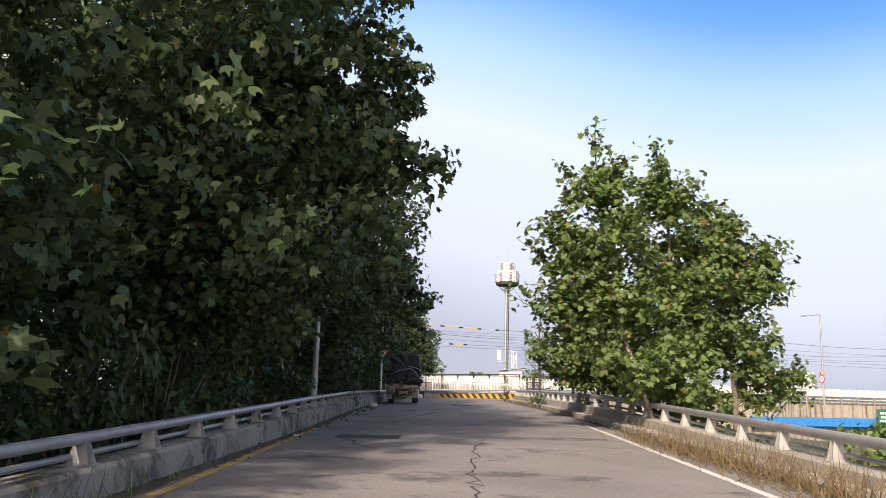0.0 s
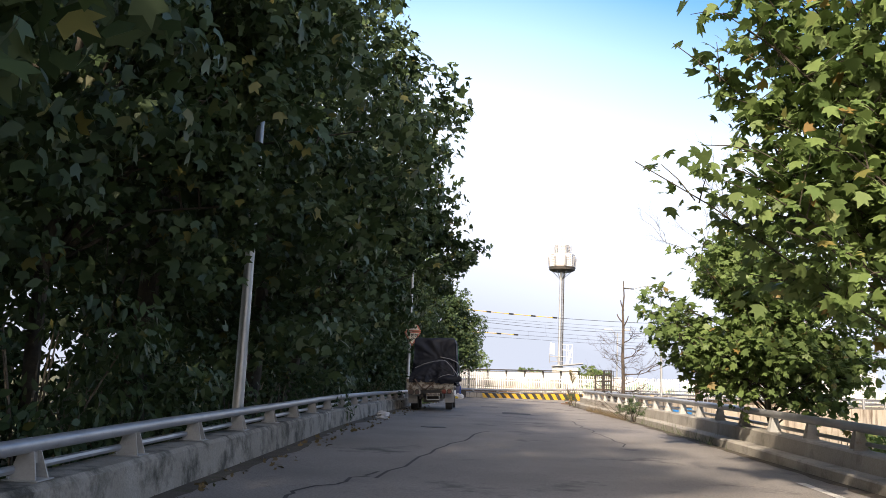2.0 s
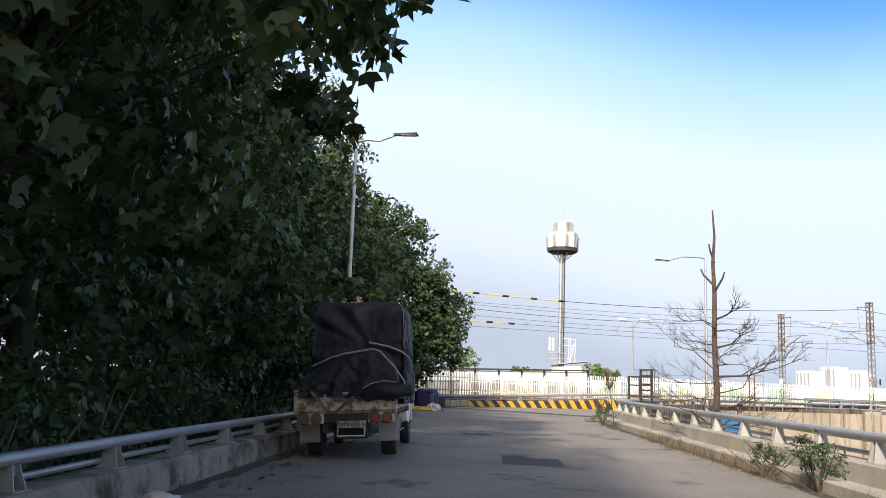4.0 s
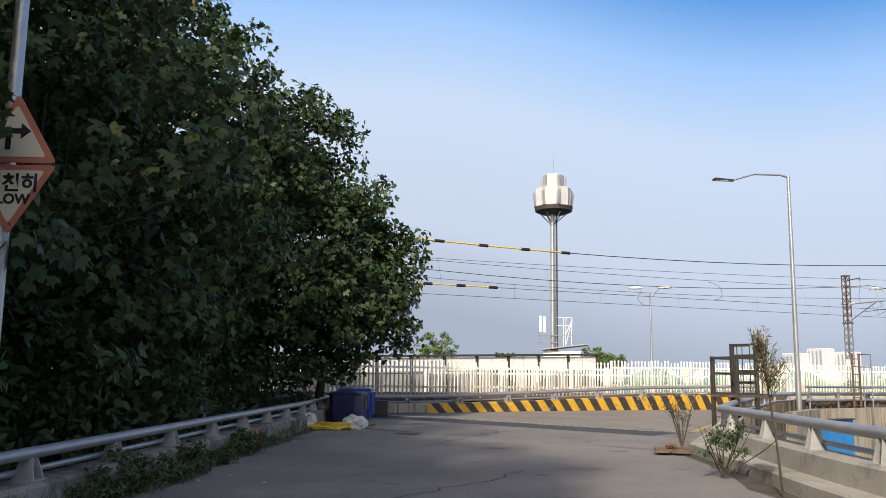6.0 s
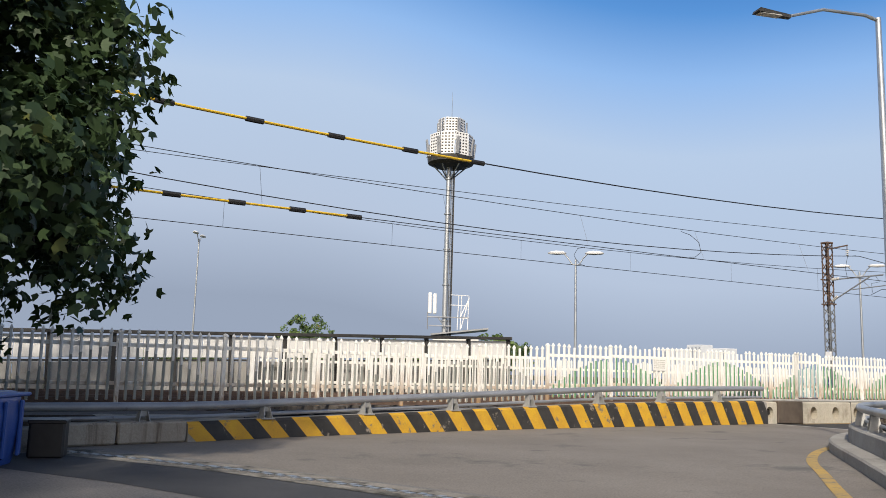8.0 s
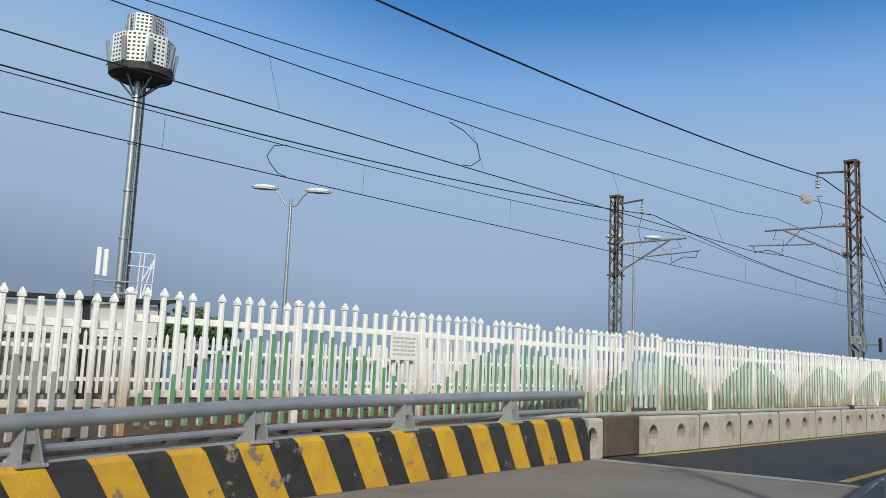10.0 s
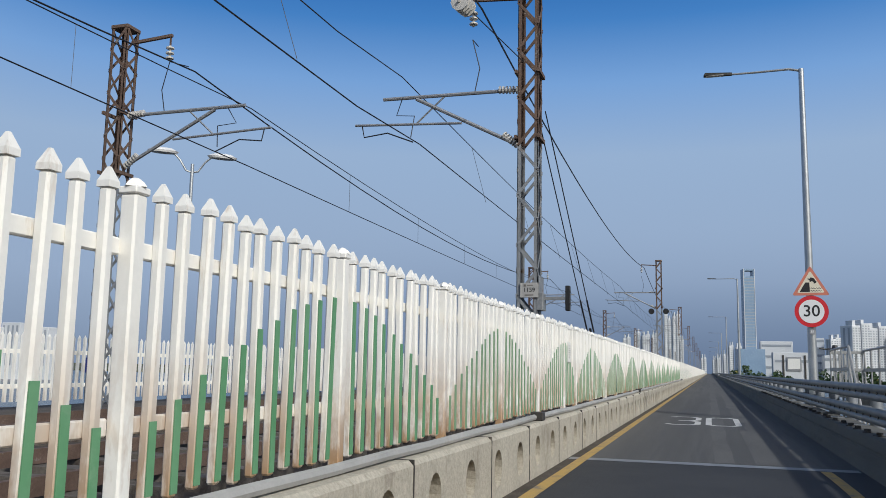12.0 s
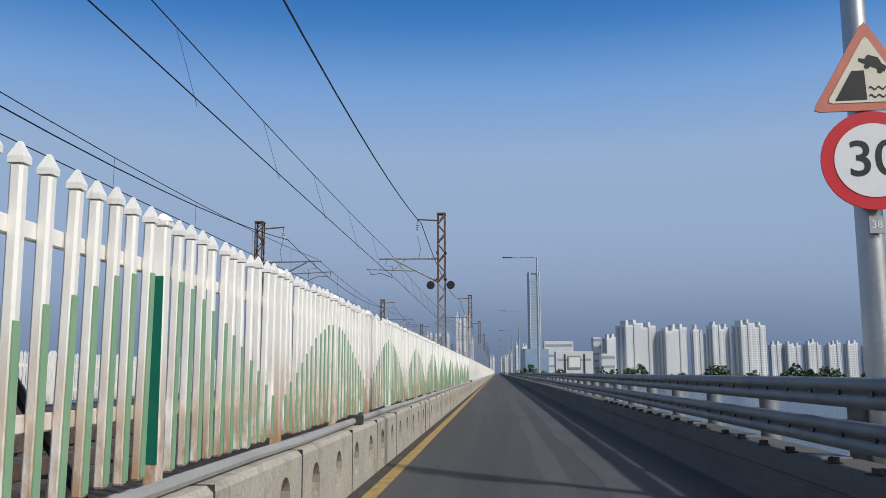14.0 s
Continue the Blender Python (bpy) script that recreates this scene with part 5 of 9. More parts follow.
# ---- street lamps ----
def street_lamp(m, h, reach, label, foot=0.0, r=0.11, head_drop=0.0):
    """A tapered steel pole with one bent arm along local x and a flat head."""
    lamp = thing("street_lamp", label, "street lamp", m, group="street lamps")
    part("pole", Shape().tube([(0, 0, foot), (0, 0, h * 0.5), (0, 0, h)], r, 14, r * 0.55), GALV, lamp, smooth=True)
    part("base_plate", Shape().box(-0.2, -0.2, foot - 0.02, 0.2, 0.2, foot + 0.03, 0.01), GALV, lamp)
    part("arm", Shape().tube([(0, 0, h - 0.06), (0.35, 0, h + 0.02), (reach * 0.6, 0, h + 0.0), (reach, 0, h - head_drop)], 0.042, 8, 0.032), GALV, lamp, smooth=True)
    hd = Shape().add([(reach - 0.1, -0.05, h - head_drop - 0.03), (reach + 0.75, -0.12, h - head_drop + 0.0), (reach + 0.75, 0.12, h - head_drop + 0.0), (reach - 0.1, 0.05, h - head_drop - 0.03),
                      (reach - 0.1, -0.05, h - head_drop + 0.05), (reach + 0.7, -0.13, h - head_drop + 0.075), (reach + 0.7, 0.13, h - head_drop + 0.075), (reach - 0.1, 0.05, h - head_drop + 0.05)],
                     [(3, 2, 1, 0), (4, 5, 6, 7), (0, 1, 5, 4), (1, 2, 6, 5), (2, 3, 7, 6), (3, 0, 4, 7)])
    hp = part("head", hd, DARKFRAME, lamp, "dark flat lamp head")
    part("lens", Shape().box(reach + 0.15, -0.09, h - head_drop - 0.022, reach + 0.68, 0.09, h - head_drop - 0.008), PORCELAIN, hp)
    return lamp


street_lamp(ramp_pose(26.9, -4.7, -0.2, -90), 9.0, 1.35, "galvanised street lamp pole half hidden in the trees", r=0.1)
street_lamp(ramp_pose(55.9, -5.2, -0.2, -90), 9.55, 1.35, "galvanised street lamp with a long arm, carrying two warning signs", r=0.1, head_drop=-0.22)
street_lamp(Matrix.Translation((47.75, 65.75, 0.05)) @ pose(0, 0, 0, 0, 0, 165), 9.4, 2.4, "galvanised street lamp standing behind the curved kerb wall", r=0.11, head_drop=0.3)
street_lamp(Matrix.Translation((81.5, 67.96, -0.6)) @ pose(0, 0, 0, 0, 0, 90), 11.25, 2.1, "tall galvanised street lamp outside the bridge rail, carrying road signs", r=0.14)
for k in range(1, 9):
    street_lamp(Matrix.Translation((81.5 + 61.4 * k, 68.02, -0.6)) @ pose(0, 0, 0, 0, 0, 90), 11.25, 2.1, "tall galvanised street lamp outside the bridge rail", r=0.14)
solid("lamp_footing", Shape().box(47.35, 65.35, -3.0, 48.15, 66.15, 0.06, 0.03), CONCRETE, "concrete footing under the lamp pole", "footing")


def twin_lamp(x, y, h, yaw):
    lamp = thing("twin_street_lamp", "slim white street lamp with two drooping heads", "street lamp", Matrix.Translation((x, y, -0.5)) @ pose(0, 0, 0, 0, 0, yaw), group="twin lamps beyond the tracks")
    part("pole", Shape().tube([(0, 0, 0), (0, 0, h + 0.5)], 0.09, 10, 0.06), GALV, lamp, smooth=True)
    for d in (-1, 1):
        part("arm", Shape().tube([(0, 0, h + 0.2), (d * 0.2, 0, h + 0.25), (d * 0.42, 0, h + 0.6), (d * 0.62, 0, h + 0.80)], 0.035, 7), GALV, lamp, smooth=True)
        head = Shape().lathe([(0.02, -0.08), (0.2, -0.04), (0.23, 0.03), (0.15, 0.12), (0.02, 0.15)], 10)
        head.v = [(p[0] * 2.3 + d * 1.0, p[1], p[2] + h + 0.83) for p in head.v]
        part("head", head, WHITEPAINT, lamp, smooth=True)


twin_lamp(59.1, 90.75, 7.5, 142)
twin_lamp(79.4, 87.9, 8.25, 130)
twin_lamp(25.0, 108.0, 8.5, 20)
twin_lamp(47.0, 125.0, 11.6, 60)

# ---- road signs on the lamp poles ----
SIGNRED = surf("sign_red", (0.62, 0.03, 0.04), (0.55, 0.03, 0.04), 0.4, grain=0.05, bump=0)
SIGNFADED = surf("faded_sign_red", (0.62, 0.22, 0.15), (0.55, 0.19, 0.13), 0.5, coarse=4, grain=0.08, bump=0)
SIGNCREAM = surf("sign_cream", (0.78, 0.72, 0.58), (0.72, 0.66, 0.53), 0.5, coarse=4, grain=0.05, bump=0)
SIGNWHITE = surf("sign_white", (0.80, 0.80, 0.80), (0.77, 0.77, 0.77), 0.4, coarse=4, grain=0.03, bump=0)
SIGNBLACK = surf("sign_black", (0.02, 0.02, 0.022), (0.03, 0.03, 0.03), 0.5, grain=0.05, bump=0)


def flat(pts, depth, at=0.0):
    """A flat plate facing local -x; points are (sideways, up), at: how far proud."""
    n = len(pts)
    vs = [(-at - depth, -a, b) for a, b in pts] + [(-at, -a, b) for a, b in pts]
    return Shape().add(vs, [tuple(range(n)), tuple(range(2 * n - 1, n - 1, -1))] + [(k, n + k, n + (k + 1) % n, (k + 1) % n) for k in range(n)])


def disc(r, n=40, cx=0.0, cz=0.0):
    return [(cx + r * math.cos(2 * math.pi * k / n), cz + r * math.sin(2 * math.pi * k / n)) for k in range(n)]


def tri_points(half, h, r, down=False):
    """A triangle with rounded corners, its base at 0."""
    raw = [(-half, 0), (half, 0), (0, h)]
    if down:
        raw = [(half, h), (-half, h), (0, 0)]
    cx, cz = sum(p[0] for p in raw) / 3, sum(p[1] for p in raw) / 3
    out = []
    for i, p in enumerate(raw):
        a, b = Vector(raw[i - 1]) - Vector(p), Vector(raw[(i + 1) % 3]) - Vector(p)
        p = Vector(p)
        for t in (0, 0.25, 0.5, 0.75, 1):
            q = (p + a.normalized() * r).lerp(p, 0).lerp(p + b.normalized() * r, t)
            out.append(tuple(q.lerp(p, 0.55 * (1 - abs(2 * t - 1)))))
    return out


def scaled(pts, k):
    cx, cz = sum(p[0] for p in pts) / len(pts), sum(p[1] for p in pts) / len(pts)
    return [(cx + (a - cx) * k, cz + (b - cz) * k) for a, b in pts]


SIGN_M = Matrix.Translation((81.32, 67.96, 0)) @ pose(0, 0, 0, 0, 0, -4)
ws = thing("quay_warning_sign", "faded triangular warning sign showing a car falling off a quay", "road sign", SIGN_M @ Matrix.Translation((0, 0, 3.68)))
tp = tri_points(0.51, 0.88, 0.07)
part("plate", flat(tp, 0.02), SIGNFADED, ws)
part("face", flat(scaled(tp, 0.74), 0.004, 0.022), SIGNCREAM, ws)
part("quay_picture", flat([(-0.30, 0.10), (-0.02, 0.10), (-0.03, 0.38), (-0.14, 0.38)], 0.003, 0.027), SIGNBLACK, ws)
car = Shape()
for pts in ([(-0.07, 0.47), (0.15, 0.36), (0.17, 0.41), (0.13, 0.44), (0.10, 0.50), (0.01, 0.53), (-0.02, 0.49), (-0.07, 0.50)], disc(0.025, 10, 0.0, 0.42), disc(0.025, 10, 0.11, 0.37)):
    q = flat(pts, 0.003, 0.027)
    car.add(q.v, q.f)
part("car_picture", car, SIGNBLACK, ws)
for r in range(2):
    xs = [0.0 + 0.29 * k / 24 for k in range(25)]
    up = [(x, 0.14 + 0.075 * r + 0.014 * math.sin(x * 90)) for x in xs]
    dn = [(x, z - 0.016) for x, z in reversed(up)]
    part("wave_picture", flat(up + dn, 0.003, 0.027), SIGNBLACK, ws)
sl30 = thing("speed_limit_sign", "round speed limit sign, black 30 on white in a red ring", "road sign", SIGN_M @ Matrix.Translation((0, 0, 3.21)))
part("plate", flat(disc(0.46), 0.02), SIGNRED, sl30)
part("face", flat(disc(0.345), 0.004, 0.022), SIGNWHITE, sl30)
text_shape("30", 0.47, SIGNBLACK, "number", sl30, Matrix.Translation((-0.0275, 0, 0)) @ pose(0, 0, 0, 90, 0, -90), 0.002, bold=0.004)
for z in (3.0, 3.9):
    cl = Shape().box(81.32, 67.82, z - 0.03, 81.5, 68.1, z + 0.03, 0.006)
    part("clamp", cl, GALV, None)
    bpy.context.scene.collection.objects[-1].name = "sign_clamp"
    tagged(scene.collection.objects[-1], "steel clamp holding the sign to the pole", "clamp", group="sign clamps")
tg = thing("pole_tag", "small grey tag numbered 38 strapped to the lamp pole", "tag", Matrix.Translation((81.355, 67.96, 2.62)))
part("plate", Shape().box(-0.012, -0.07, -0.08, 0.0, 0.07, 0.08, 0.003), PIPE, tg)
text_shape("38", 0.1, SIGNWHITE, "number", tg, Matrix.Translation((-0.0145, 0, 0)) @ pose(0, 0, 0, 90, 0, -90), 0.001)

SG = ramp_pose(55.75, -5.04, 0.07, 4)
turn = thing("turn_sign", "faded triangular sign with a right-turn arrow, partly covered by leaves", "road sign", SG @ Matrix.Translation((0, 0, 3.60)))
tp = tri_points(0.46, 0.775, 0.055)
part("plate", flat(tp, 0.02), SIGNFADED, turn)
part("face", flat(scaled(tp, 0.76), 0.004, 0.022), SIGNCREAM, turn)
part("arrow", flat([(-0.10, 0.14), (-0.04, 0.14), (-0.04, 0.32), (0.06, 0.32), (0.06, 0.26), (0.17, 0.35), (0.06, 0.44), (0.06, 0.38), (-0.10, 0.38)], 0.003, 0.027), SIGNBLACK, turn)
slow = thing("slow_sign", "inverted triangle sign lettered slow, faded red border", "road sign", SG @ Matrix.Translation((0, 0, 2.80)))
tp = tri_points(0.46, 0.775, 0.055, True)
part("plate", flat(tp, 0.02), SIGNFADED, slow)
part("face", flat(scaled(tp, 0.76), 0.004, 0.022), SIGNCREAM, slow)
text_shape("천천히", 0.215, SIGNBLACK, "lettering", slow, Matrix.Translation((-0.0275, 0, 0.56)) @ pose(0, 0, 0, 90, 0, -90), 0.002, bold=0.006)
text_shape("SLOW", 0.15, SIGNBLACK, "lettering", slow, Matrix.Translation((-0.0275, 0, 0.39)) @ pose(0, 0, 0, 90, 0, -90), 0.002, bold=0.006)

# ---- telecom tower with two drums of white perforated panels ----
tower = thing("telecom_tower", "tall steel telecom tower topped by two white perforated drums", "tower", Matrix.Translation((61.95, 109.6, -0.5)) @ pose(0, 0, 0, 0, 0, -30) @ Matrix.Diagonal((1.08, 1.08, 1.08, 1)))
part("pole", Shape().tube([(-0.13, 0, 0), (-0.13, 0, 8), (-0.11, 0, 16.1)], 0.20, 14, 0.17), GALV, tower, "pale round steel pole", smooth=True)
ladder_rails = Shape()
for dx in (0.10, 0.30):
    ladder_rails.bar((dx, -0.12, 0.3), (dx, -0.12, 16.1), 0.055, 0.05)
part("ladder_rail", ladder_rails, DARKFRAME, tower, "dark cable ladder")
rungs = Shape()
for k in range(38):
    rungs.bar((0.10, -0.12, 0.6 + 0.41 * k), (0.30, -0.12, 0.6 + 0.41 * k), 0.03, 0.03)
tagged(part("rung", rungs, DARKFRAME, tower), kind="stuff")
for k, dx in enumerate((0.16, 0.21, 0.25)):
    part("feeder_cable", Shape().tube([(dx, -0.16, 0.2), (dx + 0.01, -0.16, 16.2)], 0.022, 6), BLACKPLASTIC if k else PIPE, tower)
for k in range(6):
    z = 2.6 + 2.5 * k
    part("flange", Shape().lathe([(0.205, z - 0.05), (0.245, z - 0.04), (0.245, z + 0.04), (0.205, z + 0.05)], 14, at=(-0.125, 0, 0)), GALV, tower)
part("lower_deck", Shape().lathe([(0.5, 15.98), (1.25, 16.02), (1.62, 16.2), (1.66, 16.56), (1.5, 16.62)], 20), DARKFRAME, tower, "dark round platform")
for k in range(6):
    a = 2 * math.pi * k / 6
    part("brace", Shape().tube([(0.2 * math.cos(a) - 0.1, 0.2 * math.sin(a), 15.1), (1.2 * math.cos(a), 1.2 * math.sin(a), 16.05)], 0.05, 6), GALV, tower)


def drum(r, z0, z1, n, rows):
    for k in range(n):
        a0, a1 = 2 * math.pi * (k + 0.03) / n, 2 * math.pi * (k + 0.97) / n
        pn = Shape()
        p0, p1 = Vector((r * math.cos(a0), r * math.sin(a0), 0)), Vector((r * math.cos(a1), r * math.sin(a1), 0))
        out = (p0 + p1).normalized() * 0.03
        pn.add([p0 + Vector((0, 0, z0)), p1 + Vector((0, 0, z0)), p1 + Vector((0, 0, z1)), p0 + Vector((0, 0, z1)),
                p0 + out + Vector((0, 0, z0)), p1 + out + Vector((0, 0, z0)), p1 + out + Vector((0, 0, z1)), p0 + out + Vector((0, 0, z1))],
               [(0, 3, 2, 1), (4, 5, 6, 7), (0, 1, 5, 4), (1, 2, 6, 5), (2, 3, 7, 6), (3, 0, 4, 7)])
        pob = part("panel", pn, WHITEPAINT, tower)
        hs = Shape()
        e = (p1 - p0)
        for i in range(4):
            for j in range(rows):
                c = p0 + e * (0.14 + 0.24 * i) + out * 1.12 + Vector((0, 0, z0 + (z1 - z0) * (j + 0.6) / (rows + 0.2)))
                ax = e.normalized() * 0.065
                hs.add([c - ax - Vector((0, 0, 0.05)), c + ax - Vector((0, 0, 0.05)), c + ax + Vector((0, 0, 0.05)), c - ax + Vector((0, 0, 0.05))], [(0, 1, 2, 3)])
        tagged(part("perforation", hs, DARKFRAME, pob), kind="stuff")


drum(1.53, 16.62, 18.2, 9, 7)
drum(0.93, 18.2, 19.42, 6, 6)
for k in range(8):
    a = 2 * math.pi * (k + 0.35) / 8
    part("antenna", Shape().box(-0.07, -0.12, -0.62, 0.07, 0.12, 0.62, 0.03, m=Matrix.Translation((1.72 * math.cos(a), 1.72 * math.sin(a), 17.2)) @ Matrix.Rotation(a, 4, "Z") @ pose(0, 0, 0, 0, 7, 0)), PIPE, tower)
    part("antenna_arm", Shape().tube([(1.4 * math.cos(a), 1.4 * math.sin(a), 16.6), (1.78 * math.cos(a), 1.78 * math.sin(a), 16.5)], 0.035, 6), DARKFRAME, tower)
for k in range(5):
    a = 2 * math.pi * k / 5 + 0.15
    part("antenna", Shape().box(-0.06, -0.12, -0.52, 0.06, 0.12, 0.52, 0.03, m=Matrix.Translation((1.08 * math.cos(a), 1.08 * math.sin(a), 18.78)) @ Matrix.Rotation(a, 4, "Z")), PIPE, tower)
part("spire", Shape().tube([(0, 0, 19.4), (0, 0, 20.5), (0, 0, 21.5)], 0.03, 6, 0.008), GALV, tower)
for dx, z, hz in ((-1.16, 6.3, 0.72), (-0.82, 6.25, 0.70)):
    part("antenna", Shape().box(dx - 0.12, -0.5, z - hz, dx + 0.12, -0.35, z + hz, 0.04), WHITEPAINT, tower, "white panel antenna")
part("bracket", Shape().tube([(-1.35, -0.3, 5.35), (1.55, -0.3, 5.35)], 0.045, 6).tube([(-1.2, -0.3, 4.75), (0.3, -0.3, 4.75)], 0.045, 6).tube([(-0.6, -0.3, 5.35), (0.05, -0.3, 4.45)], 0.04, 6).tube([(-1.3, -0.3, 4.5), (-1.3, -0.3, 5.7)], 0.04, 6), PIPE, tower)
zig = Shape()
for z in (6.9, 6.2, 5.35):
    zig.tube([(0.25, -0.3, z), (1.5, -0.3, z - 0.05)], 0.03, 6)
for dx in (0.75, 0.95, 1.45):
    zig.tube([(dx, -0.3, 4.5), (dx + 0.06, -0.3, 6.85)], 0.032, 6)
zig.tube([(0.95, -0.3, 5.4), (1.5, -0.3, 6.6)], 0.04, 6).tube([(1.5, -0.3, 6.6), (1.0, -0.3, 4.6)], 0.035, 6)
part("frame", zig, WHITEPAINT, tower, "pale steel frame for aerials")
rf = Shape().box(-1.6, -1.6, -0.05, 2.3, 1.6, 0.05, m=Matrix.Translation((0.55, 0, 4.3)) @ pose(0, 0, 0, 0, -7, 0))
part("shelter_roof", rf, PIPE, tower, "grey tilted shelter roof")
part("shelter_wall", Shape().box(-0.9, -1.2, 0, 2.2, 1.2, 4.0), WHITEPANEL, tower)

# ---- white panelled wall beyond the tracks ----
shed = thing("panel_wall", "long white panelled wall with dark posts and a flat dark roof edge", "wall", Matrix.Translation((51.65, 86.0, 0.1)) @ pose(0, 0, 0, 0, 1.6, 180))
BAY = 2.05
# lower panels: white greyed down, the roof edge's half-shade in their colour
SHADEDPANEL = surf("shaded_panel", (0.30, 0.29, 0.27), (0.38, 0.37, 0.35), 0.7, coarse=0.8, fine=25, grain=0.15, bump=0.05, stain=(0.2, 0.19, 0.17), stain_lo=0.55, stain_hi=0.7)
for k in range(14):
    x = BAY * k
    part("post", Shape().box(x - 0.07, -0.08, -0.2, x + 0.07, 0.08, 2.7), DARKFRAME, shed)
    for j in range(2):
        x0_, x1_ = x + 0.09 + j * (BAY / 2 - 0.05), x + BAY / 2 + 0.02 + j * (BAY / 2 - 0.05)
        part("panel", Shape().box(x0_, -0.02, 1.86, x1_, 0.02, 2.62, 0.01), WHITEPANEL, shed)
        part("panel", Shape().box(x0_, -0.05, 0.2, x1_, -0.01, 1.72, 0.01), SHADEDPANEL, shed, "lower panel, half-shade put into its grey")
    # dark bar for the gap between the two panel rows
    part("ledge", Shape().box(x + 0.07, -0.09, 1.73, x + BAY - 0.07, 0.0, 1.80, 0.006), DARKFRAME, shed)
part("roof_edge", Shape().box(-0.1, -0.16, 2.68, BAY * 14, 0.2, 2.80, 0.01), DARKFRAME, shed)

# ---- plane trees ----
def leaf_material(name, c1, c2, c3, thin=0.14):
    mt = bpy.data.materials.new(name)
    mt.use_nodes = True
    nt = mt.node_tree
    p, out = nt.nodes["Principled BSDF"], nt.nodes["Material Output"]
    geo = nt.nodes.new("ShaderNodeNewGeometry")
    rnd = geo.outputs["Random Per Island"]
    col = blend(nt, ramp(nt, rnd, 0.0, 0.8), c1, c2)
    col = blend(nt, ramp(nt, rnd, 0.965, 0.99), col, c3)
    col = blend(nt, ramp(nt, tex_noise(nt, 0.5, 3, 0.6, geo.outputs["Position"]), 0.35, 0.7), col, blend(nt, 0.35, col, c2))
    nt.links.new(col, p.inputs["Base Color"])
    p.inputs["Roughness"].default_value = 0.5
    p.inputs["Specular IOR Level"].default_value = 0.28
    tr = nt.nodes.new("ShaderNodeBsdfTranslucent")
    tc = blend(nt, 0.5, col, (0.095, 0.165, 0.045))
    nt.links.new(tc, tr.inputs["Color"])
    mx = nt.nodes.new("ShaderNodeMixShader")
    mx.inputs[0].default_value = thin
    nt.links.new(p.outputs[0], mx.inputs[1])
    nt.links.new(tr.outputs[0], mx.inputs[2])
    nt.links.new(mx.outputs[0], out.inputs["Surface"])
    return mt


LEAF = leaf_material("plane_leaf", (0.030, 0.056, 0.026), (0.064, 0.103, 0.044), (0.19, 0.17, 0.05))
# the same plane leaf, darkened to hold the shade near the bridge head
LEAF_DARK = leaf_material("shaded_plane_leaf", (0.025, 0.047, 0.021), (0.052, 0.087, 0.036), (0.14, 0.15, 0.04))
# the same leaf lightened, sunlight on the open trees put into its colour
LEAF_LIGHT = leaf_material("sunlit_plane_leaf", (0.075, 0.13, 0.042), (0.155, 0.225, 0.076), (0.24, 0.15, 0.05), 0.30)
WEED = leaf_material("weed_leaf", (0.05, 0.10, 0.025), (0.10, 0.15, 0.04), (0.2, 0.16, 0.07))
FEATHER = leaf_material("feather_grass", (0.15, 0.14, 0.06), (0.26, 0.22, 0.11), (0.3, 0.24, 0.14))
DRY = leaf_material("dry_grass", (0.105, 0.076, 0.042), (0.17, 0.122, 0.066), (0.09, 0.11, 0.035))
# far darker than the bark; row trunks carry their understorey shade in it
TWIG = surf("plane_twig", (0.052, 0.045, 0.036), (0.095, 0.082, 0.064), 0.9, coarse=4, fine=25, grain=0.4, bump=0.4)
BARK = surf("plane_bark", (0.15, 0.125, 0.095), (0.27, 0.235, 0.19), 0.9, coarse=4, fine=25, grain=0.4, bump=0.5, stain=(0.12, 0.10, 0.075), stain_lo=0.5, stain_hi=0.58, stain_scale=5)
PALEBARK = surf("pale_plane_bark", (0.34, 0.30, 0.25), (0.46, 0.41, 0.35), 0.9, coarse=4, fine=25, grain=0.4, bump=0.4, stain=(0.19, 0.15, 0.11), stain_lo=0.52, stain_hi=0.6, stain_scale=5)
DEADBARK = surf("dead_bark", (0.065, 0.053, 0.046), (0.11, 0.092, 0.08), 0.9, coarse=5, fine=30, grain=0.4, bump=0.5, stain=(0.09, 0.065, 0.05), stain_lo=0.5, stain_hi=0.6, stain_scale=5)

# five-lobed leaf outline, folded along its midrib
LOBES = np.array([(0.0, 0.0, 0.0), (-0.40, 0.08, -0.06), (-0.58, 0.52, -0.11), (-0.18, 0.53, -0.02), (0.0, 1.0, -0.08), (0.18, 0.53, -0.02), (0.58, 0.52, -0.11), (0.40, 0.08, -0.06)])
PALM = np.array([(0.0, 0.0, 0.0), (-0.28, 0.03, -0.02), (-0.56, 0.24, -0.11), (-0.33, 0.35, -0.03), (-0.50, 0.68, -0.11), (-0.20, 0.59, -0.02), (0.0, 1.0, -0.09), (0.20, 0.59, -0.02), (0.50, 0.68, -0.11), (0.33, 0.35, -0.03), (0.56, 0.24, -0.11), (0.28, 0.03, -0.02)])
BROAD = np.array([(0.0, 0.0, 0.0), (-0.48, 0.12, -0.06), (-0.52, 0.60, -0.11), (0.0, 1.0, -0.06), (0.52, 0.60, -0.11), (0.48, 0.12, -0.06)])
OVAL = np.array([(0.0, 0.0, 0.0), (-0.22, 0.35, -0.04), (-0.16, 0.7, -0.05), (0.0, 1.0, -0.08), (0.16, 0.7, -0.05), (0.22, 0.35, -0.04)])
BLADE = np.array([(-0.013, 0.0, 0.0), (-0.01, 0.55, 0.05), (0.0, 1.0, 0.2), (0.01, 0.55, 0.05), (0.013, 0.0, 0.0)])


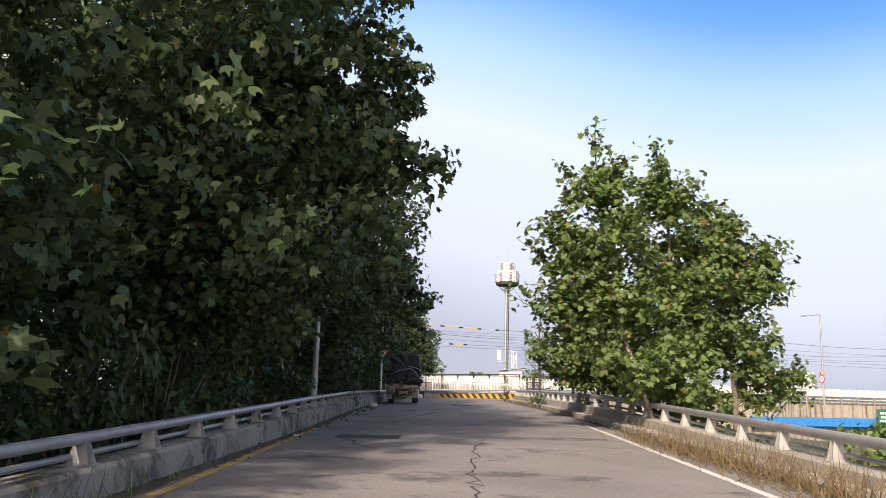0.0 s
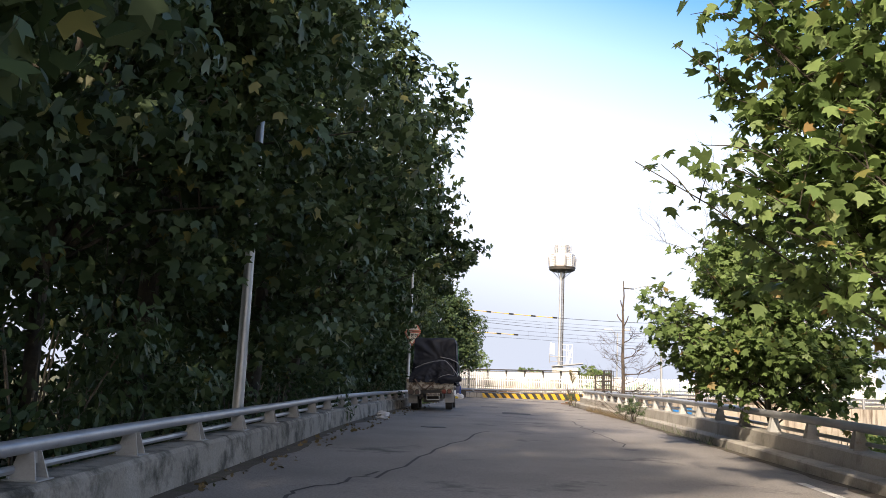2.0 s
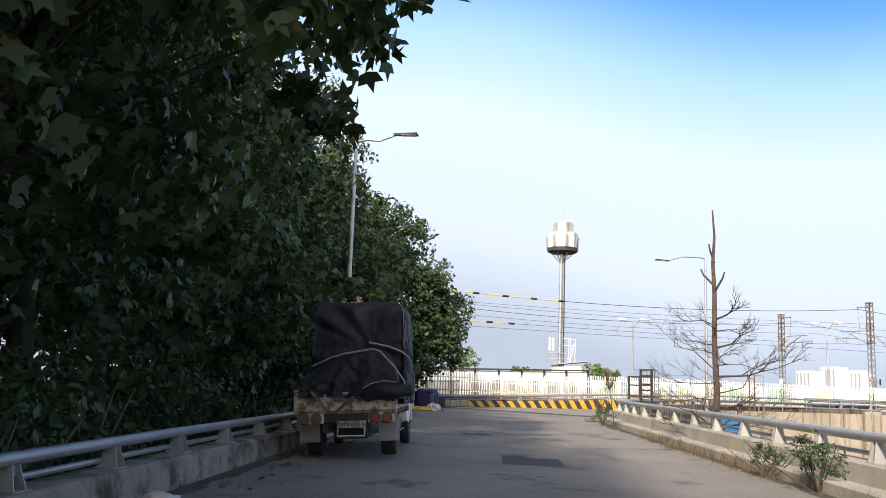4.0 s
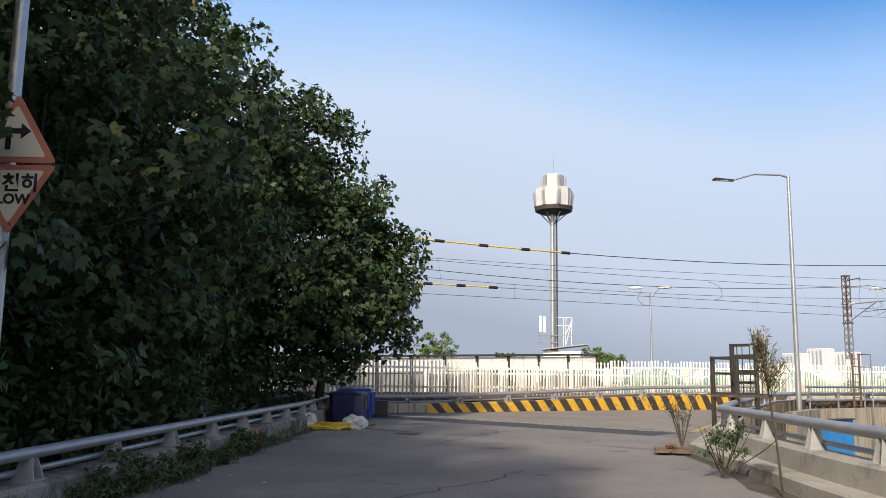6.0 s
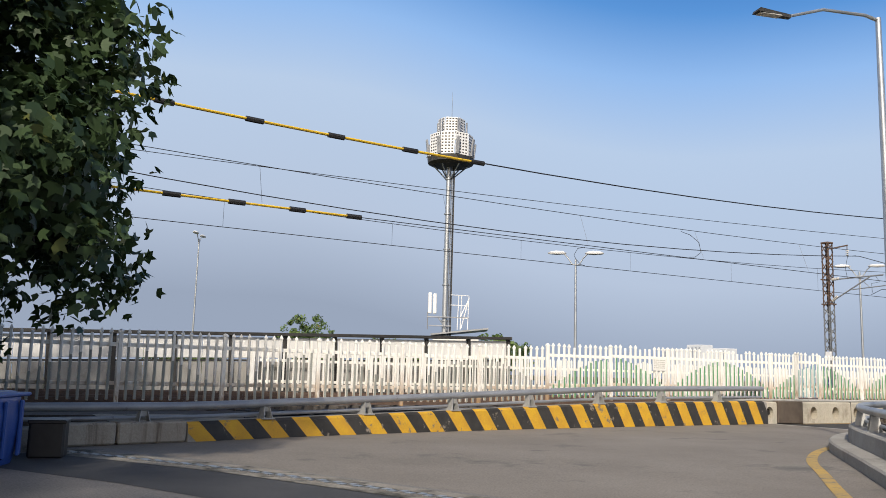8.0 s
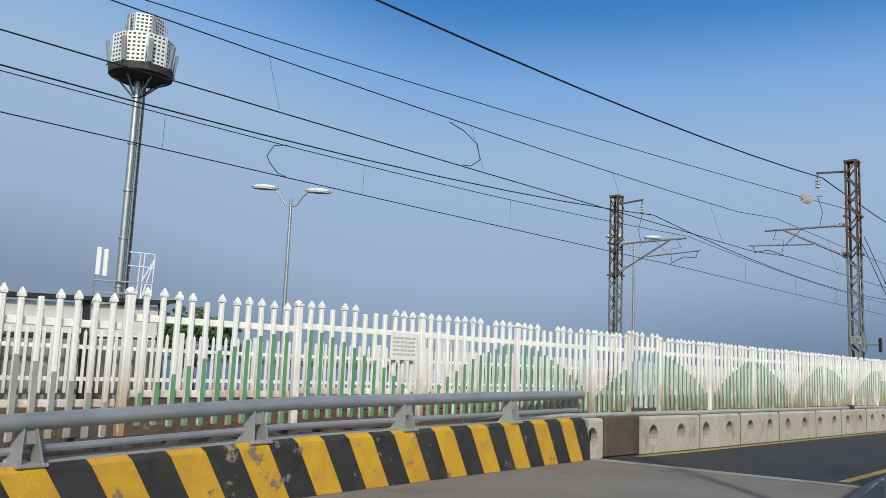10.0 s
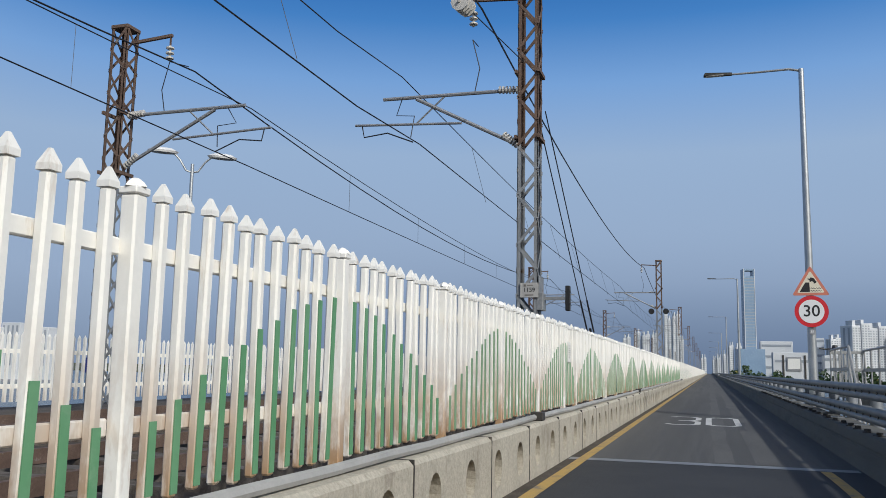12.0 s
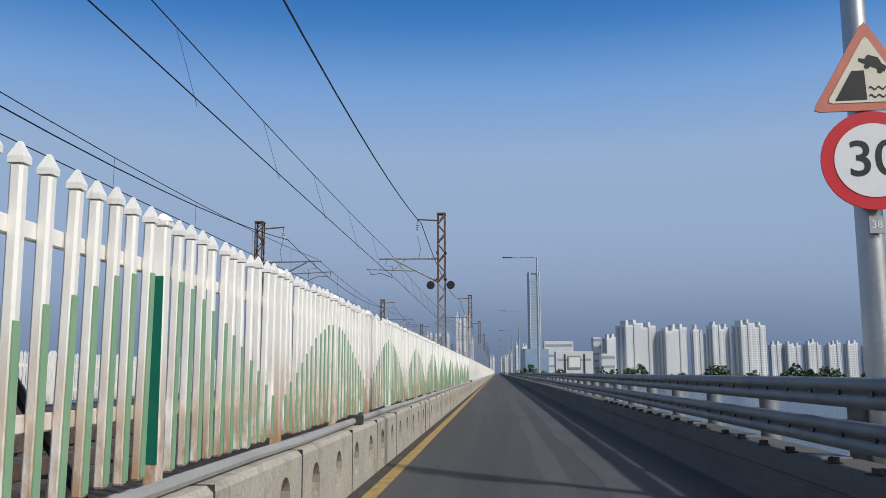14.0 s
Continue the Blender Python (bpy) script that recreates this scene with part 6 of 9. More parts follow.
def leaf_cloud(name, places, outward, size, rng, mt, outline=LOBES, droop=0.45, loose=0.75):
    """Many small leaves, each with its own turn: places and outward are n x 3, size is one length or n of them."""
    n = len(places)
    nrm = outward + rng.normal(0, loose, (n, 3)) + np.array((0, 0, 0.35))
    nrm /= np.linalg.norm(nrm, axis=1, keepdims=True) + 1e-9
    tip = outward * 0.6 + rng.normal(0, 0.6, (n, 3)) - np.array((0, 0, droop))
    tip -= nrm * np.sum(tip * nrm, axis=1, keepdims=True)
    tip /= np.linalg.norm(tip, axis=1, keepdims=True) + 1e-9
    side = np.cross(tip, nrm)
    sz = (np.ones(n) * size if np.isscalar(size) else size)[:, None, None]
    k = len(outline)
    v = places[:, None, :] + sz * (outline[None, :, 0:1] * side[:, None, :] + outline[None, :, 1:2] * tip[:, None, :] + outline[None, :, 2:3] * nrm[:, None, :])
    me = bpy.data.meshes.new(name)
    me.vertices.add(n * k)
    me.vertices.foreach_set("co", v.astype(np.float32).ravel())
    me.loops.add(n * k)
    me.loops.foreach_set("vertex_index", np.arange(n * k, dtype=np.int32))
    me.polygons.add(n)
    me.polygons.foreach_set("loop_start", np.arange(0, n * k, k, dtype=np.int32))
    me.materials.append(mt)
    me.update(calc_edges=True)
    return me


def crown_points(rng, blobs, clumps, per_clump, clump_r, shell=0.55):
    """Leaf places gathered in clumps over several ellipsoids; outward points away from each ellipsoid's middle."""
    P, O = [], []
    vol = np.array([b[1][0] * b[1][1] * b[1][2] for b in blobs]) ** 0.75
    counts = np.maximum(1, (clumps * vol / vol.sum()).astype(int))
    for (c, r), m in zip(blobs, counts):
        d = rng.normal(0, 1, (m, 3))
        d /= np.linalg.norm(d, axis=1, keepdims=True)
        rad = shell + (1.0 - shell) * rng.random((m, 1)) ** 0.6
        ctr = np.array(c) + d * rad * np.array(r)
        for q, dd in zip(ctr, d):
            k = int(per_clump * rng.uniform(0.5, 1.4))
            e = rng.normal(0, 1, (k, 3))
            e /= np.linalg.norm(e, axis=1, keepdims=True) + 1e-9
            cr = clump_r * rng.uniform(0.6, 1.35)
            P.append(q + e * cr * rng.random((k, 1)) ** 0.45 * np.array((1, 1, 0.72)))
            O.append(0.55 * e + 0.6 * dd)
    return np.concatenate(P), np.concatenate(O)


def limbs(rng, h, r0, blobs, n, lean=(0.0, 0.0), twigs=2):
    """A bent trunk that leans as it climbs, and limbs that reach into the crown's masses."""
    s = Shape()
    trunk = [(0, 0, -0.4)]
    x = y = 0.0
    for k in range(1, 8):
        x += rng.normal(0, 0.07) + lean[0] / 7
        y += rng.normal(0, 0.07) + lean[1] / 7
        trunk.append((x, y, h * k / 8))
    s.tube(trunk, r0, 9, r0 * 0.3)
    up = Shape()
    for i in range(n):
        c, r = blobs[i % len(blobs)]
        d = rng.normal(0, 1, 3)
        d /= np.linalg.norm(d)
        end = Vector(np.array(c) + d * np.array(r) * 0.68)
        t = min(0.95, max(0.42, (end.z - 1.6) / h * rng.uniform(0.45, 0.8)))
        k = t * 7
        a = Vector(trunk[int(k)]).lerp(Vector(trunk[min(7, int(k) + 1)]), k % 1)
        mid = a.lerp(end, 0.5) + Vector((rng.normal(0, 0.2), rng.normal(0, 0.2), 0.35))
        up.tube([a, a.lerp(mid, 0.6), mid, end], r0 * 0.24, 6, 0.01)
        for j in range(twigs):
            q = mid.lerp(end, rng.uniform(0, 0.8))
            e = q + Vector(rng.normal(0, 0.36, 3))
            up.tube([q, q.lerp(e, 0.5) + Vector((0, 0, 0.08)), e], 0.02, 4, 0.006)
    return s, up


def make_tree(name, label, m, seed, h, r0, blobs, clumps, per, cr, leaf, mt, n_limbs=16, shell=0.55, group="", outline=LOBES, lean=(0.0, 0.0)):
    rng = np.random.default_rng(seed)
    t = thing(name, label, "tree", m, group=group)
    tr, up = limbs(rng, h, r0, blobs, n_limbs, lean)
    part("trunk", tr, TWIG, t, smooth=True)
    part("limb", up, TWIG, t, smooth=True)
    P, O = crown_points(rng, blobs, clumps, per, cr, shell)
    part("crown", leaf_cloud("crown", P, O, leaf * rng.uniform(0.7, 1.25, len(P)), rng, mt, outline), None, t)
    return t


# three shapes for the tall row, repeated and turned
BIG = []
for i, seed in enumerate((11, 12, 13)):
    rb = np.random.default_rng(seed)
    blobs = [((0, 0, 8.5), (4.6, 4.6, 6.2)), ((0.4, -1.5, 4.6), (3.9, 3.6, 2.8)), ((-1.0, 1.0, 12.5), (3.4, 3.4, 4.4)), ((1.4, -0.8, 6.6), (4.0, 3.9, 3.6)), ((0.3, 0.2, 15.5), (2.4, 2.4, 3.0))]
    blobs = [((c[0] + rb.normal(0, 0.4), c[1] + rb.normal(0, 0.4), c[2] + rb.normal(0, 0.5)), r) for c, r in blobs]
    BIG.append((seed, blobs))
proto = []
for k, (seed, blobs) in enumerate(BIG):
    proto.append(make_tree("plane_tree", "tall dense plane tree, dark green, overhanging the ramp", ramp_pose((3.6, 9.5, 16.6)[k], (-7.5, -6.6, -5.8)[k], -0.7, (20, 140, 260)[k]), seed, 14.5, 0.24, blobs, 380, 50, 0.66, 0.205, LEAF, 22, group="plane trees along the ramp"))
# lowered above the view so that sun passes over it to the next trees
proto[0].scale = (1.0, 1.0, 0.66)
row_rng = random.Random(5)
# the 48 tree is taller than shows, to shade those further up
for k, (s, l, sc) in enumerate(((22.9, -7.8, 1.0), (29, -7.5, 1.0), (35.5, -7.4, 0.98), (42, -7.8, 1.0), (48, -9.4, 1.12), (66.5, -8.3, 0.8), (70, -10.6, 0.93))):
    c = copy_thing(proto[k % 3], ramp_pose(s, l, -0.7, row_rng.uniform(0, 360)))
    c.scale = (sc * row_rng.uniform(0.92, 1.05), sc * row_rng.uniform(0.92, 1.05), sc * row_rng.uniform(0.95, 1.06))
# second row added behind, mostly unseen, raised to block sun and sky
back = make_tree("plane_tree", "tall dark green plane tree added behind the row, blocking light", ramp_pose(11, -14.0, -0.7, 50), 15, 14.5, 0.24, BIG[0][1], 220, 38, 0.85, 0.35, LEAF, 14, 0.3, group="plane trees along the ramp", outline=BROAD)
for k, (s, l, sc) in enumerate(((20, -13.4, 1.1), (31, -12.8, 1.1), (40, -12.5, 1.05), (49, -12.6, 0.95), (60.5, -12.5, 0.95), (69, -12.2, 0.85))):
    c = copy_thing(back, ramp_pose(s, l, -0.7, row_rng.uniform(0, 360)))
    c.scale = (sc, sc, sc * row_rng.uniform(0.95, 1.06))

# the shorter trees towards the bridge head
mid_blobs = [((0, 0, 6.0), (4.0, 4.0, 4.4)), ((0.5, -0.6, 3.6), (3.8, 3.6, 2.2)), ((-0.3, 0.4, 8.4), (2.3, 2.3, 2.1)), ((1.0, 0.8, 6.2), (2.9, 2.7, 2.5))]
MID = [("plane_tree", ramp_pose(54.0, -8.9, -0.5, 10), 21, 1.0), ("plane_tree", ramp_pose(61.0, -7.9, -0.7, 100), 22, 1.0)]
mids = []
for nm, m, seed, sc in MID:
    rb = np.random.default_rng(seed)
    bl = [((c[0] + rb.normal(0, 0.3), c[1] + rb.normal(0, 0.3), c[2] + rb.normal(0, 0.3)), r) for c, r in mid_blobs]
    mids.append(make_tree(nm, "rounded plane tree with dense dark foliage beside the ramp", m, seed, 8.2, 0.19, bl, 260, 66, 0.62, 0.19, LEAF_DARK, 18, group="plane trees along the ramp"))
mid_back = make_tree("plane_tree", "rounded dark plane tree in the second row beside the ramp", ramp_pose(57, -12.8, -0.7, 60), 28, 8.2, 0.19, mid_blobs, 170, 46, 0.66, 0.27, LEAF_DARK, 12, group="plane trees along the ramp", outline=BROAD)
for s, l, a in ((65, -12.2, 170), (80, -10.6, 200), (72, -12, 20)):
    copy_thing(mid_back, ramp_pose(s, l, -0.7, a))

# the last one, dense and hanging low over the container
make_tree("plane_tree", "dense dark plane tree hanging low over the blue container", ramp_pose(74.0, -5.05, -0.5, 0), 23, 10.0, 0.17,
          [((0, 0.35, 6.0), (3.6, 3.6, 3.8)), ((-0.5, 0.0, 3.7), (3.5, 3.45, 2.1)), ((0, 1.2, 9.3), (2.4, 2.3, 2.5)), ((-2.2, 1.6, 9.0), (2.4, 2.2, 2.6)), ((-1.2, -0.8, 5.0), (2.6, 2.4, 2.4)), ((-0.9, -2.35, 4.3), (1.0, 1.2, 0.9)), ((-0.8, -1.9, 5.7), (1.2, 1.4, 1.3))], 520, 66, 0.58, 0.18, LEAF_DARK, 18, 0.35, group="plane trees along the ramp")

# a bough that hangs in front of the lamp pole
make_tree("plane_tree", "slim plane tree leaning over the kerb rail beside the lamp", ramp_pose(24.6, -7.0, -0.7, 0), 24, 9.0, 0.14,
          [((0.8, -2.75, 6.2), (1.1, 0.95, 2.6)), ((0.6, -2.6, 8.6), (1.5, 1.4, 2.2)), ((0.4, -1.2, 5.6), (1.4, 1.4, 2.4))], 130, 60, 0.42, 0.18, LEAF, 14, 0.3, group="plane trees along the ramp")

# a low bough that reaches far over the ramp
make_tree("plane_tree", "plane tree with a low bough reaching over the ramp", ramp_pose(36.5, -6.8, -0.7, 0), 27, 8.5, 0.16,
          [((0, -4.3, 5.6), (1.5, 1.5, 1.2)), ((0, -2.7, 6.6), (2.0, 2.0, 1.9)), ((0, -1.0, 7.4), (2.2, 2.0, 2.2))], 150, 60, 0.45, 0.19, LEAF, 14, 0.3, group="plane trees along the ramp", lean=(0, -1.6))

# a leafy sprig in front of the upper warning sign
spr = thing("plane_branch", "leafy plane branch hanging in front of the warning sign", "branch", ramp_pose(55.1, -6.4, 0.0, 0))
sp_rng = np.random.default_rng(26)
part("limb", Shape().tube([(0.2, 1.6, 3.0), (0.1, 0.6, 3.8), (-0.1, -0.6, 4.2), (-0.25, -1.45, 4.1)], 0.04, 6, 0.01), BARK, spr, smooth=True)
P, O = crown_points(sp_rng, [((-0.25, -1.5, 4.08), (0.22, 0.24, 0.32)), ((-0.2, -1.2, 4.4), (0.25, 0.4, 0.3)), ((0.1, 0.2, 4.0), (0.6, 0.9, 0.6))], 60, 24, 0.18, 0.2)
part("foliage", leaf_cloud("foliage", P, O, 0.17 * sp_rng.uniform(0.7, 1.2, len(P)), sp_rng, LEAF), None, spr)

# thick undergrowth behind the kerb wall
bush_rng = np.random.default_rng(40)
bushes = []
for k in range(2):
    P, O = crown_points(bush_rng, [((0, 0, 0.9), (1.9, 1.2, 1.3)), ((0.8, 0.3, 1.7), (1.2, 1.0, 1.1))], 46, 46, 0.42, 0.4)
    b = thing("bush", "dense dark green undergrowth behind the kerb wall", "bush", ramp_pose(1.0 + 4 * k, -6.0, -1.0), group="bushes along the ramp")
    st = Shape()
    for j in range(6):
        e = Vector(bush_rng.normal(0, 0.7, 3))
        st.tube([(0, 0, -0.3), (e.x * 0.4, e.y * 0.4, 0.8), (e.x, e.y, 1.9)], 0.035, 5, 0.01)
    part("stem", st, BARK, b)
    part("foliage", leaf_cloud("foliage", P, O, 0.17 * bush_rng.uniform(0.6, 1.3, len(P)), bush_rng, LEAF, OVAL), None, b)
    bushes.append(b)
for k in range(17):
    copy_thing(bushes[k % 2], ramp_pose(-3 + 4.1 * k + row_rng.uniform(-0.6, 0.6), -6.3 + row_rng.uniform(-0.5, 0.5) - (1.5 if k > 12 else (0.6 if k < 8 else 0)), -0.85 + row_rng.uniform(-0.2, 0.3), row_rng.uniform(0, 360)))
for k in range(18):
    c = copy_thing(bushes[k % 2], ramp_pose(-8 + 4.8 * k, -11.5 + row_rng.uniform(-1.5, 1.5), -1.0, row_rng.uniform(0, 360)))
    c.scale = (2.0, 2.0, 1.7)
for k in range(9):
    copy_thing(bushes[k % 2], ramp_pose(2 + 8 * k, -9.5 + row_rng.uniform(-1, 1), -0.6, row_rng.uniform(0, 360)))

for k in range(7):
    c = copy_thing(bushes[k % 2], ramp_pose(56 + 2.6 * k, -7.3 + row_rng.uniform(-0.4, 0.4), -0.9, row_rng.uniform(0, 360)))
    c.scale = (1.25, 1.25, 1.2)
for k in range(7):
    c = copy_thing(bushes[k % 2], ramp_pose(-7 + 3.2 * k, -8.6 + row_rng.uniform(-0.8, 0.8), -1.0, row_rng.uniform(0, 360)))
    c.scale = (1.6, 1.6, 1.5)

for s_at, l_at in ((73.4, -6.5), (75.6, -7.4), (13.4, -6.1), (15.3, -5.7), (18.4, -6.4), (20.6, -6.9), (22.6, -7.6), (24.0, -6.6)):
    copy_thing(bushes[0], ramp_pose(s_at, l_at, -0.75, 40 * s_at)).scale = (1.0, 1.0, 1.3)

# the loose group on the sunny side
def spray_tree(label, m, seed, h, r0, blobs, n, leaf, mt, lean, per=15, bark=None, group="", droop=0.0):
    """A tree of rising limbs that fork into leafy sprays, with gaps of sky between them."""
    rng = np.random.default_rng(seed)
    t = thing("plane_tree", label, "tree", m, group=group)
    trunk = [Vector((0, 0, -0.4))]
    x = y = 0.0
    for k in range(1, 9):
        early = 0.175 if k < 5 else 0.075
        x += rng.normal(0, 0.05) + lean[0] * early
        y += rng.normal(0, 0.05) + lean[1] * early
        trunk.append(Vector((x, y, h * k / 8)))
    part("trunk", Shape().tube(trunk, r0, 9, r0 * 0.22), bark or BARK, t, smooth=True)
    vol = np.array([b[1][0] * b[1][1] * b[1][2] for b in blobs]) ** 0.6
    share = np.repeat(np.arange(len(blobs)), np.maximum(2, (n * vol / vol.sum()).astype(int)))
    up, P, O = Shape(), [], []
    for i in share:
        c, r = blobs[i]
        d = rng.normal(0, 1, 3)
        d /= np.linalg.norm(d)
        end = Vector(np.array(c) + d * np.array(r) * rng.uniform(0.72, 1.04))
        foot_z = min(h * 0.97, max(2.6 + 1.4 * rng.random(), end.z - (end.xy - trunk[4].xy).length * rng.uniform(0.45, 0.95)))
        k = foot_z / h * 8
        a = trunk[int(k)].lerp(trunk[min(8, int(k) + 1)], k % 1)
        mid = a.lerp(end, 0.55) + Vector((rng.normal(0, 0.12), rng.normal(0, 0.12), rng.uniform(-0.1, 0.28)))
        line_ = [a, a.lerp(mid, 0.5) + Vector((0, 0, 0.05)), mid, mid.lerp(end, 0.55) + Vector((0, 0, 0.06)), end]
        up.tube(line_, r0 * rng.uniform(0.11, 0.2), 5, 0.006)
        run = (end - a).normalized()
        for j in range(6):
            q = a.lerp(mid, rng.uniform(0.55, 1.0)) if j < 2 else mid.lerp(end, rng.uniform(0.05, 1.0))
            w = (run * 0.7 + Vector(rng.normal(0, 0.62, 3)) + Vector((0, 0, -droop))).normalized()
            e = q + w * rng.uniform(0.3, 0.75)
            up.tube([q, q.lerp(e, 0.5) + Vector((0, 0, 0.04)), e], 0.009, 4, 0.004)
            m_ = int(per * rng.uniform(0.5, 1.4))
            f_ = rng.uniform(0.15, 1.12, (m_, 1))
            P.append(np.array(q) + f_ * np.array(e - q) + rng.normal(0, 0.105, (m_, 3)) * np.array((1, 1, 0.8)))
            O.append(np.array(w) * 0.45 + rng.normal(0, 0.4, (m_, 3)) + np.array((0, 0, 0.35)))
    part("limb", up, TWIG, t, smooth=True)
    P, O = np.concatenate(P), np.concatenate(O)
    part("crown", leaf_cloud("crown", P, O, leaf * rng.uniform(0.6, 1.2, len(P)), rng, mt, PALM, 0.7, 0.5), None, t)
    return t


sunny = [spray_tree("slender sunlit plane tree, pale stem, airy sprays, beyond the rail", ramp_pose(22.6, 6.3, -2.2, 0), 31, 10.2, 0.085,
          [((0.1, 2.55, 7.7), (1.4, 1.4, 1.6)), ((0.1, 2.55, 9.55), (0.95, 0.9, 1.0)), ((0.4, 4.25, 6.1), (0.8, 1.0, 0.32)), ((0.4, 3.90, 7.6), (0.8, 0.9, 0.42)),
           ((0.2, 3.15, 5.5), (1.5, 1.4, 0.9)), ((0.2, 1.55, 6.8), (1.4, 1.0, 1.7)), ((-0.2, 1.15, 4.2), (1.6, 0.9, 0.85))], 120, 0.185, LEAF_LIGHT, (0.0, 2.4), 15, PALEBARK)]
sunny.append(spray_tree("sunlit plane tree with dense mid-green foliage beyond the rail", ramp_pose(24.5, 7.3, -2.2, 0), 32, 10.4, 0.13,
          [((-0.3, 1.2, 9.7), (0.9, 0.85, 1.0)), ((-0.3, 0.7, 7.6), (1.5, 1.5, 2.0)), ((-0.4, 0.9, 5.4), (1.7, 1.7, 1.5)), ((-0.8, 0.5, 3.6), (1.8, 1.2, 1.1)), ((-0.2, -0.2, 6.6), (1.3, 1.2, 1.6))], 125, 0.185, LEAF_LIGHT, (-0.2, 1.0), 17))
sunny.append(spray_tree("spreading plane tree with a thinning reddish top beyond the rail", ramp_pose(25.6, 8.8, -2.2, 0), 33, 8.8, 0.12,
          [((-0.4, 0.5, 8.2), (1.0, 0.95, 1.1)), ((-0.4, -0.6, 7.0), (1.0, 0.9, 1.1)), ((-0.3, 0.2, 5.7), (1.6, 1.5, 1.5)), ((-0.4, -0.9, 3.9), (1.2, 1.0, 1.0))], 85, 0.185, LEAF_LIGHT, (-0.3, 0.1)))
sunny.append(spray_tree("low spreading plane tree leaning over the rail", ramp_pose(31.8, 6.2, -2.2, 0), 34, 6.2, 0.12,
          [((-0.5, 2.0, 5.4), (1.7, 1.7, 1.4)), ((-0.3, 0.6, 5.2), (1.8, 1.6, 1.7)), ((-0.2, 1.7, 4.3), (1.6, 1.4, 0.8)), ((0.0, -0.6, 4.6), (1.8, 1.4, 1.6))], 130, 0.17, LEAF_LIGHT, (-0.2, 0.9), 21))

# a heavy bough high over the lane
make_tree("plane_tree", "plane tree with a heavy bough high over the lane", ramp_pose(17.2, -8.4, -0.7, 0), 36, 9.5, 0.16,
          [((0, -6.70, 6.7), (1.0, 1.3, 0.7)), ((0, -5.40, 7.3), (1.4, 1.6, 1.2)), ((-0.2, -5.90, 8.5), (1.4, 1.7, 1.2)), ((0, -3.80, 8.0), (1.8, 1.8, 1.8))], 150, 58, 0.42, 0.18, LEAF, 16, 0.3, group="plane trees along the ramp", outline=PALM, lean=(0, -2.0))

# a drooping bough over the rail on the shaded side
spray_tree("plane tree with long drooping sprays hanging over the kerb rail", ramp_pose(14.6, -8.2, -0.7, 0), 35, 7.6, 0.13,
          [((0, -4.20, 4.2), (1.2, 1.5, 0.8)), ((0, -4.80, 3.4), (0.8, 0.8, 0.6)), ((-0.2, -3.10, 3.9), (1.4, 1.2, 0.8)), ((0, -5.20, 2.95), (0.5, 0.4, 0.4)), ((0.2, -3.80, 5.6), (1.6, 1.6, 1.2))], 120, 0.18, LEAF, (0.3, -1.6), 16, TWIG, "plane trees along the ramp", 0.45)

sb_rng = np.random.default_rng(50)
for k, (s, l, sc) in enumerate(((23, 5.30, 0.8), (26, 7.2, 0.9), (30, 7.6, 1.0), (35, 8.2, 0.9), (20, 9.0, 0.9))):
    P, O = crown_points(sb_rng, [((0, -1.60, 1.0), (1.6, 1.5, 1.2)), ((0.4, -1.40, 2.0), (1.1, 1.0, 0.9))], 34, 40, 0.42, 0.35)
    b = thing("bush", "bright green sunlit bush growing below the rail", "bush", ramp_pose(s, l, -1.9), group="bushes below the rail")
    st = Shape()
    for j in range(5):
        e = Vector(sb_rng.normal(0, 0.6, 3))
        st.tube([(0, 0, -0.4), (e.x * 0.4, e.y * 0.4, 0.9), (e.x, e.y, 2.0)], 0.03, 5, 0.01)
    part("stem", st, BARK, b)
    part("foliage", leaf_cloud("foliage", P * sc, O, 0.17 * sb_rng.uniform(0.6, 1.3, len(P)), sb_rng, LEAF_LIGHT), None, b)

# ---- the dead tree ----
dr = random.Random(9)
dead = thing("dead_tree", "bare dead tree with a cut top and fine grey twigs", "tree", ramp_pose(50.8, 5.27, -2.2))
part("trunk", Shape().tube([(0, 0, -0.4), (0.05, 0.03, 1.2), (-0.04, 0.02, 2.4), (0.03, -0.03, 3.6), (-0.03, 0.03, 4.8), (0.02, 0.0, 6.1), (-0.05, 0.05, 6.9), (0.03, -0.02, 7.6), (0.0, 0.03, 8.3)], 0.12, 9, 0.02), DEADBARK, dead, smooth=True)


def twig(shape, a, d, length, r, depth):
    b = a + d * length
    mid = a.lerp(b, 0.5) + Vector((dr.uniform(-1, 1), dr.uniform(-1, 1), dr.uniform(-0.5, 1))) * length * 0.16
    shape.tube([a, mid, b], r, 5 if r > 0.015 else 4, r * 0.45, caps=False)
    if depth:
        for _ in range(4):
            t = dr.uniform(0.35, 1.0)
            e = (d + Vector((dr.uniform(-1, 1), dr.uniform(-1, 1), dr.uniform(-0.35, 0.9))) * 0.75).normalized()
            twig(shape, mid.lerp(b, t) if t > 0.5 else a.lerp(mid, t + 0.4), e, length * dr.uniform(0.45, 0.7), r * 0.5, depth - 1)


for k in range(26):
    z = 1.8 + k * 0.145
    a = k * 2.4
    br = Shape()
    twig(br, Vector((0, 0, z)), Vector((math.cos(a), math.sin(a), dr.uniform(-0.1, 0.55))).normalized(), dr.uniform(0.8, 1.45) * (1.0 if k < 18 else 0.7), 0.018 if k % 5 else 0.032, 3)
    part("branch", br, DEADBARK, dead)
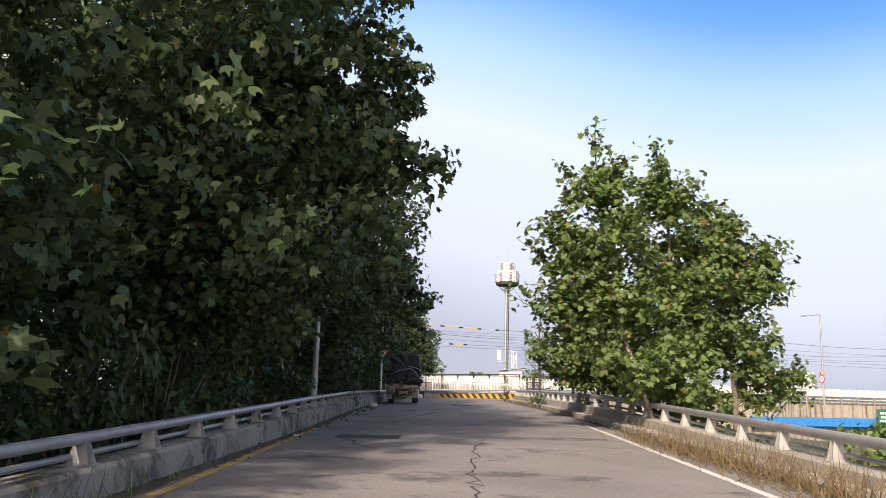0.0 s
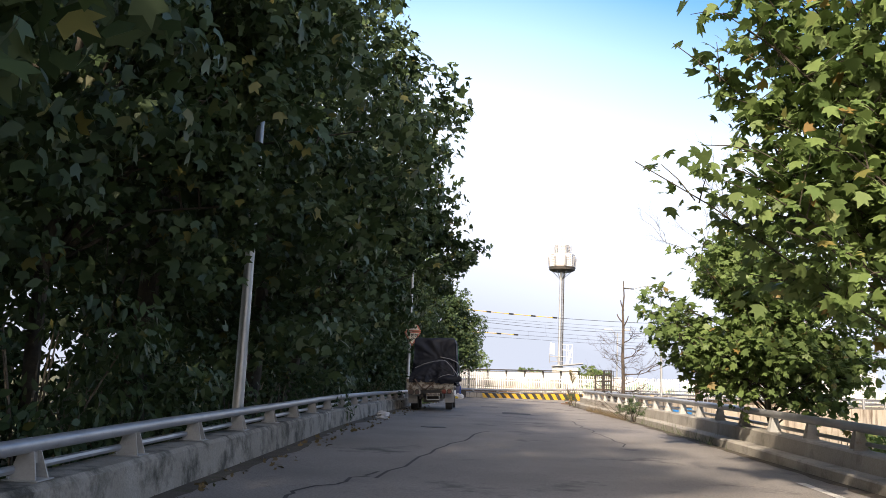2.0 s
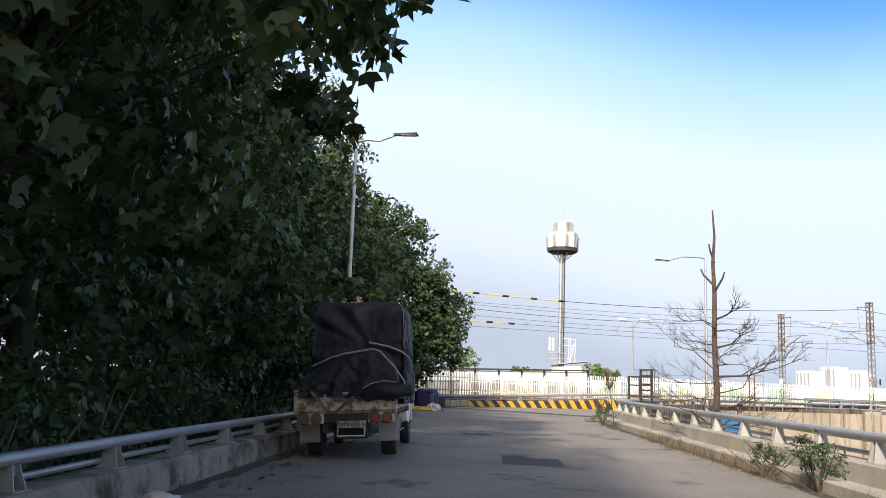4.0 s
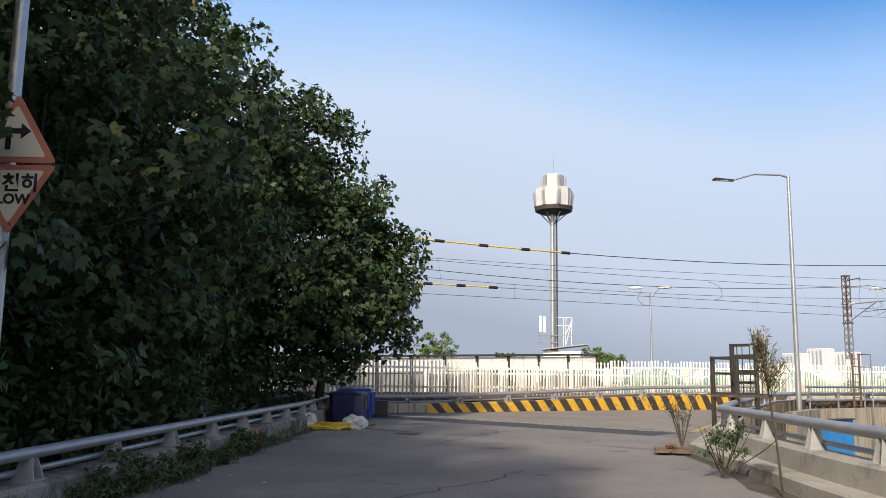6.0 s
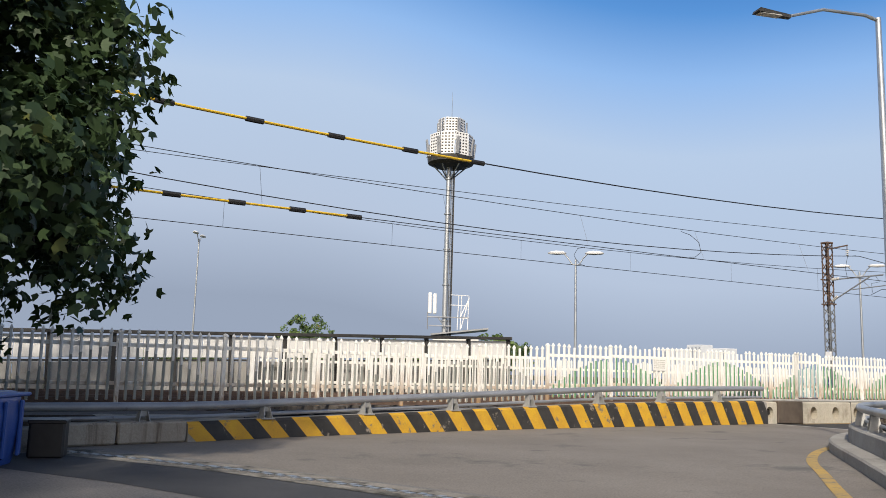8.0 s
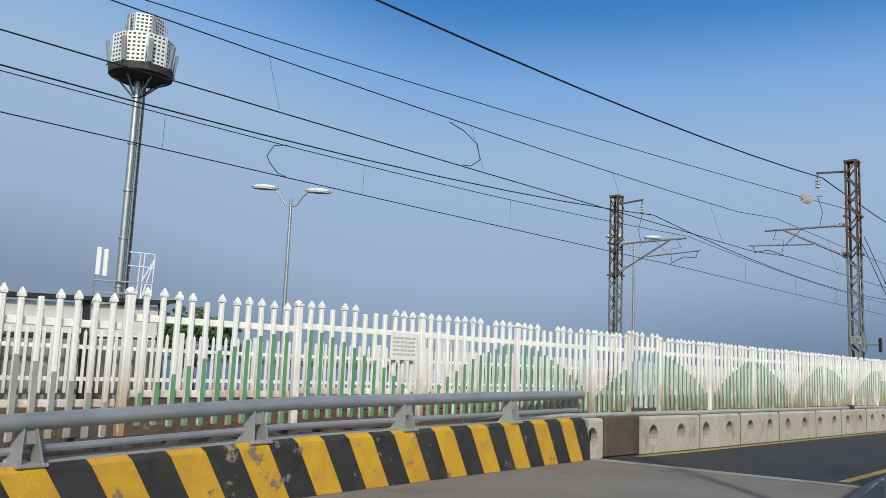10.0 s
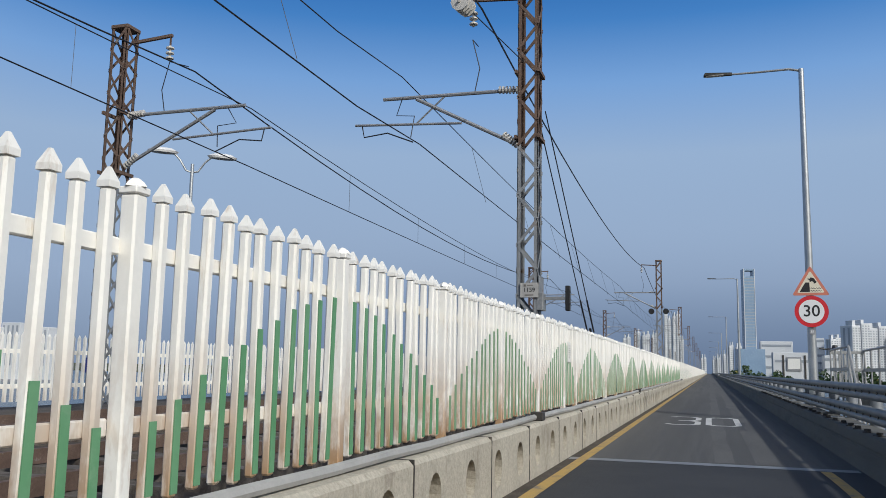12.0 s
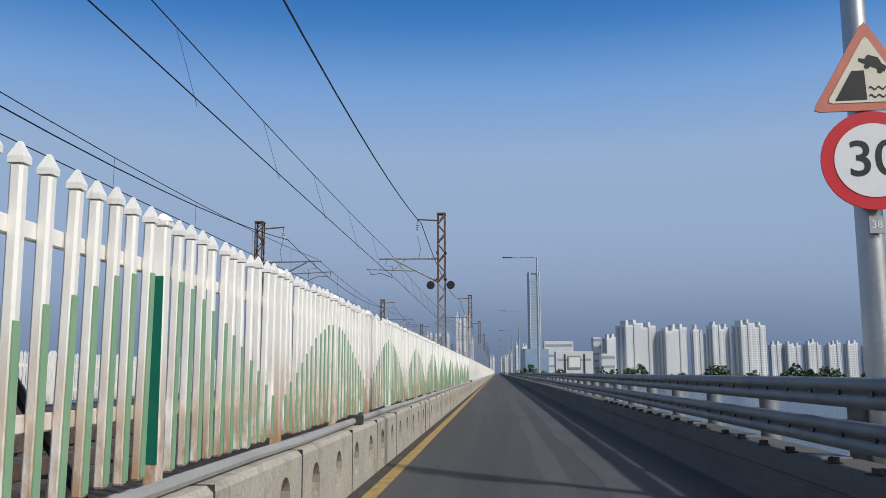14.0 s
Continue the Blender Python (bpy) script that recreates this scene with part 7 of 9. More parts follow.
for a, z, r in ((0.6, 6.3, 0.45), (3.6, 6.15, 0.38), (2.2, 6.9, 0.2)):
    part("branch", Shape().tube([(0, 0, z), (r * 0.8 * math.cos(a), r * 0.8 * math.sin(a), z + 0.32), (r * math.cos(a), r * math.sin(a), z + 0.48)], 0.032, 6, 0.02), DEADBARK, dead)

# leafless branches standing above the low tree by the rail
for (bx, by_, bz), (ex, ey, ez) in (((-0.3, 1.2, 4.6), (-0.6, 3.0, 7.6)), ((-0.2, 1.0, 5.0), (-0.6, 2.0, 9.0)), ((0.0, 0.5, 5.0), (-0.4, 0.6, 8.0))):
    br = Shape()
    way = Vector((ex - bx, ey - by_, ez - bz))
    twig(br, Vector((bx, by_, bz)), way.normalized(), way.length * 0.6, 0.02, 3)
    part("bare_branch", br, DEADBARK, sunny[3], "leafless grey branch")

# ---- weeds and dry grass by the kerbs ----
gr = np.random.default_rng(77)


def grass(name, label, spots, n, height, mt, spread=0.5, outline=BLADE):
    P = []
    for s, l, w in spots:
        k = int(n * w)
        q = np.stack([s + gr.normal(0, spread * 1.6, k), l + gr.normal(0, spread * 0.28, k)], 1)
        P += [tuple(on_ramp(a, b, 0.0)) for a, b in q]
    P = np.array(P)
    O = np.concatenate([gr.normal(0, 0.5, (len(P), 2)), np.zeros((len(P), 1))], 1)
    me = leaf_cloud(name, P, O, height * gr.uniform(0.4, 1.2, len(P)), gr, mt, outline, droop=-1.6, loose=0.9)
    tagged(part(name, me, None, None, label), "", "weeds", kind="stuff")


grass("dry_grass", "tall dry brown grass growing over the kerb", [(6.5 + 1.0 * k, 4.62 + 0.1 * (k % 3) - 0.02 * k, 1.0) for k in range(13)], 170, 0.5, DRY, 0.9)
grass("dry_seed_heads", "feathery dry seed heads above the kerb grass", [(6.5 + 1.2 * k, 4.65, 1.0) for k in range(11)], 110, 0.14, DRY, 1.0, OVAL * np.array((0.5, 1, 1)))
grass("kerb_weeds", "green and dry weeds in the gutter", [(33 + 1.5 * k, 4.65 - 0.05 * (k % 2), 0.7) for k in range(9)] + [(61.5, 4.05, 0.5), (63.5, 4.25, 0.5)], 90, 0.28, WEED, 0.6)
grass("dry_kerb_tufts", "brown tufts of dry grass along the sunny kerb", [(44 + 0.9 * k, 4.3 - 0.03 * k, 0.5 + 0.3 * (k % 3)) for k in range(11)], 90, 0.32, DRY, 0.5)
grass("gutter_weeds", "patchy weeds along the shaded kerb wall", [(5 + 1.3 * k, -3.5, 0.5) for k in range(4)] + [(52 + 1.1 * k, -4.15, 1.0 - 0.05 * k) for k in range(13)], 110, 0.42, WEED, 0.6)
grass("gutter_leaves", "fallen leaves gathered along the gutter", [(10 + 2.0 * k, -3.5 - 0.015 * k, 0.3) for k in range(24)], 40, 0.09, DRY, 0.8, LOBES)

# a spindly weed at the corner
wd = thing("roadside_weed", "spindly half-dry weed standing at the kerb corner", "weed", Matrix.Translation((33.35, 54.2, 0.02)))
wr = random.Random(2)
stems, tips = Shape(), []
for k in range(15):
    a, ln_ = wr.uniform(0, 6.28), wr.uniform(0.55, 1.05)
    tipx = Vector((math.cos(a) * 0.3 * ln_, math.sin(a) * 0.3 * ln_, ln_))
    bend = tipx * 0.5 + Vector((wr.uniform(-0.05, 0.05), wr.uniform(-0.05, 0.05), 0.08))
    stems.tube([(0, 0, 0), tuple(bend), tuple(tipx)], 0.011, 4, 0.004)
    for j in range(5):
        q = bend.lerp(tipx, wr.uniform(0, 0.9))
        e = q + Vector((wr.uniform(-0.16, 0.16), wr.uniform(-0.16, 0.16), wr.uniform(0.06, 0.22)))
        stems.tube([tuple(q), tuple(e)], 0.005, 4, 0.002)
        tips += [tuple(e), tuple(q.lerp(e, 0.6))]
tagged(part("stem", stems, DEADBARK, wd), kind="stuff")
tips = np.array(tips)
part("leaves", leaf_cloud("leaves", tips, gr.normal(0, 1, tips.shape), 0.05, gr, DRY, OVAL), None, wd)

# dead vines over the shaded kerb wall
vr = random.Random(12)
for k in range(7):
    vine = Shape()
    q = Vector((0, 0, 0.02))
    pts = [tuple(q)]
    for j in range(9):
        q = q + Vector((vr.uniform(0.02, 0.16), vr.uniform(-0.03, 0.03), vr.uniform(-0.14, 0.16)))
        q.z = min(0.36, max(0.01, q.z))
        pts.append(tuple(q))
    vine.tube(pts, 0.014, 5, 0.006)
    for j in range(6):
        p0 = Vector(vr.choice(pts))
        vine.tube([tuple(p0), tuple(p0 + Vector((vr.uniform(-0.15, 0.15), vr.uniform(-0.08, 0.04), vr.uniform(-0.05, 0.12))))], 0.007, 4, 0.003)
    tagged(part("dead_vine", vine, DEADBARK, None, "dark dead vine trailing over the kerb wall"), "", "vine", group="dead vines on the kerb wall").matrix_basis = ramp_pose(63.6 + 0.75 * k, -4.12, 0.0)

# a tall slender weed with a feathery head
tw = thing("tall_weed", "tall slender weed with a feathery olive head at the kerb", "weed", Matrix.Translation((30.66, 48.78, 0)))
tws = Shape().tube([(0, 0, 0), (-0.12, -0.06, 0.6), (-0.3, -0.15, 1.25), (-0.5, -0.27, 1.75)], 0.016, 6, 0.007)
feather = []
for k in range(46):
    t = wr.uniform(0.0, 1.0)
    q = Vector((-0.26 - 0.24 * t, -0.13 - 0.14 * t, 1.12 + 0.6 * t))
    a, r = wr.uniform(0, 6.28), (0.30 - 0.2 * t) * wr.uniform(0.5, 1.0)
    e = q + Vector((math.cos(a) * r, math.sin(a) * r, 0.22 + 0.14 * wr.random()))
    tws.tube([tuple(q), tuple(q.lerp(e, 0.5) + Vector((math.cos(a), math.sin(a), 0)) * 0.03), tuple(e)], 0.005, 4, 0.002)
    for j in range(16):
        feather.append(tuple(q.lerp(e, 0.25 + 0.75 * j / 15) + Vector((wr.uniform(-0.015, 0.015), wr.uniform(-0.015, 0.015), 0))))
feather = np.array(feather)
part("stem", tws, DEADBARK, tw)
part("head", leaf_cloud("head", feather, gr.normal(0, 0.5, feather.shape) + np.array((0, 0, 0.4)), 0.08, gr, FEATHER, OVAL * np.array((0.4, 1, 1)), droop=-0.9), None, tw)

# a leafy weed spilling over the kerb
ivy = thing("leafy_weed", "leafy green weed spilling over the kerb wall", "weed", Matrix.Translation((31.3, 50.62, 0.0)))
iv_rng = np.random.default_rng(61)
P, O = crown_points(iv_rng, [((0, 0, 0.42), (0.36, 0.42, 0.30)), ((0.1, -0.1, 0.62), (0.25, 0.28, 0.18))], 30, 26, 0.10, 0.2)
iv = Shape()
for j in range(9):
    e = iv_rng.normal(0, 0.4, 2)
    iv.tube([(0, 0, -0.05), (e[0] * 0.5, e[1] * 0.5, 0.35), (e[0] * 0.8, e[1] * 0.8, 0.65)], 0.012, 5, 0.004)
part("stem", iv, DEADBARK, ivy)
part("foliage", leaf_cloud("foliage", P, O, 0.06 * iv_rng.uniform(0.6, 1.3, len(P)), iv_rng, LEAF, OVAL), None, ivy)

copy_thing(ivy, ramp_pose(42.4, 4.42, 0.0, 50)).scale = (1.3, 1.3, 1.1)
copy_thing(ivy, ramp_pose(44.2, 4.35, 0.0, 150)).scale = (0.9, 0.9, 0.8)

clump = None
for k, (s, l, sc) in enumerate(((56.0, -4.0, 1.0), (57.2, -4.1, 1.2), (58.1, -3.95, 0.9), (59.2, -4.1, 1.1), (60.2, -4.0, 0.8), (61.4, -4.1, 1.1), (62.1, -4.0, 0.9), (63.4, -4.1, 0.7), (54.6, -4.1, 0.8))):
    m = ramp_pose(s, l, 0.0, 70 * k)
    if clump is None:
        clump = thing("gutter_plant", "low leafy weed growing from the gutter dirt", "weed", m, group="weeds in the gutter")
        P, O = crown_points(iv_rng, [((0, 0, 0.14), (0.42, 0.24, 0.15)), ((0.1, 0, 0.28), (0.2, 0.16, 0.12))], 30, 26, 0.10, 0.2)
        cs = Shape()
        for j in range(7):
            e = iv_rng.normal(0, 0.2, 2)
            cs.tube([(0, 0, -0.02), (e[0], e[1] * 0.6, 0.3)], 0.007, 4, 0.003)
        part("stem", cs, DEADBARK, clump)
        part("foliage", leaf_cloud("foliage", P, O, 0.065 * iv_rng.uniform(0.6, 1.4, len(P)), iv_rng, LEAF, OVAL), None, clump)
    else:
        copy_thing(clump, m).scale = (sc, sc, sc)

# trees in the distance beyond the tracks
for k, (x, y, h, r) in enumerate(((66.0, 150.0, 8.4, 3.4), (69.5, 114.0, 5.6, 2.8), (60.5, 116, 5.0, 2.6), (50, 150, 5.0, 2.6), (58, 165, 4.6, 3.0), (77, 170, 5.0, 2.8))):
    make_tree("round_tree", "round yellowish-green tree beyond the railway", Matrix.Translation((x, y, -1.5)), 91 + k, h, 0.2, [((0, 0, h * 0.72), (r, r, h * 0.34))], 60, 40, 0.55, 0.28, LEAF_LIGHT, 8, 0.4, group="trees beyond the railway")

# ---- the parked truck under its tarpaulin ----
TARP = surf("black_tarpaulin", (0.014, 0.016, 0.024), (0.022, 0.025, 0.036), 0.55, coarse=2, fine=60, grain=0.15, bump=0.08, object_space=True, spec=0.25)
TRUCKWHITE = surf("white_car_paint", (0.85, 0.85, 0.84), (0.82, 0.82, 0.81), 0.25, coarse=1, fine=50, grain=0.03, bump=0.0, spec=0.6)
GATE = surf("dirty_white_gate", (0.60, 0.55, 0.47), (0.46, 0.41, 0.34), 0.6, coarse=3, fine=40, grain=0.35, bump=0.2, stain=(0.15, 0.105, 0.075), stain_lo=0.47, stain_hi=0.58, stain_scale=6, object_space=True)
RUBBER = surf("tyre_rubber", (0.025, 0.025, 0.025), (0.04, 0.038, 0.036), 0.85, coarse=6, fine=50, grain=0.2, bump=0.1)
GREENROPE = surf("green_rope", (0.02, 0.16, 0.11), (0.03, 0.2, 0.14), 0.6, coarse=8, fine=60, grain=0.15, bump=0.05)
STRAP = surf("pale_strap", (0.36, 0.36, 0.38), (0.28, 0.28, 0.30), 0.6, coarse=6, fine=60, grain=0.15, bump=0.05)
REDLENS = surf("red_lens", (0.24, 0.055, 0.045), (0.19, 0.05, 0.04), 0.3, grain=0.05, bump=0)
SMOKED = surf("dirty_smoked_lens", (0.10, 0.07, 0.06), (0.14, 0.10, 0.085), 0.35, grain=0.08, bump=0)
CLEARLENS = surf("dirty_amber_lens", (0.22, 0.095, 0.07), (0.17, 0.075, 0.06), 0.3, grain=0.05, bump=0)


def glass_material():
    mt = bpy.data.materials.new("dark_window_glass")
    mt.use_nodes = True
    p = mt.node_tree.nodes["Principled BSDF"]
    p.inputs["Base Color"].default_value = (0.012, 0.014, 0.016, 1)
    p.inputs["Roughness"].default_value = 0.04
    p.inputs["Specular IOR Level"].default_value = 0.6
    return mt


GLASS = glass_material()
truck = thing("truck", "small white cargo truck parked at the kerb under a black tarpaulin", "truck", ramp_pose(43.75, -2.88, 0.03, 1.4) @ pose(0, 0, 0, -3.4, 0, 0) @ Matrix.Diagonal((1.04, 1, 1.05, 1)))
part("chassis", Shape().box(0.15, -0.42, 0.42, 4.4, -0.30, 0.62).box(0.15, 0.30, 0.42, 4.4, 0.42, 0.62).box(0.6, -0.3, 0.3, 3.6, 0.3, 0.5), DARKFRAME, truck)
part("cross_member", Shape().box(0.02, -0.40, 0.60, 0.12, 0.40, 0.74, 0.01), DARKFRAME, truck)
part("fuel_tank", Shape().box(2.0, -0.74, 0.34, 2.75, -0.46, 0.62, 0.05), DARKFRAME, truck)
part("side_guard", Shape().tube([(1.5, -0.76, 0.5), (2.9, -0.76, 0.5)], 0.02, 6).tube([(1.5, -0.76, 0.36), (2.9, -0.76, 0.36)], 0.02, 6), DARKFRAME, truck)
bed = part("cargo_bed", Shape().box(0.02, -0.86, 0.74, 3.0, 0.86, 0.81, 0.01), GATE, truck)
gate = Shape().box(-0.03, -0.86, 0.78, 0.02, 0.86, 1.09, 0.012).box(-0.045, -0.86, 0.79, -0.03, 0.86, 0.82).box(-0.045, -0.86, 1.045, -0.03, 0.86, 1.085)
for y in (-0.62, -0.3, 0.02, 0.34, 0.66):
    gate.box(-0.04, y - 0.012, 0.82, -0.03, y + 0.012, 1.045)
tg_ = part("tailgate", gate, GATE, bed, "dirty dented tailgate with peeling paint")
part("gate_latch", Shape().tube([(-0.03, -0.28, 0.97), (-0.05, -0.28, 0.97)], 0.05, 12).tube([(-0.05, -0.28, 0.97), (-0.062, -0.28, 0.97)], 0.03, 10), GATE, tg_)
for sy in (-1, 1):
    part("side_gate", Shape().box(0.05, sy * 0.83, 0.78, 2.98, sy * 0.87, 1.05, 0.01).box(0.05, sy * 0.87, 1.0, 2.98, sy * 0.885, 1.04), GATE, bed)
    part("corner_post", Shape().box(-0.02, sy * 0.80, 0.74, 0.05, sy * 0.885, 1.13, 0.01), GATE, bed)
HOOK = Shape().tube([(0, -0.87, 0.80), (0, -0.90, 0.75), (0, -0.885, 0.70)], 0.01, 5).data("rope_hook", [DARKFRAME])
for k in range(9):
    part("rope_hook", HOOK, None, bed).matrix_basis = pose(0.25 + 0.31 * k, 0, 0)
for y, lensmat in ((-0.62, (REDLENS, CLEARLENS)), (0.60, (SMOKED, SMOKED))):
    tl = part("tail_light", Shape().box(-0.02, y - 0.23, 0.58, 0.10, y + 0.23, 0.75, 0.02), GATE, truck, "dusty tail light cluster")
    for j, dy in enumerate((0.1, -0.1)):
        part("lens", Shape().tube([(0.0, y + dy, 0.665), (-0.03, y + dy, 0.665), (-0.042, y + dy, 0.665)], 0.082, 16, 0.07), lensmat[j], tl)
        part("bezel", Shape().tube([(-0.02, y + dy, 0.665), (-0.026, y + dy, 0.665)], 0.094, 16), DARKFRAME, tl)
plate = part("licence_plate", Shape().box(-0.015, -0.36, 0.51, 0.0, 0.14, 0.62, 0.004), GATE, truck)
bars = Shape()
for k in range(7):
    bars.box(-0.019, -0.325 + k * 0.062, 0.53, -0.015, -0.287 + k * 0.062, 0.60)
part("plate_bars", bars, BARS, plate)
part("rear_bar", Shape().tube([(0.02, 0.13, 0.50), (-0.03, 0.13, 0.38), (-0.03, -0.33, 0.38), (0.02, -0.33, 0.50)], 0.018, 6), GALV, truck)
for sy in (-1, 1):
    part("mud_flap", Shape().box(0.50, sy * 0.88, 0.26, 0.53, sy * 0.52, 0.76, 0.008), PIPE, truck, "grey dusty mud flap")


def wheel(x, y, r, wdt):
    prof = [(r * 0.62, -wdt / 2), (r * 0.95, -wdt / 2), (r, -wdt * 0.32), (r, wdt * 0.32), (r * 0.95, wdt / 2), (r * 0.62, wdt / 2)]
    ty = Shape().lathe(prof, 24)
    ty.v = [(x + a, y + c, r + b) for a, b, c in ty.v]
    w_ = part("wheel", ty, RUBBER, truck, smooth=True)
    sgn = -1 if y < 0 else 1
    rim = Shape().lathe([(r * 0.63, 0.0), (r * 0.6, 0.03), (r * 0.42, -0.02), (r * 0.2, 0.02), (0.02, 0.03)], 18)
    rim.v = [(x + a, y + sgn * (wdt / 2 - 0.035 + c), r + b) for a, b, c in rim.v]
    part("rim", rim, GALV, w_, smooth=True)
    nuts = Shape()
    for k in range(5):
        a = k * 1.2566
        nuts.tube([(x + r * 0.3 * math.cos(a), y + sgn * (wdt / 2 - 0.04), r + r * 0.3 * math.sin(a)), (x + r * 0.3 * math.cos(a), y + sgn * (wdt / 2 - 0.005), r + r * 0.3 * math.sin(a))], 0.018, 6)
    part("wheel_nuts", nuts, DARKFRAME, w_)


for sy in (-1, 1):
    wheel(0.98, sy * 0.66, 0.27, 0.26)
    wheel(3.98, sy * 0.71, 0.325, 0.19)

# cab: a shell lofted over cross-sections, narrower towards the roof
def cab_side(sy):
    return [(3.12, 0.50), (3.12, 1.10), (3.13, 1.90), (3.19, 1.97), (3.40, 2.0), (3.74, 1.99), (3.95, 1.95), (4.12, 1.86), (4.28, 1.73), (4.46, 1.52), (4.62, 1.31), (4.76, 1.19), (4.85, 1.08), (4.91, 0.92), (4.94, 0.45), (4.52, 0.45), (4.48, 0.68), (4.35, 0.84), (4.08, 0.90), (3.81, 0.84), (3.68, 0.68), (3.64, 0.45)]


def half_width(x, z):
    w_ = 0.83 - max(0.0, z - 1.15) * 0.13
    return w_ - max(0.0, x - 4.55) * 0.22


outline = cab_side(1)
cab = Shape()
n = len(outline)
cx, cz = 3.95, 1.2
vs = []
for f, shrink in ((-1.0, 0.975), (-0.955, 1.0), (0.955, 1.0), (1.0, 0.975)):
    for x, z in outline:
        sh = shrink if z > 0.9 else 1.0
        xx, zz = cx + (x - cx) * sh, cz + (z - cz) * sh
        vs.append((xx, f * half_width(x, z), zz))
fs = [(a * n + k, a * n + (k + 1) % n, (a + 1) * n + (k + 1) % n, (a + 1) * n + k) for a in range(3) for k in range(n)]
fs += [tuple(range(n - 1, -1, -1)), tuple(3 * n + k for k in range(n))]
cab.add(vs, fs)
CAB_AT = pose(-0.10, 0, 0.0)
cb = part("cab", cab, TRUCKWHITE, truck, smooth=True)
cb.matrix_basis = CAB_AT
for sy in (-1, 1):
    def side_pt(x, z, out=0.006):
        return (x, sy * (half_width(x, z) + out), z)
    win = [(3.57, 1.53), (3.36, 1.84), (3.38, 1.89), (3.74, 1.89), (3.96, 1.83), (4.14, 1.71), (4.34, 1.49), (4.38, 1.42), (4.20, 1.44)]
    nw = len(win)
    g_ = Shape().add([side_pt(x, z, 0.004) for x, z in win] + [side_pt(x, z, -0.02) for x, z in win], [tuple(range(nw)), *[(k, nw + k, nw + (k + 1) % nw, (k + 1) % nw) for k in range(nw)]])
    part("door_window", g_, GLASS, cb)
    fr = Shape()
    for a, b in zip(win, win[1:] + win[:1]):
        fr.bar(side_pt(*a), side_pt(*b), 0.018, 0.022)
    part("window_seal", fr, BLACKPLASTIC, cb)
    qw = [(3.34, 1.55), (3.16, 1.86), (3.18, 1.90), (3.29, 1.90), (3.49, 1.56), (3.47, 1.54)]
    part("quarter_window", Shape().add([side_pt(x, z, 0.004) for x, z in qw], [tuple(range(6))]), GLASS, cb)
    part("quarter_seal", Shape().tube([side_pt(*q) for q in qw + qw[:1]], 0.012, 5), BLACKPLASTIC, cb)
    part("rain_visor", Shape().tube([side_pt(3.36, 1.88, 0.028), side_pt(3.74, 1.90, 0.03), side_pt(3.98, 1.84, 0.03), side_pt(4.17, 1.71, 0.03), side_pt(4.37, 1.49, 0.03)], 0.036, 6), BLACKPLASTIC, cb, smooth=True)
    part("mirror_gusset", Shape().add([side_pt(4.20, 1.45, 0.012), side_pt(4.30, 1.56, 0.012), side_pt(4.46, 1.44, 0.012), side_pt(4.44, 1.36, 0.012), side_pt(4.20, 1.45, -0.02), side_pt(4.30, 1.56, -0.02), side_pt(4.46, 1.44, -0.02), side_pt(4.44, 1.36, -0.02)], [(0, 1, 2, 3), (0, 4, 5, 1), (1, 5, 6, 2), (2, 6, 7, 3), (3, 7, 4, 0)]), BLACKPLASTIC, cb)
    part("body_crease", Shape().tube([side_pt(3.14, 1.135, 0.0), side_pt(3.9, 1.15, 0.002), side_pt(4.1, 1.13, 0.002), side_pt(4.22, 1.04, 0.002)], 0.009, 5), TRUCKWHITE, cb, smooth=True)
    for k in range(3):
        part("rear_louvre", Shape().bar(side_pt(3.14, 1.33 + 0.04 * k, 0.0), side_pt(3.26, 1.33 + 0.04 * k, 0.0), 0.012, 0.012), TRUCKWHITE, cb)
    for run in (((3.72, 0.70), (3.64, 0.88), (3.585, 1.13), (3.565, 1.50), (3.34, 1.90)), ((4.46, 1.38), (4.60, 1.15), (4.62, 0.80))):
        part("door_gap", Shape().tube([side_pt(*q, out=0.001) for q in run], 0.005, 5), BLACKPLASTIC, cb)
    part("door_handle", Shape().box(3.60, sy * (half_width(3.5, 1.0) - 0.01), 1.18, 3.69, sy * (half_width(3.5, 1.0) + 0.03), 1.36, 0.035), BLACKPLASTIC, cb, "black door handle")
    lou = Shape()
    for k in range(5):
        lou.bar(side_pt(3.64 + 0.02 * k, 1.495 - 0.017 * k), side_pt(4.16 + 0.02 * k, 1.425 - 0.017 * k), 0.004, 0.007)
    part("side_louvres", lou, PIPE, cb)
    part("side_lamp", Shape().box(4.58, sy * (half_width(4.6, 0.8) - 0.01), 0.985, 4.65, sy * (half_width(4.65, 0.8) + 0.015), 1.04, 0.01), REDLENS, cb)
    mir = part("wing_mirror", Shape().box(4.34, sy * 0.87, 1.38, 4.48, sy * 1.05, 1.66, 0.06), BLACKPLASTIC, truck, "black wing mirror", smooth=True)
    mir.matrix_basis = CAB_AT
    part("mirror_arm", Shape().tube([(4.40, sy * 0.78, 1.40), (4.42, sy * 0.92, 1.44)], 0.035, 6), BLACKPLASTIC, mir)
    arch = Shape().tube([(4.53, sy * 0.81, 0.46), (4.49, sy * 0.82, 0.70), (4.35, sy * 0.828, 0.86), (4.08, sy * 0.832, 0.92), (3.81, sy * 0.832, 0.86), (3.67, sy * 0.83, 0.70), (3.63, sy * 0.82, 0.46)], 0.022, 6)
    part("wheel_arch", arch, TRUCKWHITE, cb, smooth=True)
ws_ = Shape().add([(4.06, -0.60, 1.90), (4.06, 0.60, 1.90), (4.30, 0.63, 1.71), (4.30, -0.63, 1.71), (4.60, 0.66, 1.34), (4.60, -0.66, 1.34)], [(0, 1, 2, 3), (3, 2, 4, 5)])
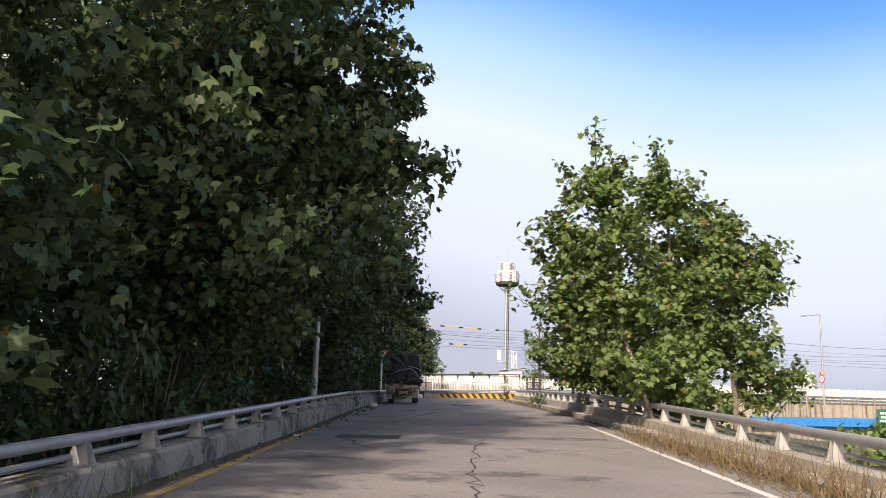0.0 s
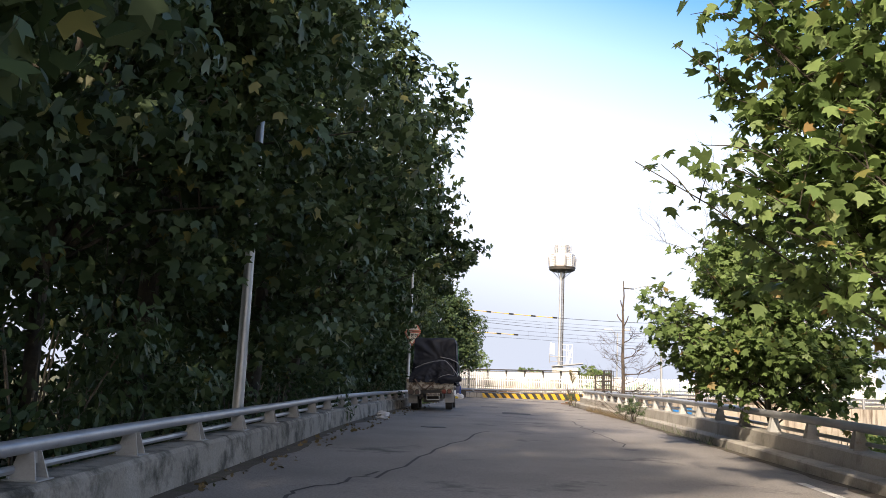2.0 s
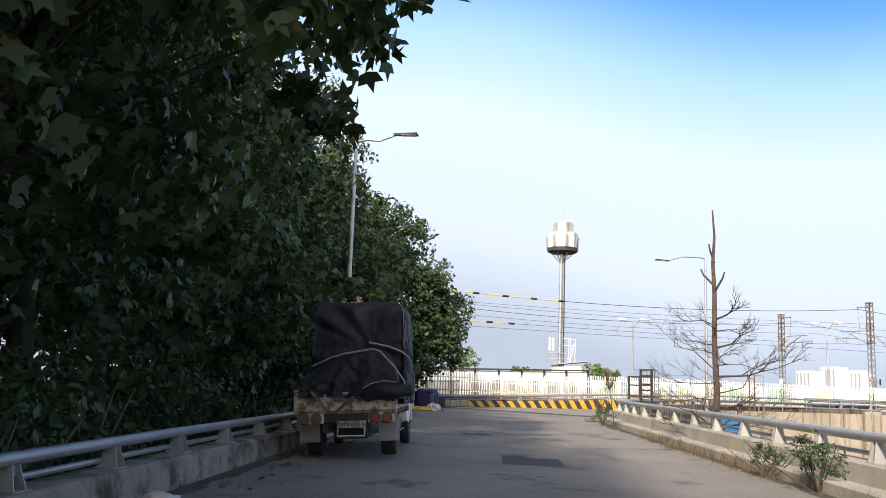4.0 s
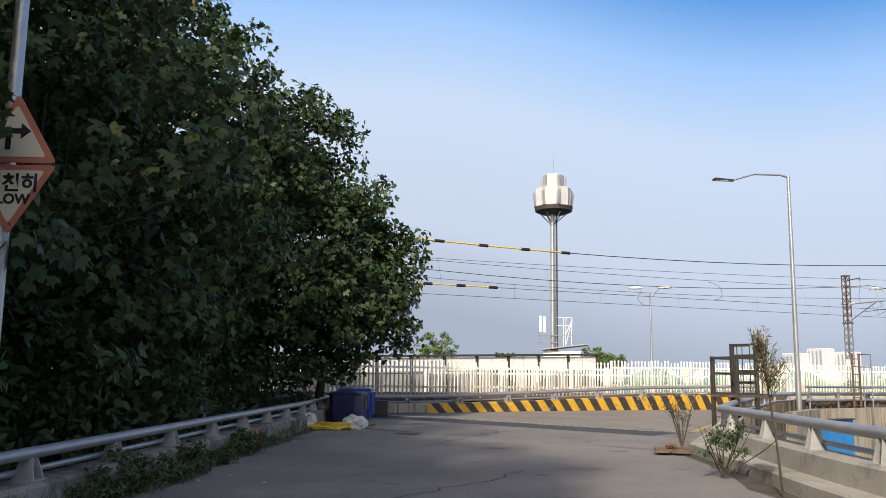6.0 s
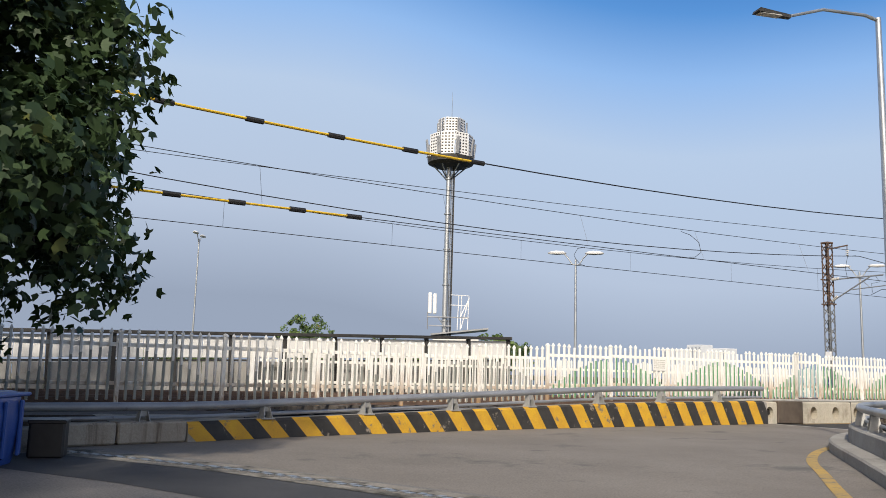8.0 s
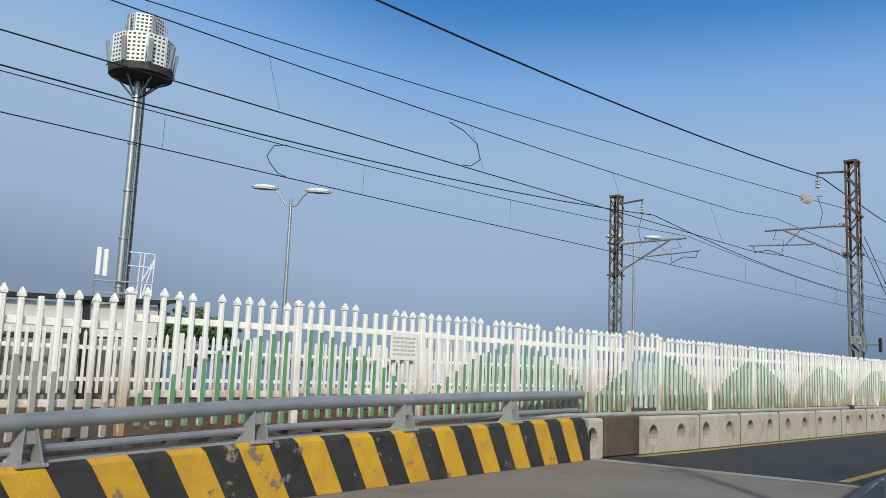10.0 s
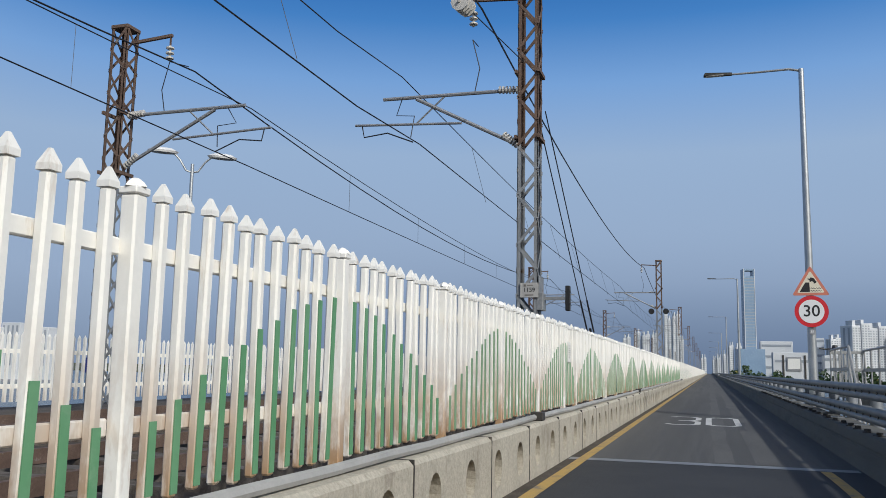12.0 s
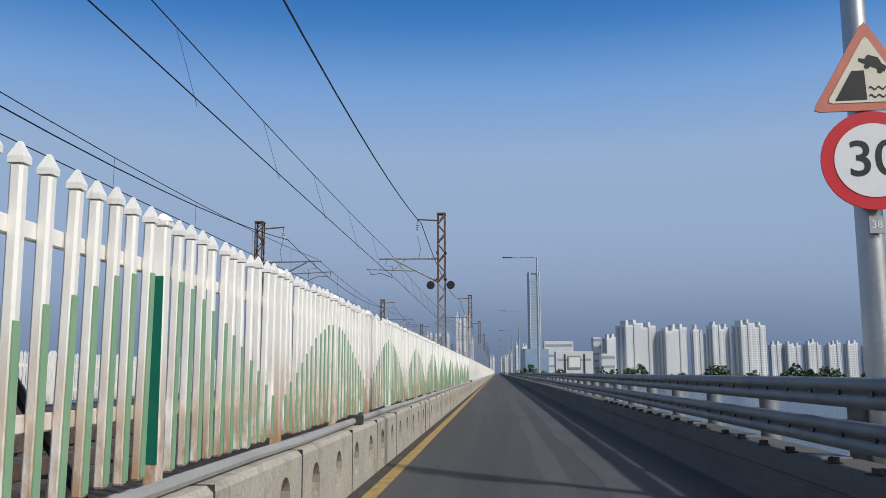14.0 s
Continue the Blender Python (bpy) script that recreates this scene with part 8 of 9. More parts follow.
ws_.v = [(a + 0.02, b, c + 0.012) for a, b, c in ws_.v]
part("windscreen", ws_, GLASS, cb)
part("bumper", Shape().box(4.86, -0.80, 0.38, 5.02, 0.80, 0.62, 0.04), BLACKPLASTIC, truck).matrix_basis = CAB_AT
part("rear_window", Shape().box(3.10, -0.5, 1.35, 3.125, 0.5, 1.75, 0.01), GLASS, cb)


def draped(x0, x1, yw, z0, z1, seed, folds=0.05, taper=0.0, nu=44, nv=64, sag=0.0, round_r=0.14, pulled=None):
    """A cloth pulled over a box: rings round the box with gathered vertical folds."""
    s, vs = Shape(), []
    for i in range(nv):
        t = i / nv
        per = 2 * ((x1 - x0) + 2 * yw)
        d = t * per
        if d < 2 * yw:
            px, py = x0, -yw + d
        elif d < 2 * yw + (x1 - x0):
            px, py = x0 + d - 2 * yw, yw
        elif d < 4 * yw + (x1 - x0):
            px, py = x1, yw - (d - 2 * yw - (x1 - x0))
        else:
            px, py = x1 - (d - 4 * yw - (x1 - x0)), -yw
        for j in range(nu):
            q = j / (nu - 1)
            if q < 0.72:
                z = z0 + (z1 - z0) * q / 0.72
                k = 1 - taper * (q / 0.72) ** 2
                edge = max(0.0, (z - (z1 - round_r)) / round_r)
                k *= 1 - 0.06 * edge ** 2
            else:
                z = z1 + sag * math.sin((q - 0.72) / 0.28 * math.pi / 2)
                k = (1 - taper) * 0.94 * (1 - (q - 0.72) / 0.28)
            cx_ = (x0 + x1) / 2
            fold = folds * (1.3 * (0.35 - abs(noise.noise((t * 17 + q * 1.1, q * 1.3, seed)))) + 0.7 * (0.3 - abs(noise.noise((t * 41 - q * 2.2, q * 2.2, seed + 4)))) + 0.8 * (0.25 - abs(noise.noise((t * 26 + q * 5.0, q * 3.4, seed + 9)))) + 0.5 * (0.25 - abs(noise.noise((t * 33 - q * 8.0, q * 2.0, seed + 12))))) * (1.1 - q) * (1 if q < 0.72 else 0.3)
            if pulled and d < 2 * yw and q < 0.72:
                # creases that run from the tied middle of the back to its upper corners
                dy_, dz_ = py - pulled[0], z - pulled[1]
                ang, reach = math.atan2(dz_, dy_), max(0.0, math.hypot(dy_, dz_) - 0.15)
                crease = noise.noise((ang * 3.0, reach * 0.4, seed + 20)) + 0.35 * noise.noise((ang * 6.5, reach * 0.6, seed + 23))
                fold = 0.35 * fold + 0.13 * crease * min(1.0, reach * 1.2) * min(1.0, (0.72 - q) * 9)
            ox, oy = (px - cx_) * k, py * k
            ln2 = math.hypot(ox, oy) + 1e-6
            vs.append((cx_ + ox + ox / ln2 * fold, oy + oy / ln2 * fold, z + 0.025 * noise.noise((px * 2.5, py * 2.5, q * 3 + seed)) + (0.05 * noise.noise((t * 14, 0, seed)) if j == 0 else 0)))
    fs = [(i * nu + j, ((i + 1) % nv) * nu + j, ((i + 1) % nv) * nu + j + 1, i * nu + j + 1) for i in range(nv) for j in range(nu - 1)]
    return s.add(vs, fs)


tarp = thing("tarpaulin", "black tarpaulin gathered in folds over the truck's load", "tarpaulin", ramp_pose(43.75, -2.88, 0.0, 1.4) @ pose(0, 0, 0, -1.2, 0, 0))
part("upper_cloth", draped(0.42, 2.92, 0.79, 0.98, 2.77, 2.0, 0.19, 0.05, 56, 230, pulled=(-0.22, 1.95)), TARP, tarp, smooth=True).matrix_basis = pose(0, -0.09, 0)
mound = draped(-0.08, 1.3, 0.84, 1.07, 1.86, 6.0, 0.10, 0.22, 42, 150, 0.12, 0.3)
mound.v = [(x, y - 0.02, 1.07 + (z - 1.07) * (1 - 0.42 * max(0.0, min(1.0, (y + 0.25) / 1.05)))) for x, y, z in mound.v]
part("lower_cloth", mound, TARP, tarp, smooth=True)
bun = Shape().lathe([(0.04, -0.50), (0.09, -0.46), (0.12, -0.38), (0.14, -0.27), (0.15, -0.15), (0.155, -0.02), (0.155, 0.1), (0.14, 0.2), (0.12, 0.3), (0.08, 0.38), (0.03, 0.43)], 22)
bun.v = [(-0.10 + a * 0.75, c * 0.95 - 0.66, 1.20 + b - 0.10 * max(0.0, c) + 0.02 * math.sin(c * 13)) for a, b, c in bun.v]
bun.v = [(a + 0.05 * noise.noise((a * 9, b * 5, c * 7)), b + 0.05 * noise.noise((b * 6, a * 9, 3)), c + 0.055 * noise.noise((b * 5, c * 8, 7))) for a, b, c in bun.v]
part("rolled_edge", bun, TARP, tarp, smooth=True)
part("strap", Shape().tube([(0.0, 0.62, 1.60), (-0.10, 0.29, 1.75), (-0.12, 0.06, 1.82), (-0.12, -0.43, 1.91), (-0.13, -0.55, 1.87), (-0.16, -0.82, 1.60), (-0.16, -0.99, 1.36), (-0.10, -1.0, 1.10)], 0.015, 5), STRAP, tarp, "pale rope over the load")
part("strap", Shape().tube([(0.36, -0.31, 2.04), (0.33, -0.67, 1.97), (0.34, -0.90, 1.88), (0.48, -1.0, 1.80), (0.80, -1.02, 1.72), (1.55, -1.03, 1.50), (2.15, -1.02, 1.20)], 0.017, 5), STRAP, tarp, "pale rope over the load")
part("strap", Shape().tube([(-0.14, -0.28, 1.24), (-0.2, -0.42, 1.32), (-0.2, -0.64, 1.375), (-0.2, -0.86, 1.35)], 0.009, 5), STRAP, tarp)
for y0, z0, y1, z1 in ((0.61, 1.18, 0.29, 0.80), (-0.13, 1.10, 0.21, 0.80)):
    part("lashing", Shape().bar((-0.16, y0, z0), (-0.09, y1, z1), 0.012, 0.05), RUST, tarp, "brown webbing lashed over the tailgate")
part("rope", Shape().tube([(1.9, -0.955, 2.55), (1.98, -0.975, 1.9), (2.12, -0.99, 1.05)], 0.009, 5), GREENROPE, tarp, "thin green rope")
hem = Shape()
for k in range(7):
    hem.tube([(0.3 + 0.38 * k, -0.985, 1.02), (0.3 + 0.38 * k, -0.995, 1.02)], 0.022, 8)
part("eyelet", hem, GALV, tarp)

# ---- blue bin, black box and rubbish at the kerb ----
BLUEBIN = surf("blue_plastic", (0.02, 0.075, 0.30), (0.025, 0.085, 0.34), 0.45, coarse=2, fine=40, grain=0.1, bump=0.05, stain=(0.06, 0.09, 0.18), stain_lo=0.6, stain_hi=0.8, object_space=True)
NAVYBIN = surf("navy_plastic", (0.008, 0.014, 0.06), (0.012, 0.02, 0.08), 0.5, coarse=2, fine=40, grain=0.15, bump=0.05, object_space=True)


def container(name_label, m, length, width, h, mt, bulge):
    """A rotomoulded box, wider at the brim, with a stepped rim, recessed panels on its long side and a bulging end."""
    c = thing("plastic_container", name_label, "container", m, group="plastic containers at the kerb")
    body, n = Shape(), 16
    prof = [(0.90, 0.0), (0.94, 0.08), (0.97 + bulge, 0.45), (0.985 + bulge, 0.66), (1.0, 0.86), (1.0, 0.90), (0.96, 0.94), (0.9, 0.985), (0.5, 1.0)]
    vs = []
    for f, z in prof:
        for k in range(n):
            a = 2 * math.pi * (k + 0.5) / n
            cx_, sx_ = math.cos(a), math.sin(a)
            q = (abs(cx_) ** 8 + abs(sx_) ** 8) ** -0.125
            vs.append((length / 2 * f * q * cx_, width / 2 * f * q * sx_, z * h))
    body.add(vs, [(i * n + k, i * n + (k + 1) % n, (i + 1) * n + (k + 1) % n, (i + 1) * n + k) for i in range(len(prof) - 1) for k in range(n)] + [tuple(range(n - 1, -1, -1)), tuple((len(prof) - 1) * n + k for k in range(n))])
    part("body", body, mt, c, smooth=True)
    return c


nav = container("long navy plastic container with recessed panels at the kerb", ramp_pose(71.95, -3.78, 0.0, 0), 1.95, 0.98, 1.04, NAVYBIN, 0.0)
for k in range(3):
    part("recess_frame", Shape().box(-0.06 + 0.32 * k, -0.50, 0.42, 0.20 + 0.32 * k, -0.485, 0.90, 0.006), BLACKPLASTIC, nav)
    part("recess_panel", Shape().box(-0.035 + 0.32 * k, -0.512, 0.45, 0.175 + 0.32 * k, -0.498, 0.87, 0.02), NAVYBIN, nav)
part("rim", Shape().box(-1.0, -0.52, 0.93, 1.0, 0.52, 0.99, 0.02), NAVYBIN, nav)
blu = container("bright blue bulging plastic container behind the navy one", ramp_pose(73.75, -3.80, 0.0, 2), 1.75, 1.04, 1.10, BLUEBIN, 0.05)
part("rim", Shape().box(-0.9, -0.55, 1.0, 0.9, 0.55, 1.06, 0.02), BLUEBIN, blu)
for k in range(3):
    part("rib", Shape().box(-0.62 + 0.55 * k, -0.575, 0.12, -0.52 + 0.55 * k, -0.53, 0.95, 0.015), BLUEBIN, blu)
nav.scale, blu.scale = (1, 1, 0.86), (1, 1, 0.88)
box = thing("black_box", "flat black box standing beside the blue container", "box", ramp_pose(75.0, -3.15, 0.0, 10))
part("body", Shape().box(-0.2, -0.24, 0, 0.2, 0.24, 0.52, 0.03), BLACKPLASTIC, box)
part("lid", Shape().box(-0.215, -0.255, 0.48, 0.215, 0.255, 0.535, 0.012), BLACKPLASTIC, box)


def crumpled(r, seed, flatten=(1, 1, 0.6)):
    bm = bmesh.new()
    bmesh.ops.create_icosphere(bm, subdivisions=4, radius=1)
    for v in bm.verts:
        c = v.co.normalized()
        k = 1 + 0.38 * noise.noise(c * 1.8 + Vector((seed, 0, 0))) + 0.2 * abs(noise.noise(c * 5 + Vector((0, seed, 0)))) + 0.1 * noise.noise(c * 11)
        p = c * k * r
        v.co = Vector((p.x * flatten[0], p.y * flatten[1], max(-0.02, p.z * flatten[2] + r * flatten[2] * 0.6)))
    s = Shape()
    s.add([tuple(v.co) for v in bm.verts], [tuple(v.index for v in f.verts) for f in bm.faces])
    bm.free()
    return s


SACKWHITE = surf("white_sack", (0.62, 0.62, 0.63), (0.55, 0.55, 0.56), 0.6, coarse=5, fine=50, grain=0.1, bump=0.1)
SACKYELLOW = surf("yellow_sack", (0.62, 0.46, 0.06), (0.55, 0.40, 0.05), 0.6, coarse=5, fine=50, grain=0.1, bump=0.1, stain=(0.05, 0.05, 0.04), stain_lo=0.6, stain_hi=0.64, stain_scale=9)
for nm, lab, s_, l_, r_, fl, mt_, sd in (("white_sack", "crumpled white plastic sack dumped at the kerb", 68.7, -3.1, 0.27, (1, 1.1, 0.75), SACKWHITE, 1.0),
                                         ("yellow_sack", "flattened yellow plastic sack with dark print", 68.3, -3.75, 0.42, (0.8, 1.4, 0.28), SACKYELLOW, 2.0),
                                         ("red_white_sack", "small red and white plastic bag of rubbish", 68.2, -4.2, 0.24, (0.8, 0.8, 1.0), SACKWHITE, 3.0),
                                         ("litter_bag", "small white bag of litter in the gutter", 38.5, -3.9, 0.16, (1, 1.2, 0.6), SACKWHITE, 4.0),
                                         ("litter_bag", "torn scrap of white plastic in the gutter", 37.2, -3.75, 0.11, (1, 1.6, 0.4), SACKWHITE, 5.0),
                                         ("litter_scrap", "scrap of pale paper lying by the kerb", 17.6, -3.45, 0.07, (1, 1.4, 0.3), SACKWHITE, 6.0)):
    tagged(part(nm, crumpled(r_, sd, fl), mt_, None, lab, smooth=True), "", "rubbish", kind="").matrix_basis = ramp_pose(s_, l_, 0.0)
stick = part("wooden_stick", Shape().bar((0, 0, 0.02), (0.5, -0.25, 0.05), 0.03, 0.03), DEADBARK, None, "short stick lying by the sacks")
tagged(stick, "", "stick").matrix_basis = ramp_pose(69.3, -2.95, 0.0)
ORANGE = surf("orange_plastic", (0.75, 0.14, 0.03), (0.65, 0.12, 0.03), 0.5, grain=0.1, bump=0.03)
op = thing("marker_post", "leaning orange plastic marker post in the gutter weeds", "marker post", ramp_pose(62.6, -4.05, 0.0) @ pose(0, 0, 0, -6, 4, 0))
part("tube", Shape().tube([(0, 0, 0), (0, 0, 0.34)], 0.045, 10), ORANGE, op, smooth=True)
part("cap", Shape().lathe([(0.046, 0.34), (0.04, 0.375), (0.01, 0.39)], 10), ORANGE, op)
part("foot", Shape().box(-0.09, -0.09, 0, 0.09, 0.09, 0.03, 0.01), BLACKPLASTIC, op)

# ---- steel stair cage outside the curve ----
cage = thing("stair_cage", "rusty dark steel ladder cage with a landing outside the kerb", "stair frame", Matrix.Translation((37.24, 57.07, -2.3)) @ pose(0, 0, 0, 0, 0, 10))
posts = {(0, 0): 4.24, (0.0, 0.73): 4.24, (0.75, 0): 4.58, (0.75, 0.73): 4.58}
for (x, y), h in posts.items():
    part("post", Shape().box(x - 0.045, y - 0.045, 0, x + 0.045, y + 0.045, h, 0.006), DARKFRAME, cage)
for z in (4.20, 3.82, 3.32):
    for y in (0, 0.73):
        part("rail", Shape().box(0.045, y - 0.03, z - 0.03, 0.705, y + 0.03, z + 0.03), DARKFRAME, cage)
for x, zs in ((0.75, (4.54, 4.27, 3.88, 3.60)), (0, (4.20, 3.32))):
    for z in zs:
        part("cross_rail", Shape().box(x - 0.03, 0.045, z - 0.035, x + 0.03, 0.685, z + 0.035), DARKFRAME, cage)
for x, y in ((1.15, 0.0), (1.15, 0.25), (1.15, 0.5), (1.15, 0.73), (0.95, 0.73), (0.95, 0.0)):
    part("cage_bar", Shape().tube([(x, y, 3.3), (x, y, 4.54)], 0.012, 6), DARKFRAME, cage)
for z in (4.54, 3.9, 3.32):
    part("cage_hoop", Shape().tube([(0.78, 0.0, z), (1.15, 0.0, z), (1.15, 0.73, z), (0.78, 0.73, z)], 0.016, 6), DARKFRAME, cage)
for k in range(9):
    part("tread", Shape().box(0.05, 0.05 + 0.3 * (k % 2), 3.0 - 0.27 * k, 0.7, 0.38 + 0.3 * (k % 2), 3.03 - 0.27 * k), RUST, cage)
part("landing", Shape().box(-0.05, -0.05, 3.24, 1.2, 0.78, 3.30), RUST, cage)
ladder = thing("ladder", "slim grey steel ladder with a railed head at the bridge side", "ladder", Matrix.Translation((52.2, 67.03, -3.2)) @ pose(0, 0, 0, 0, 0, 10))
for dx in (-0.24, 0.24):
    part("stile", Shape().box(dx - 0.04, -0.03, 0, dx + 0.04, 0.03, 5.75, 0.005), RUST, ladder)
for k in range(17):
    part("rung", Shape().tube([(-0.22, 0, 0.4 + 0.32 * k), (0.22, 0, 0.4 + 0.32 * k)], 0.02, 6), RUST, ladder)
for z in (5.73, 5.2, 4.3):
    part("hand_bar", Shape().tube([(0.25, 0, z), (1.1, 0, z), (1.1, 0.6, z)], 0.025, 6), GALV, ladder)
part("hand_post", Shape().tube([(1.1, 0, 3.4), (1.1, 0, 5.73)], 0.03, 6), GALV, ladder)
part("pipe", Shape().tube([(0.6, 0.1, 0.0), (0.6, 0.1, 3.3)], 0.09, 8), WHITEPAINT, ladder, "pale drain pipe")

# blue steel hood beside the bridge and the stained side face of the deck
BLUETARP = surf("blue_sheet", (0.02, 0.20, 0.52), (0.03, 0.25, 0.6), 0.5, coarse=2, fine=40, grain=0.1, bump=0.1)
bt = thing("blue_shelter", "bright blue sheet metal shelter beside the bridge wall", "shelter", Matrix.Translation((51.0, 66.22, -3.2)) @ pose(0, 0, 0, 0, 0, 198))
part("sheet", Shape().add([(0, 0, 0), (4.3, 0, 0), (4.3, 0, 2.2), (3.4, 0, 3.06), (0, 0, 3.06), (0, -0.75, 0), (4.3, -0.75, 0), (4.3, -0.75, 2.2), (3.4, -0.75, 3.06), (0, -0.75, 3.06)],
                         [(0, 1, 2, 3, 4), (9, 8, 7, 6, 5), (0, 5, 6, 1), (1, 6, 7, 2), (2, 7, 8, 3), (3, 8, 9, 4), (4, 9, 5, 0)]), BLUETARP, bt)
part("lip", Shape().box(-0.05, -0.8, 3.065, 3.45, 0.06, 3.12, 0.01), DARKFRAME, bt)
for k in range(4):
    part("seam", Shape().box(0.8 * k + 0.4, 0.002, 0.1, 0.8 * k + 0.43, 0.018, 3.0), BLUETARP, bt)
FASCIA = surf("stained_fascia", (0.11, 0.086, 0.068), (0.17, 0.138, 0.108), 0.9, coarse=0.8, fine=25, grain=0.4, bump=0.4, stain=(0.045, 0.036, 0.03), stain_lo=0.46, stain_hi=0.62, stain_scale=1.3, stretch=(1, 1, 0.25))
side = [v for v in plan(smooth_line(CURVE[2:], 0.62)) if v.x < 63]
fascia = thing("fascia", "brown stained ribbed concrete side face of the bridge approach", "bridge side", kind="structure")
for a_, b_ in zip(side, side[1:]):
    d_ = (b_ - a_).to_2d()
    ang = math.degrees(math.atan2(d_.y, d_.x))
    pm = Matrix.Translation((a_.x, a_.y, 0)) @ pose(0, 0, 0, 0, 0, ang)
    part("panel", Shape().box(0.05, -0.91, -3.1, d_.length + 0.02, -0.835, 0.62, 0.006), FASCIA, fascia).matrix_basis = pm
    part("rib", Shape().box(-0.05, -0.99, -3.1, 0.05, -0.835, 0.58, 0.01), FASCIA, fascia).matrix_basis = pm
side_pipes = thing("side_rail", "grey steel pipe handrail along the bridge side walk", "handrail")
for z in (0.62, 0.9, 1.15):
    part("pipe", Shape().tube([(48.7, 66.3, z), (53.5, 67.6, z), (60, 68.0, z), (64, 68.05, z)], 0.045, 8), GALV, side_pipes, smooth=True)
for k in range(8):
    x = 48.9 + 2.1 * k
    y = float(np.interp(x, [48.7, 53.5, 60, 64], [66.3, 67.6, 68.0, 68.05]))
    part("post", Shape().tube([(x, y, 0.28), (x, y, 1.18)], 0.04, 8), GALV, side_pipes, smooth=True)

GREENSIGN = surf("green_sign", (0.01, 0.16, 0.10), (0.012, 0.18, 0.11), 0.4, grain=0.04, bump=0)
lowb = thing("pipe_bridge", "blue steel girder slung below the side of the bridge", "girder", Matrix.Translation((70.0, 67.2, -1.6)))
part("girder", Shape().box(0, -0.25, -0.55, 45, 0.25, 0.45, 0.03), BLUETARP, lowb, "blue painted steel girder")
for k in range(8):
    part("hanger", Shape().box(2 + 6 * k, -0.2, 0.4, 2.15 + 6 * k, 0.9, 0.5), DARKFRAME, lowb)
gs = thing("road_sign_green", "green direction sign with rows of white lettering below the bridge", "road sign", Matrix.Translation((89.6, 66.6, -1.0)))
part("plate", Shape().box(-1.3, -0.03, -0.95, 1.3, 0.03, 0.95, 0.01), GREENSIGN, gs)
gl = Shape()
for r, (x0, x1) in enumerate(((-0.9, 0.9), (-0.8, 0.8), (-1.0, 1.0))):
    for c in range(5):
        xx = x0 + (x1 - x0) * c / 5
        gl.box(xx, -0.045, 0.35 - 0.45 * r, xx + (x1 - x0) / 5 * 0.75, -0.03, 0.62 - 0.45 * r)
part("lettering_bars", gl, WHITEPAINT, gs)

# ---- cracks and patches on the ramp ----
CRACK = surf("crack_filler", (0.035, 0.034, 0.035), (0.045, 0.044, 0.045), 0.8, coarse=5, fine=50, grain=0.2, bump=0.2)
cr = random.Random(21)
for k, (s0, l0, s1, l1, w_) in enumerate(((24.0, -1.9, 34.0, -0.6, 0.05), (22.0, -2.6, 24.5, -1.9, 0.05), (31, 2.4, 41, 2.0, 0.035), (12, 0.3, 19, 0.6, 0.03), (15, -1.5, 18, -2.6, 0.06), (57, -1.0, 60, 0.8, 0.03), (8, 0.2, 12, 0.3, 0.03), (64, -1.0, 68.5, 0.6, 0.03))):
    pts = []
    nseg = 14
    for j in range(nseg + 1):
        t = j / nseg
        p = RO + RU * (s0 + (s1 - s0) * t + cr.uniform(-0.12, 0.12)) + RN * (l0 + (l1 - l0) * t + cr.uniform(-0.12, 0.12))
        pts.append((p.x, p.y))
    line_marking("road_crack", pts, w_, CRACK, "dark sealed crack in the asphalt", 0.004)
for k, (s0, s1, l0, l1) in enumerate(((44.5, 46.0, -0.2, 0.9), (17.5, 18.6, -2.6, -1.2), (52, 52.6, -1.2, -0.4))):
    st = Shape()
    a = [tuple(RO + RU * s0 + RN * l) for l in np.linspace(l0, l1, 6)]
    b = [tuple(RO + RU * (s1 + cr.uniform(-0.2, 0.2)) + RN * l) for l in np.linspace(l0, l1, 6)]
    strip(st, a, b, 0.005, 3)
    solid("road_patch", st, PATCH, "dark repair patch on the asphalt", "road patch")
mh = Shape().lathe([(0.33, 0.0), (0.33, 0.006), (0.30, 0.01)], 24)
solid("manhole_cover", mh, DARKFRAME, "round iron manhole cover in the asphalt", "manhole cover", kind="", m=ramp_pose(34.5, -2.0, 0.002))
solid("manhole_cover", mh, DARKFRAME, "round iron manhole cover near the bridge head", "manhole cover", kind="", m=ramp_pose(67.2, -1.6, 0.002))

# ---- the far bank: tower blocks ----
# wall and window greys lean bluish, far-bank haze put into the colour
APT = surf("hazed_apartment_wall", (0.66, 0.68, 0.70), (0.57, 0.59, 0.62), 0.8, coarse=0.02, fine=0.6, grain=0.1, bump=0)
APTGLASS = surf("hazed_apartment_windows", (0.29, 0.32, 0.36), (0.35, 0.38, 0.42), 0.4, coarse=0.05, fine=0.8, grain=0.1, bump=0)
TOWERGLASS = surf("tower_glass", (0.20, 0.29, 0.42), (0.25, 0.35, 0.48), 0.25, coarse=0.03, fine=0.5, grain=0.08, bump=0)


def far_place(px, d):
    """A place on the far bank, by its bearing off the bridge's line."""
    return Vector((73.6 + d, 71.4 - (px - 879) / 1496 * d, -13.0))


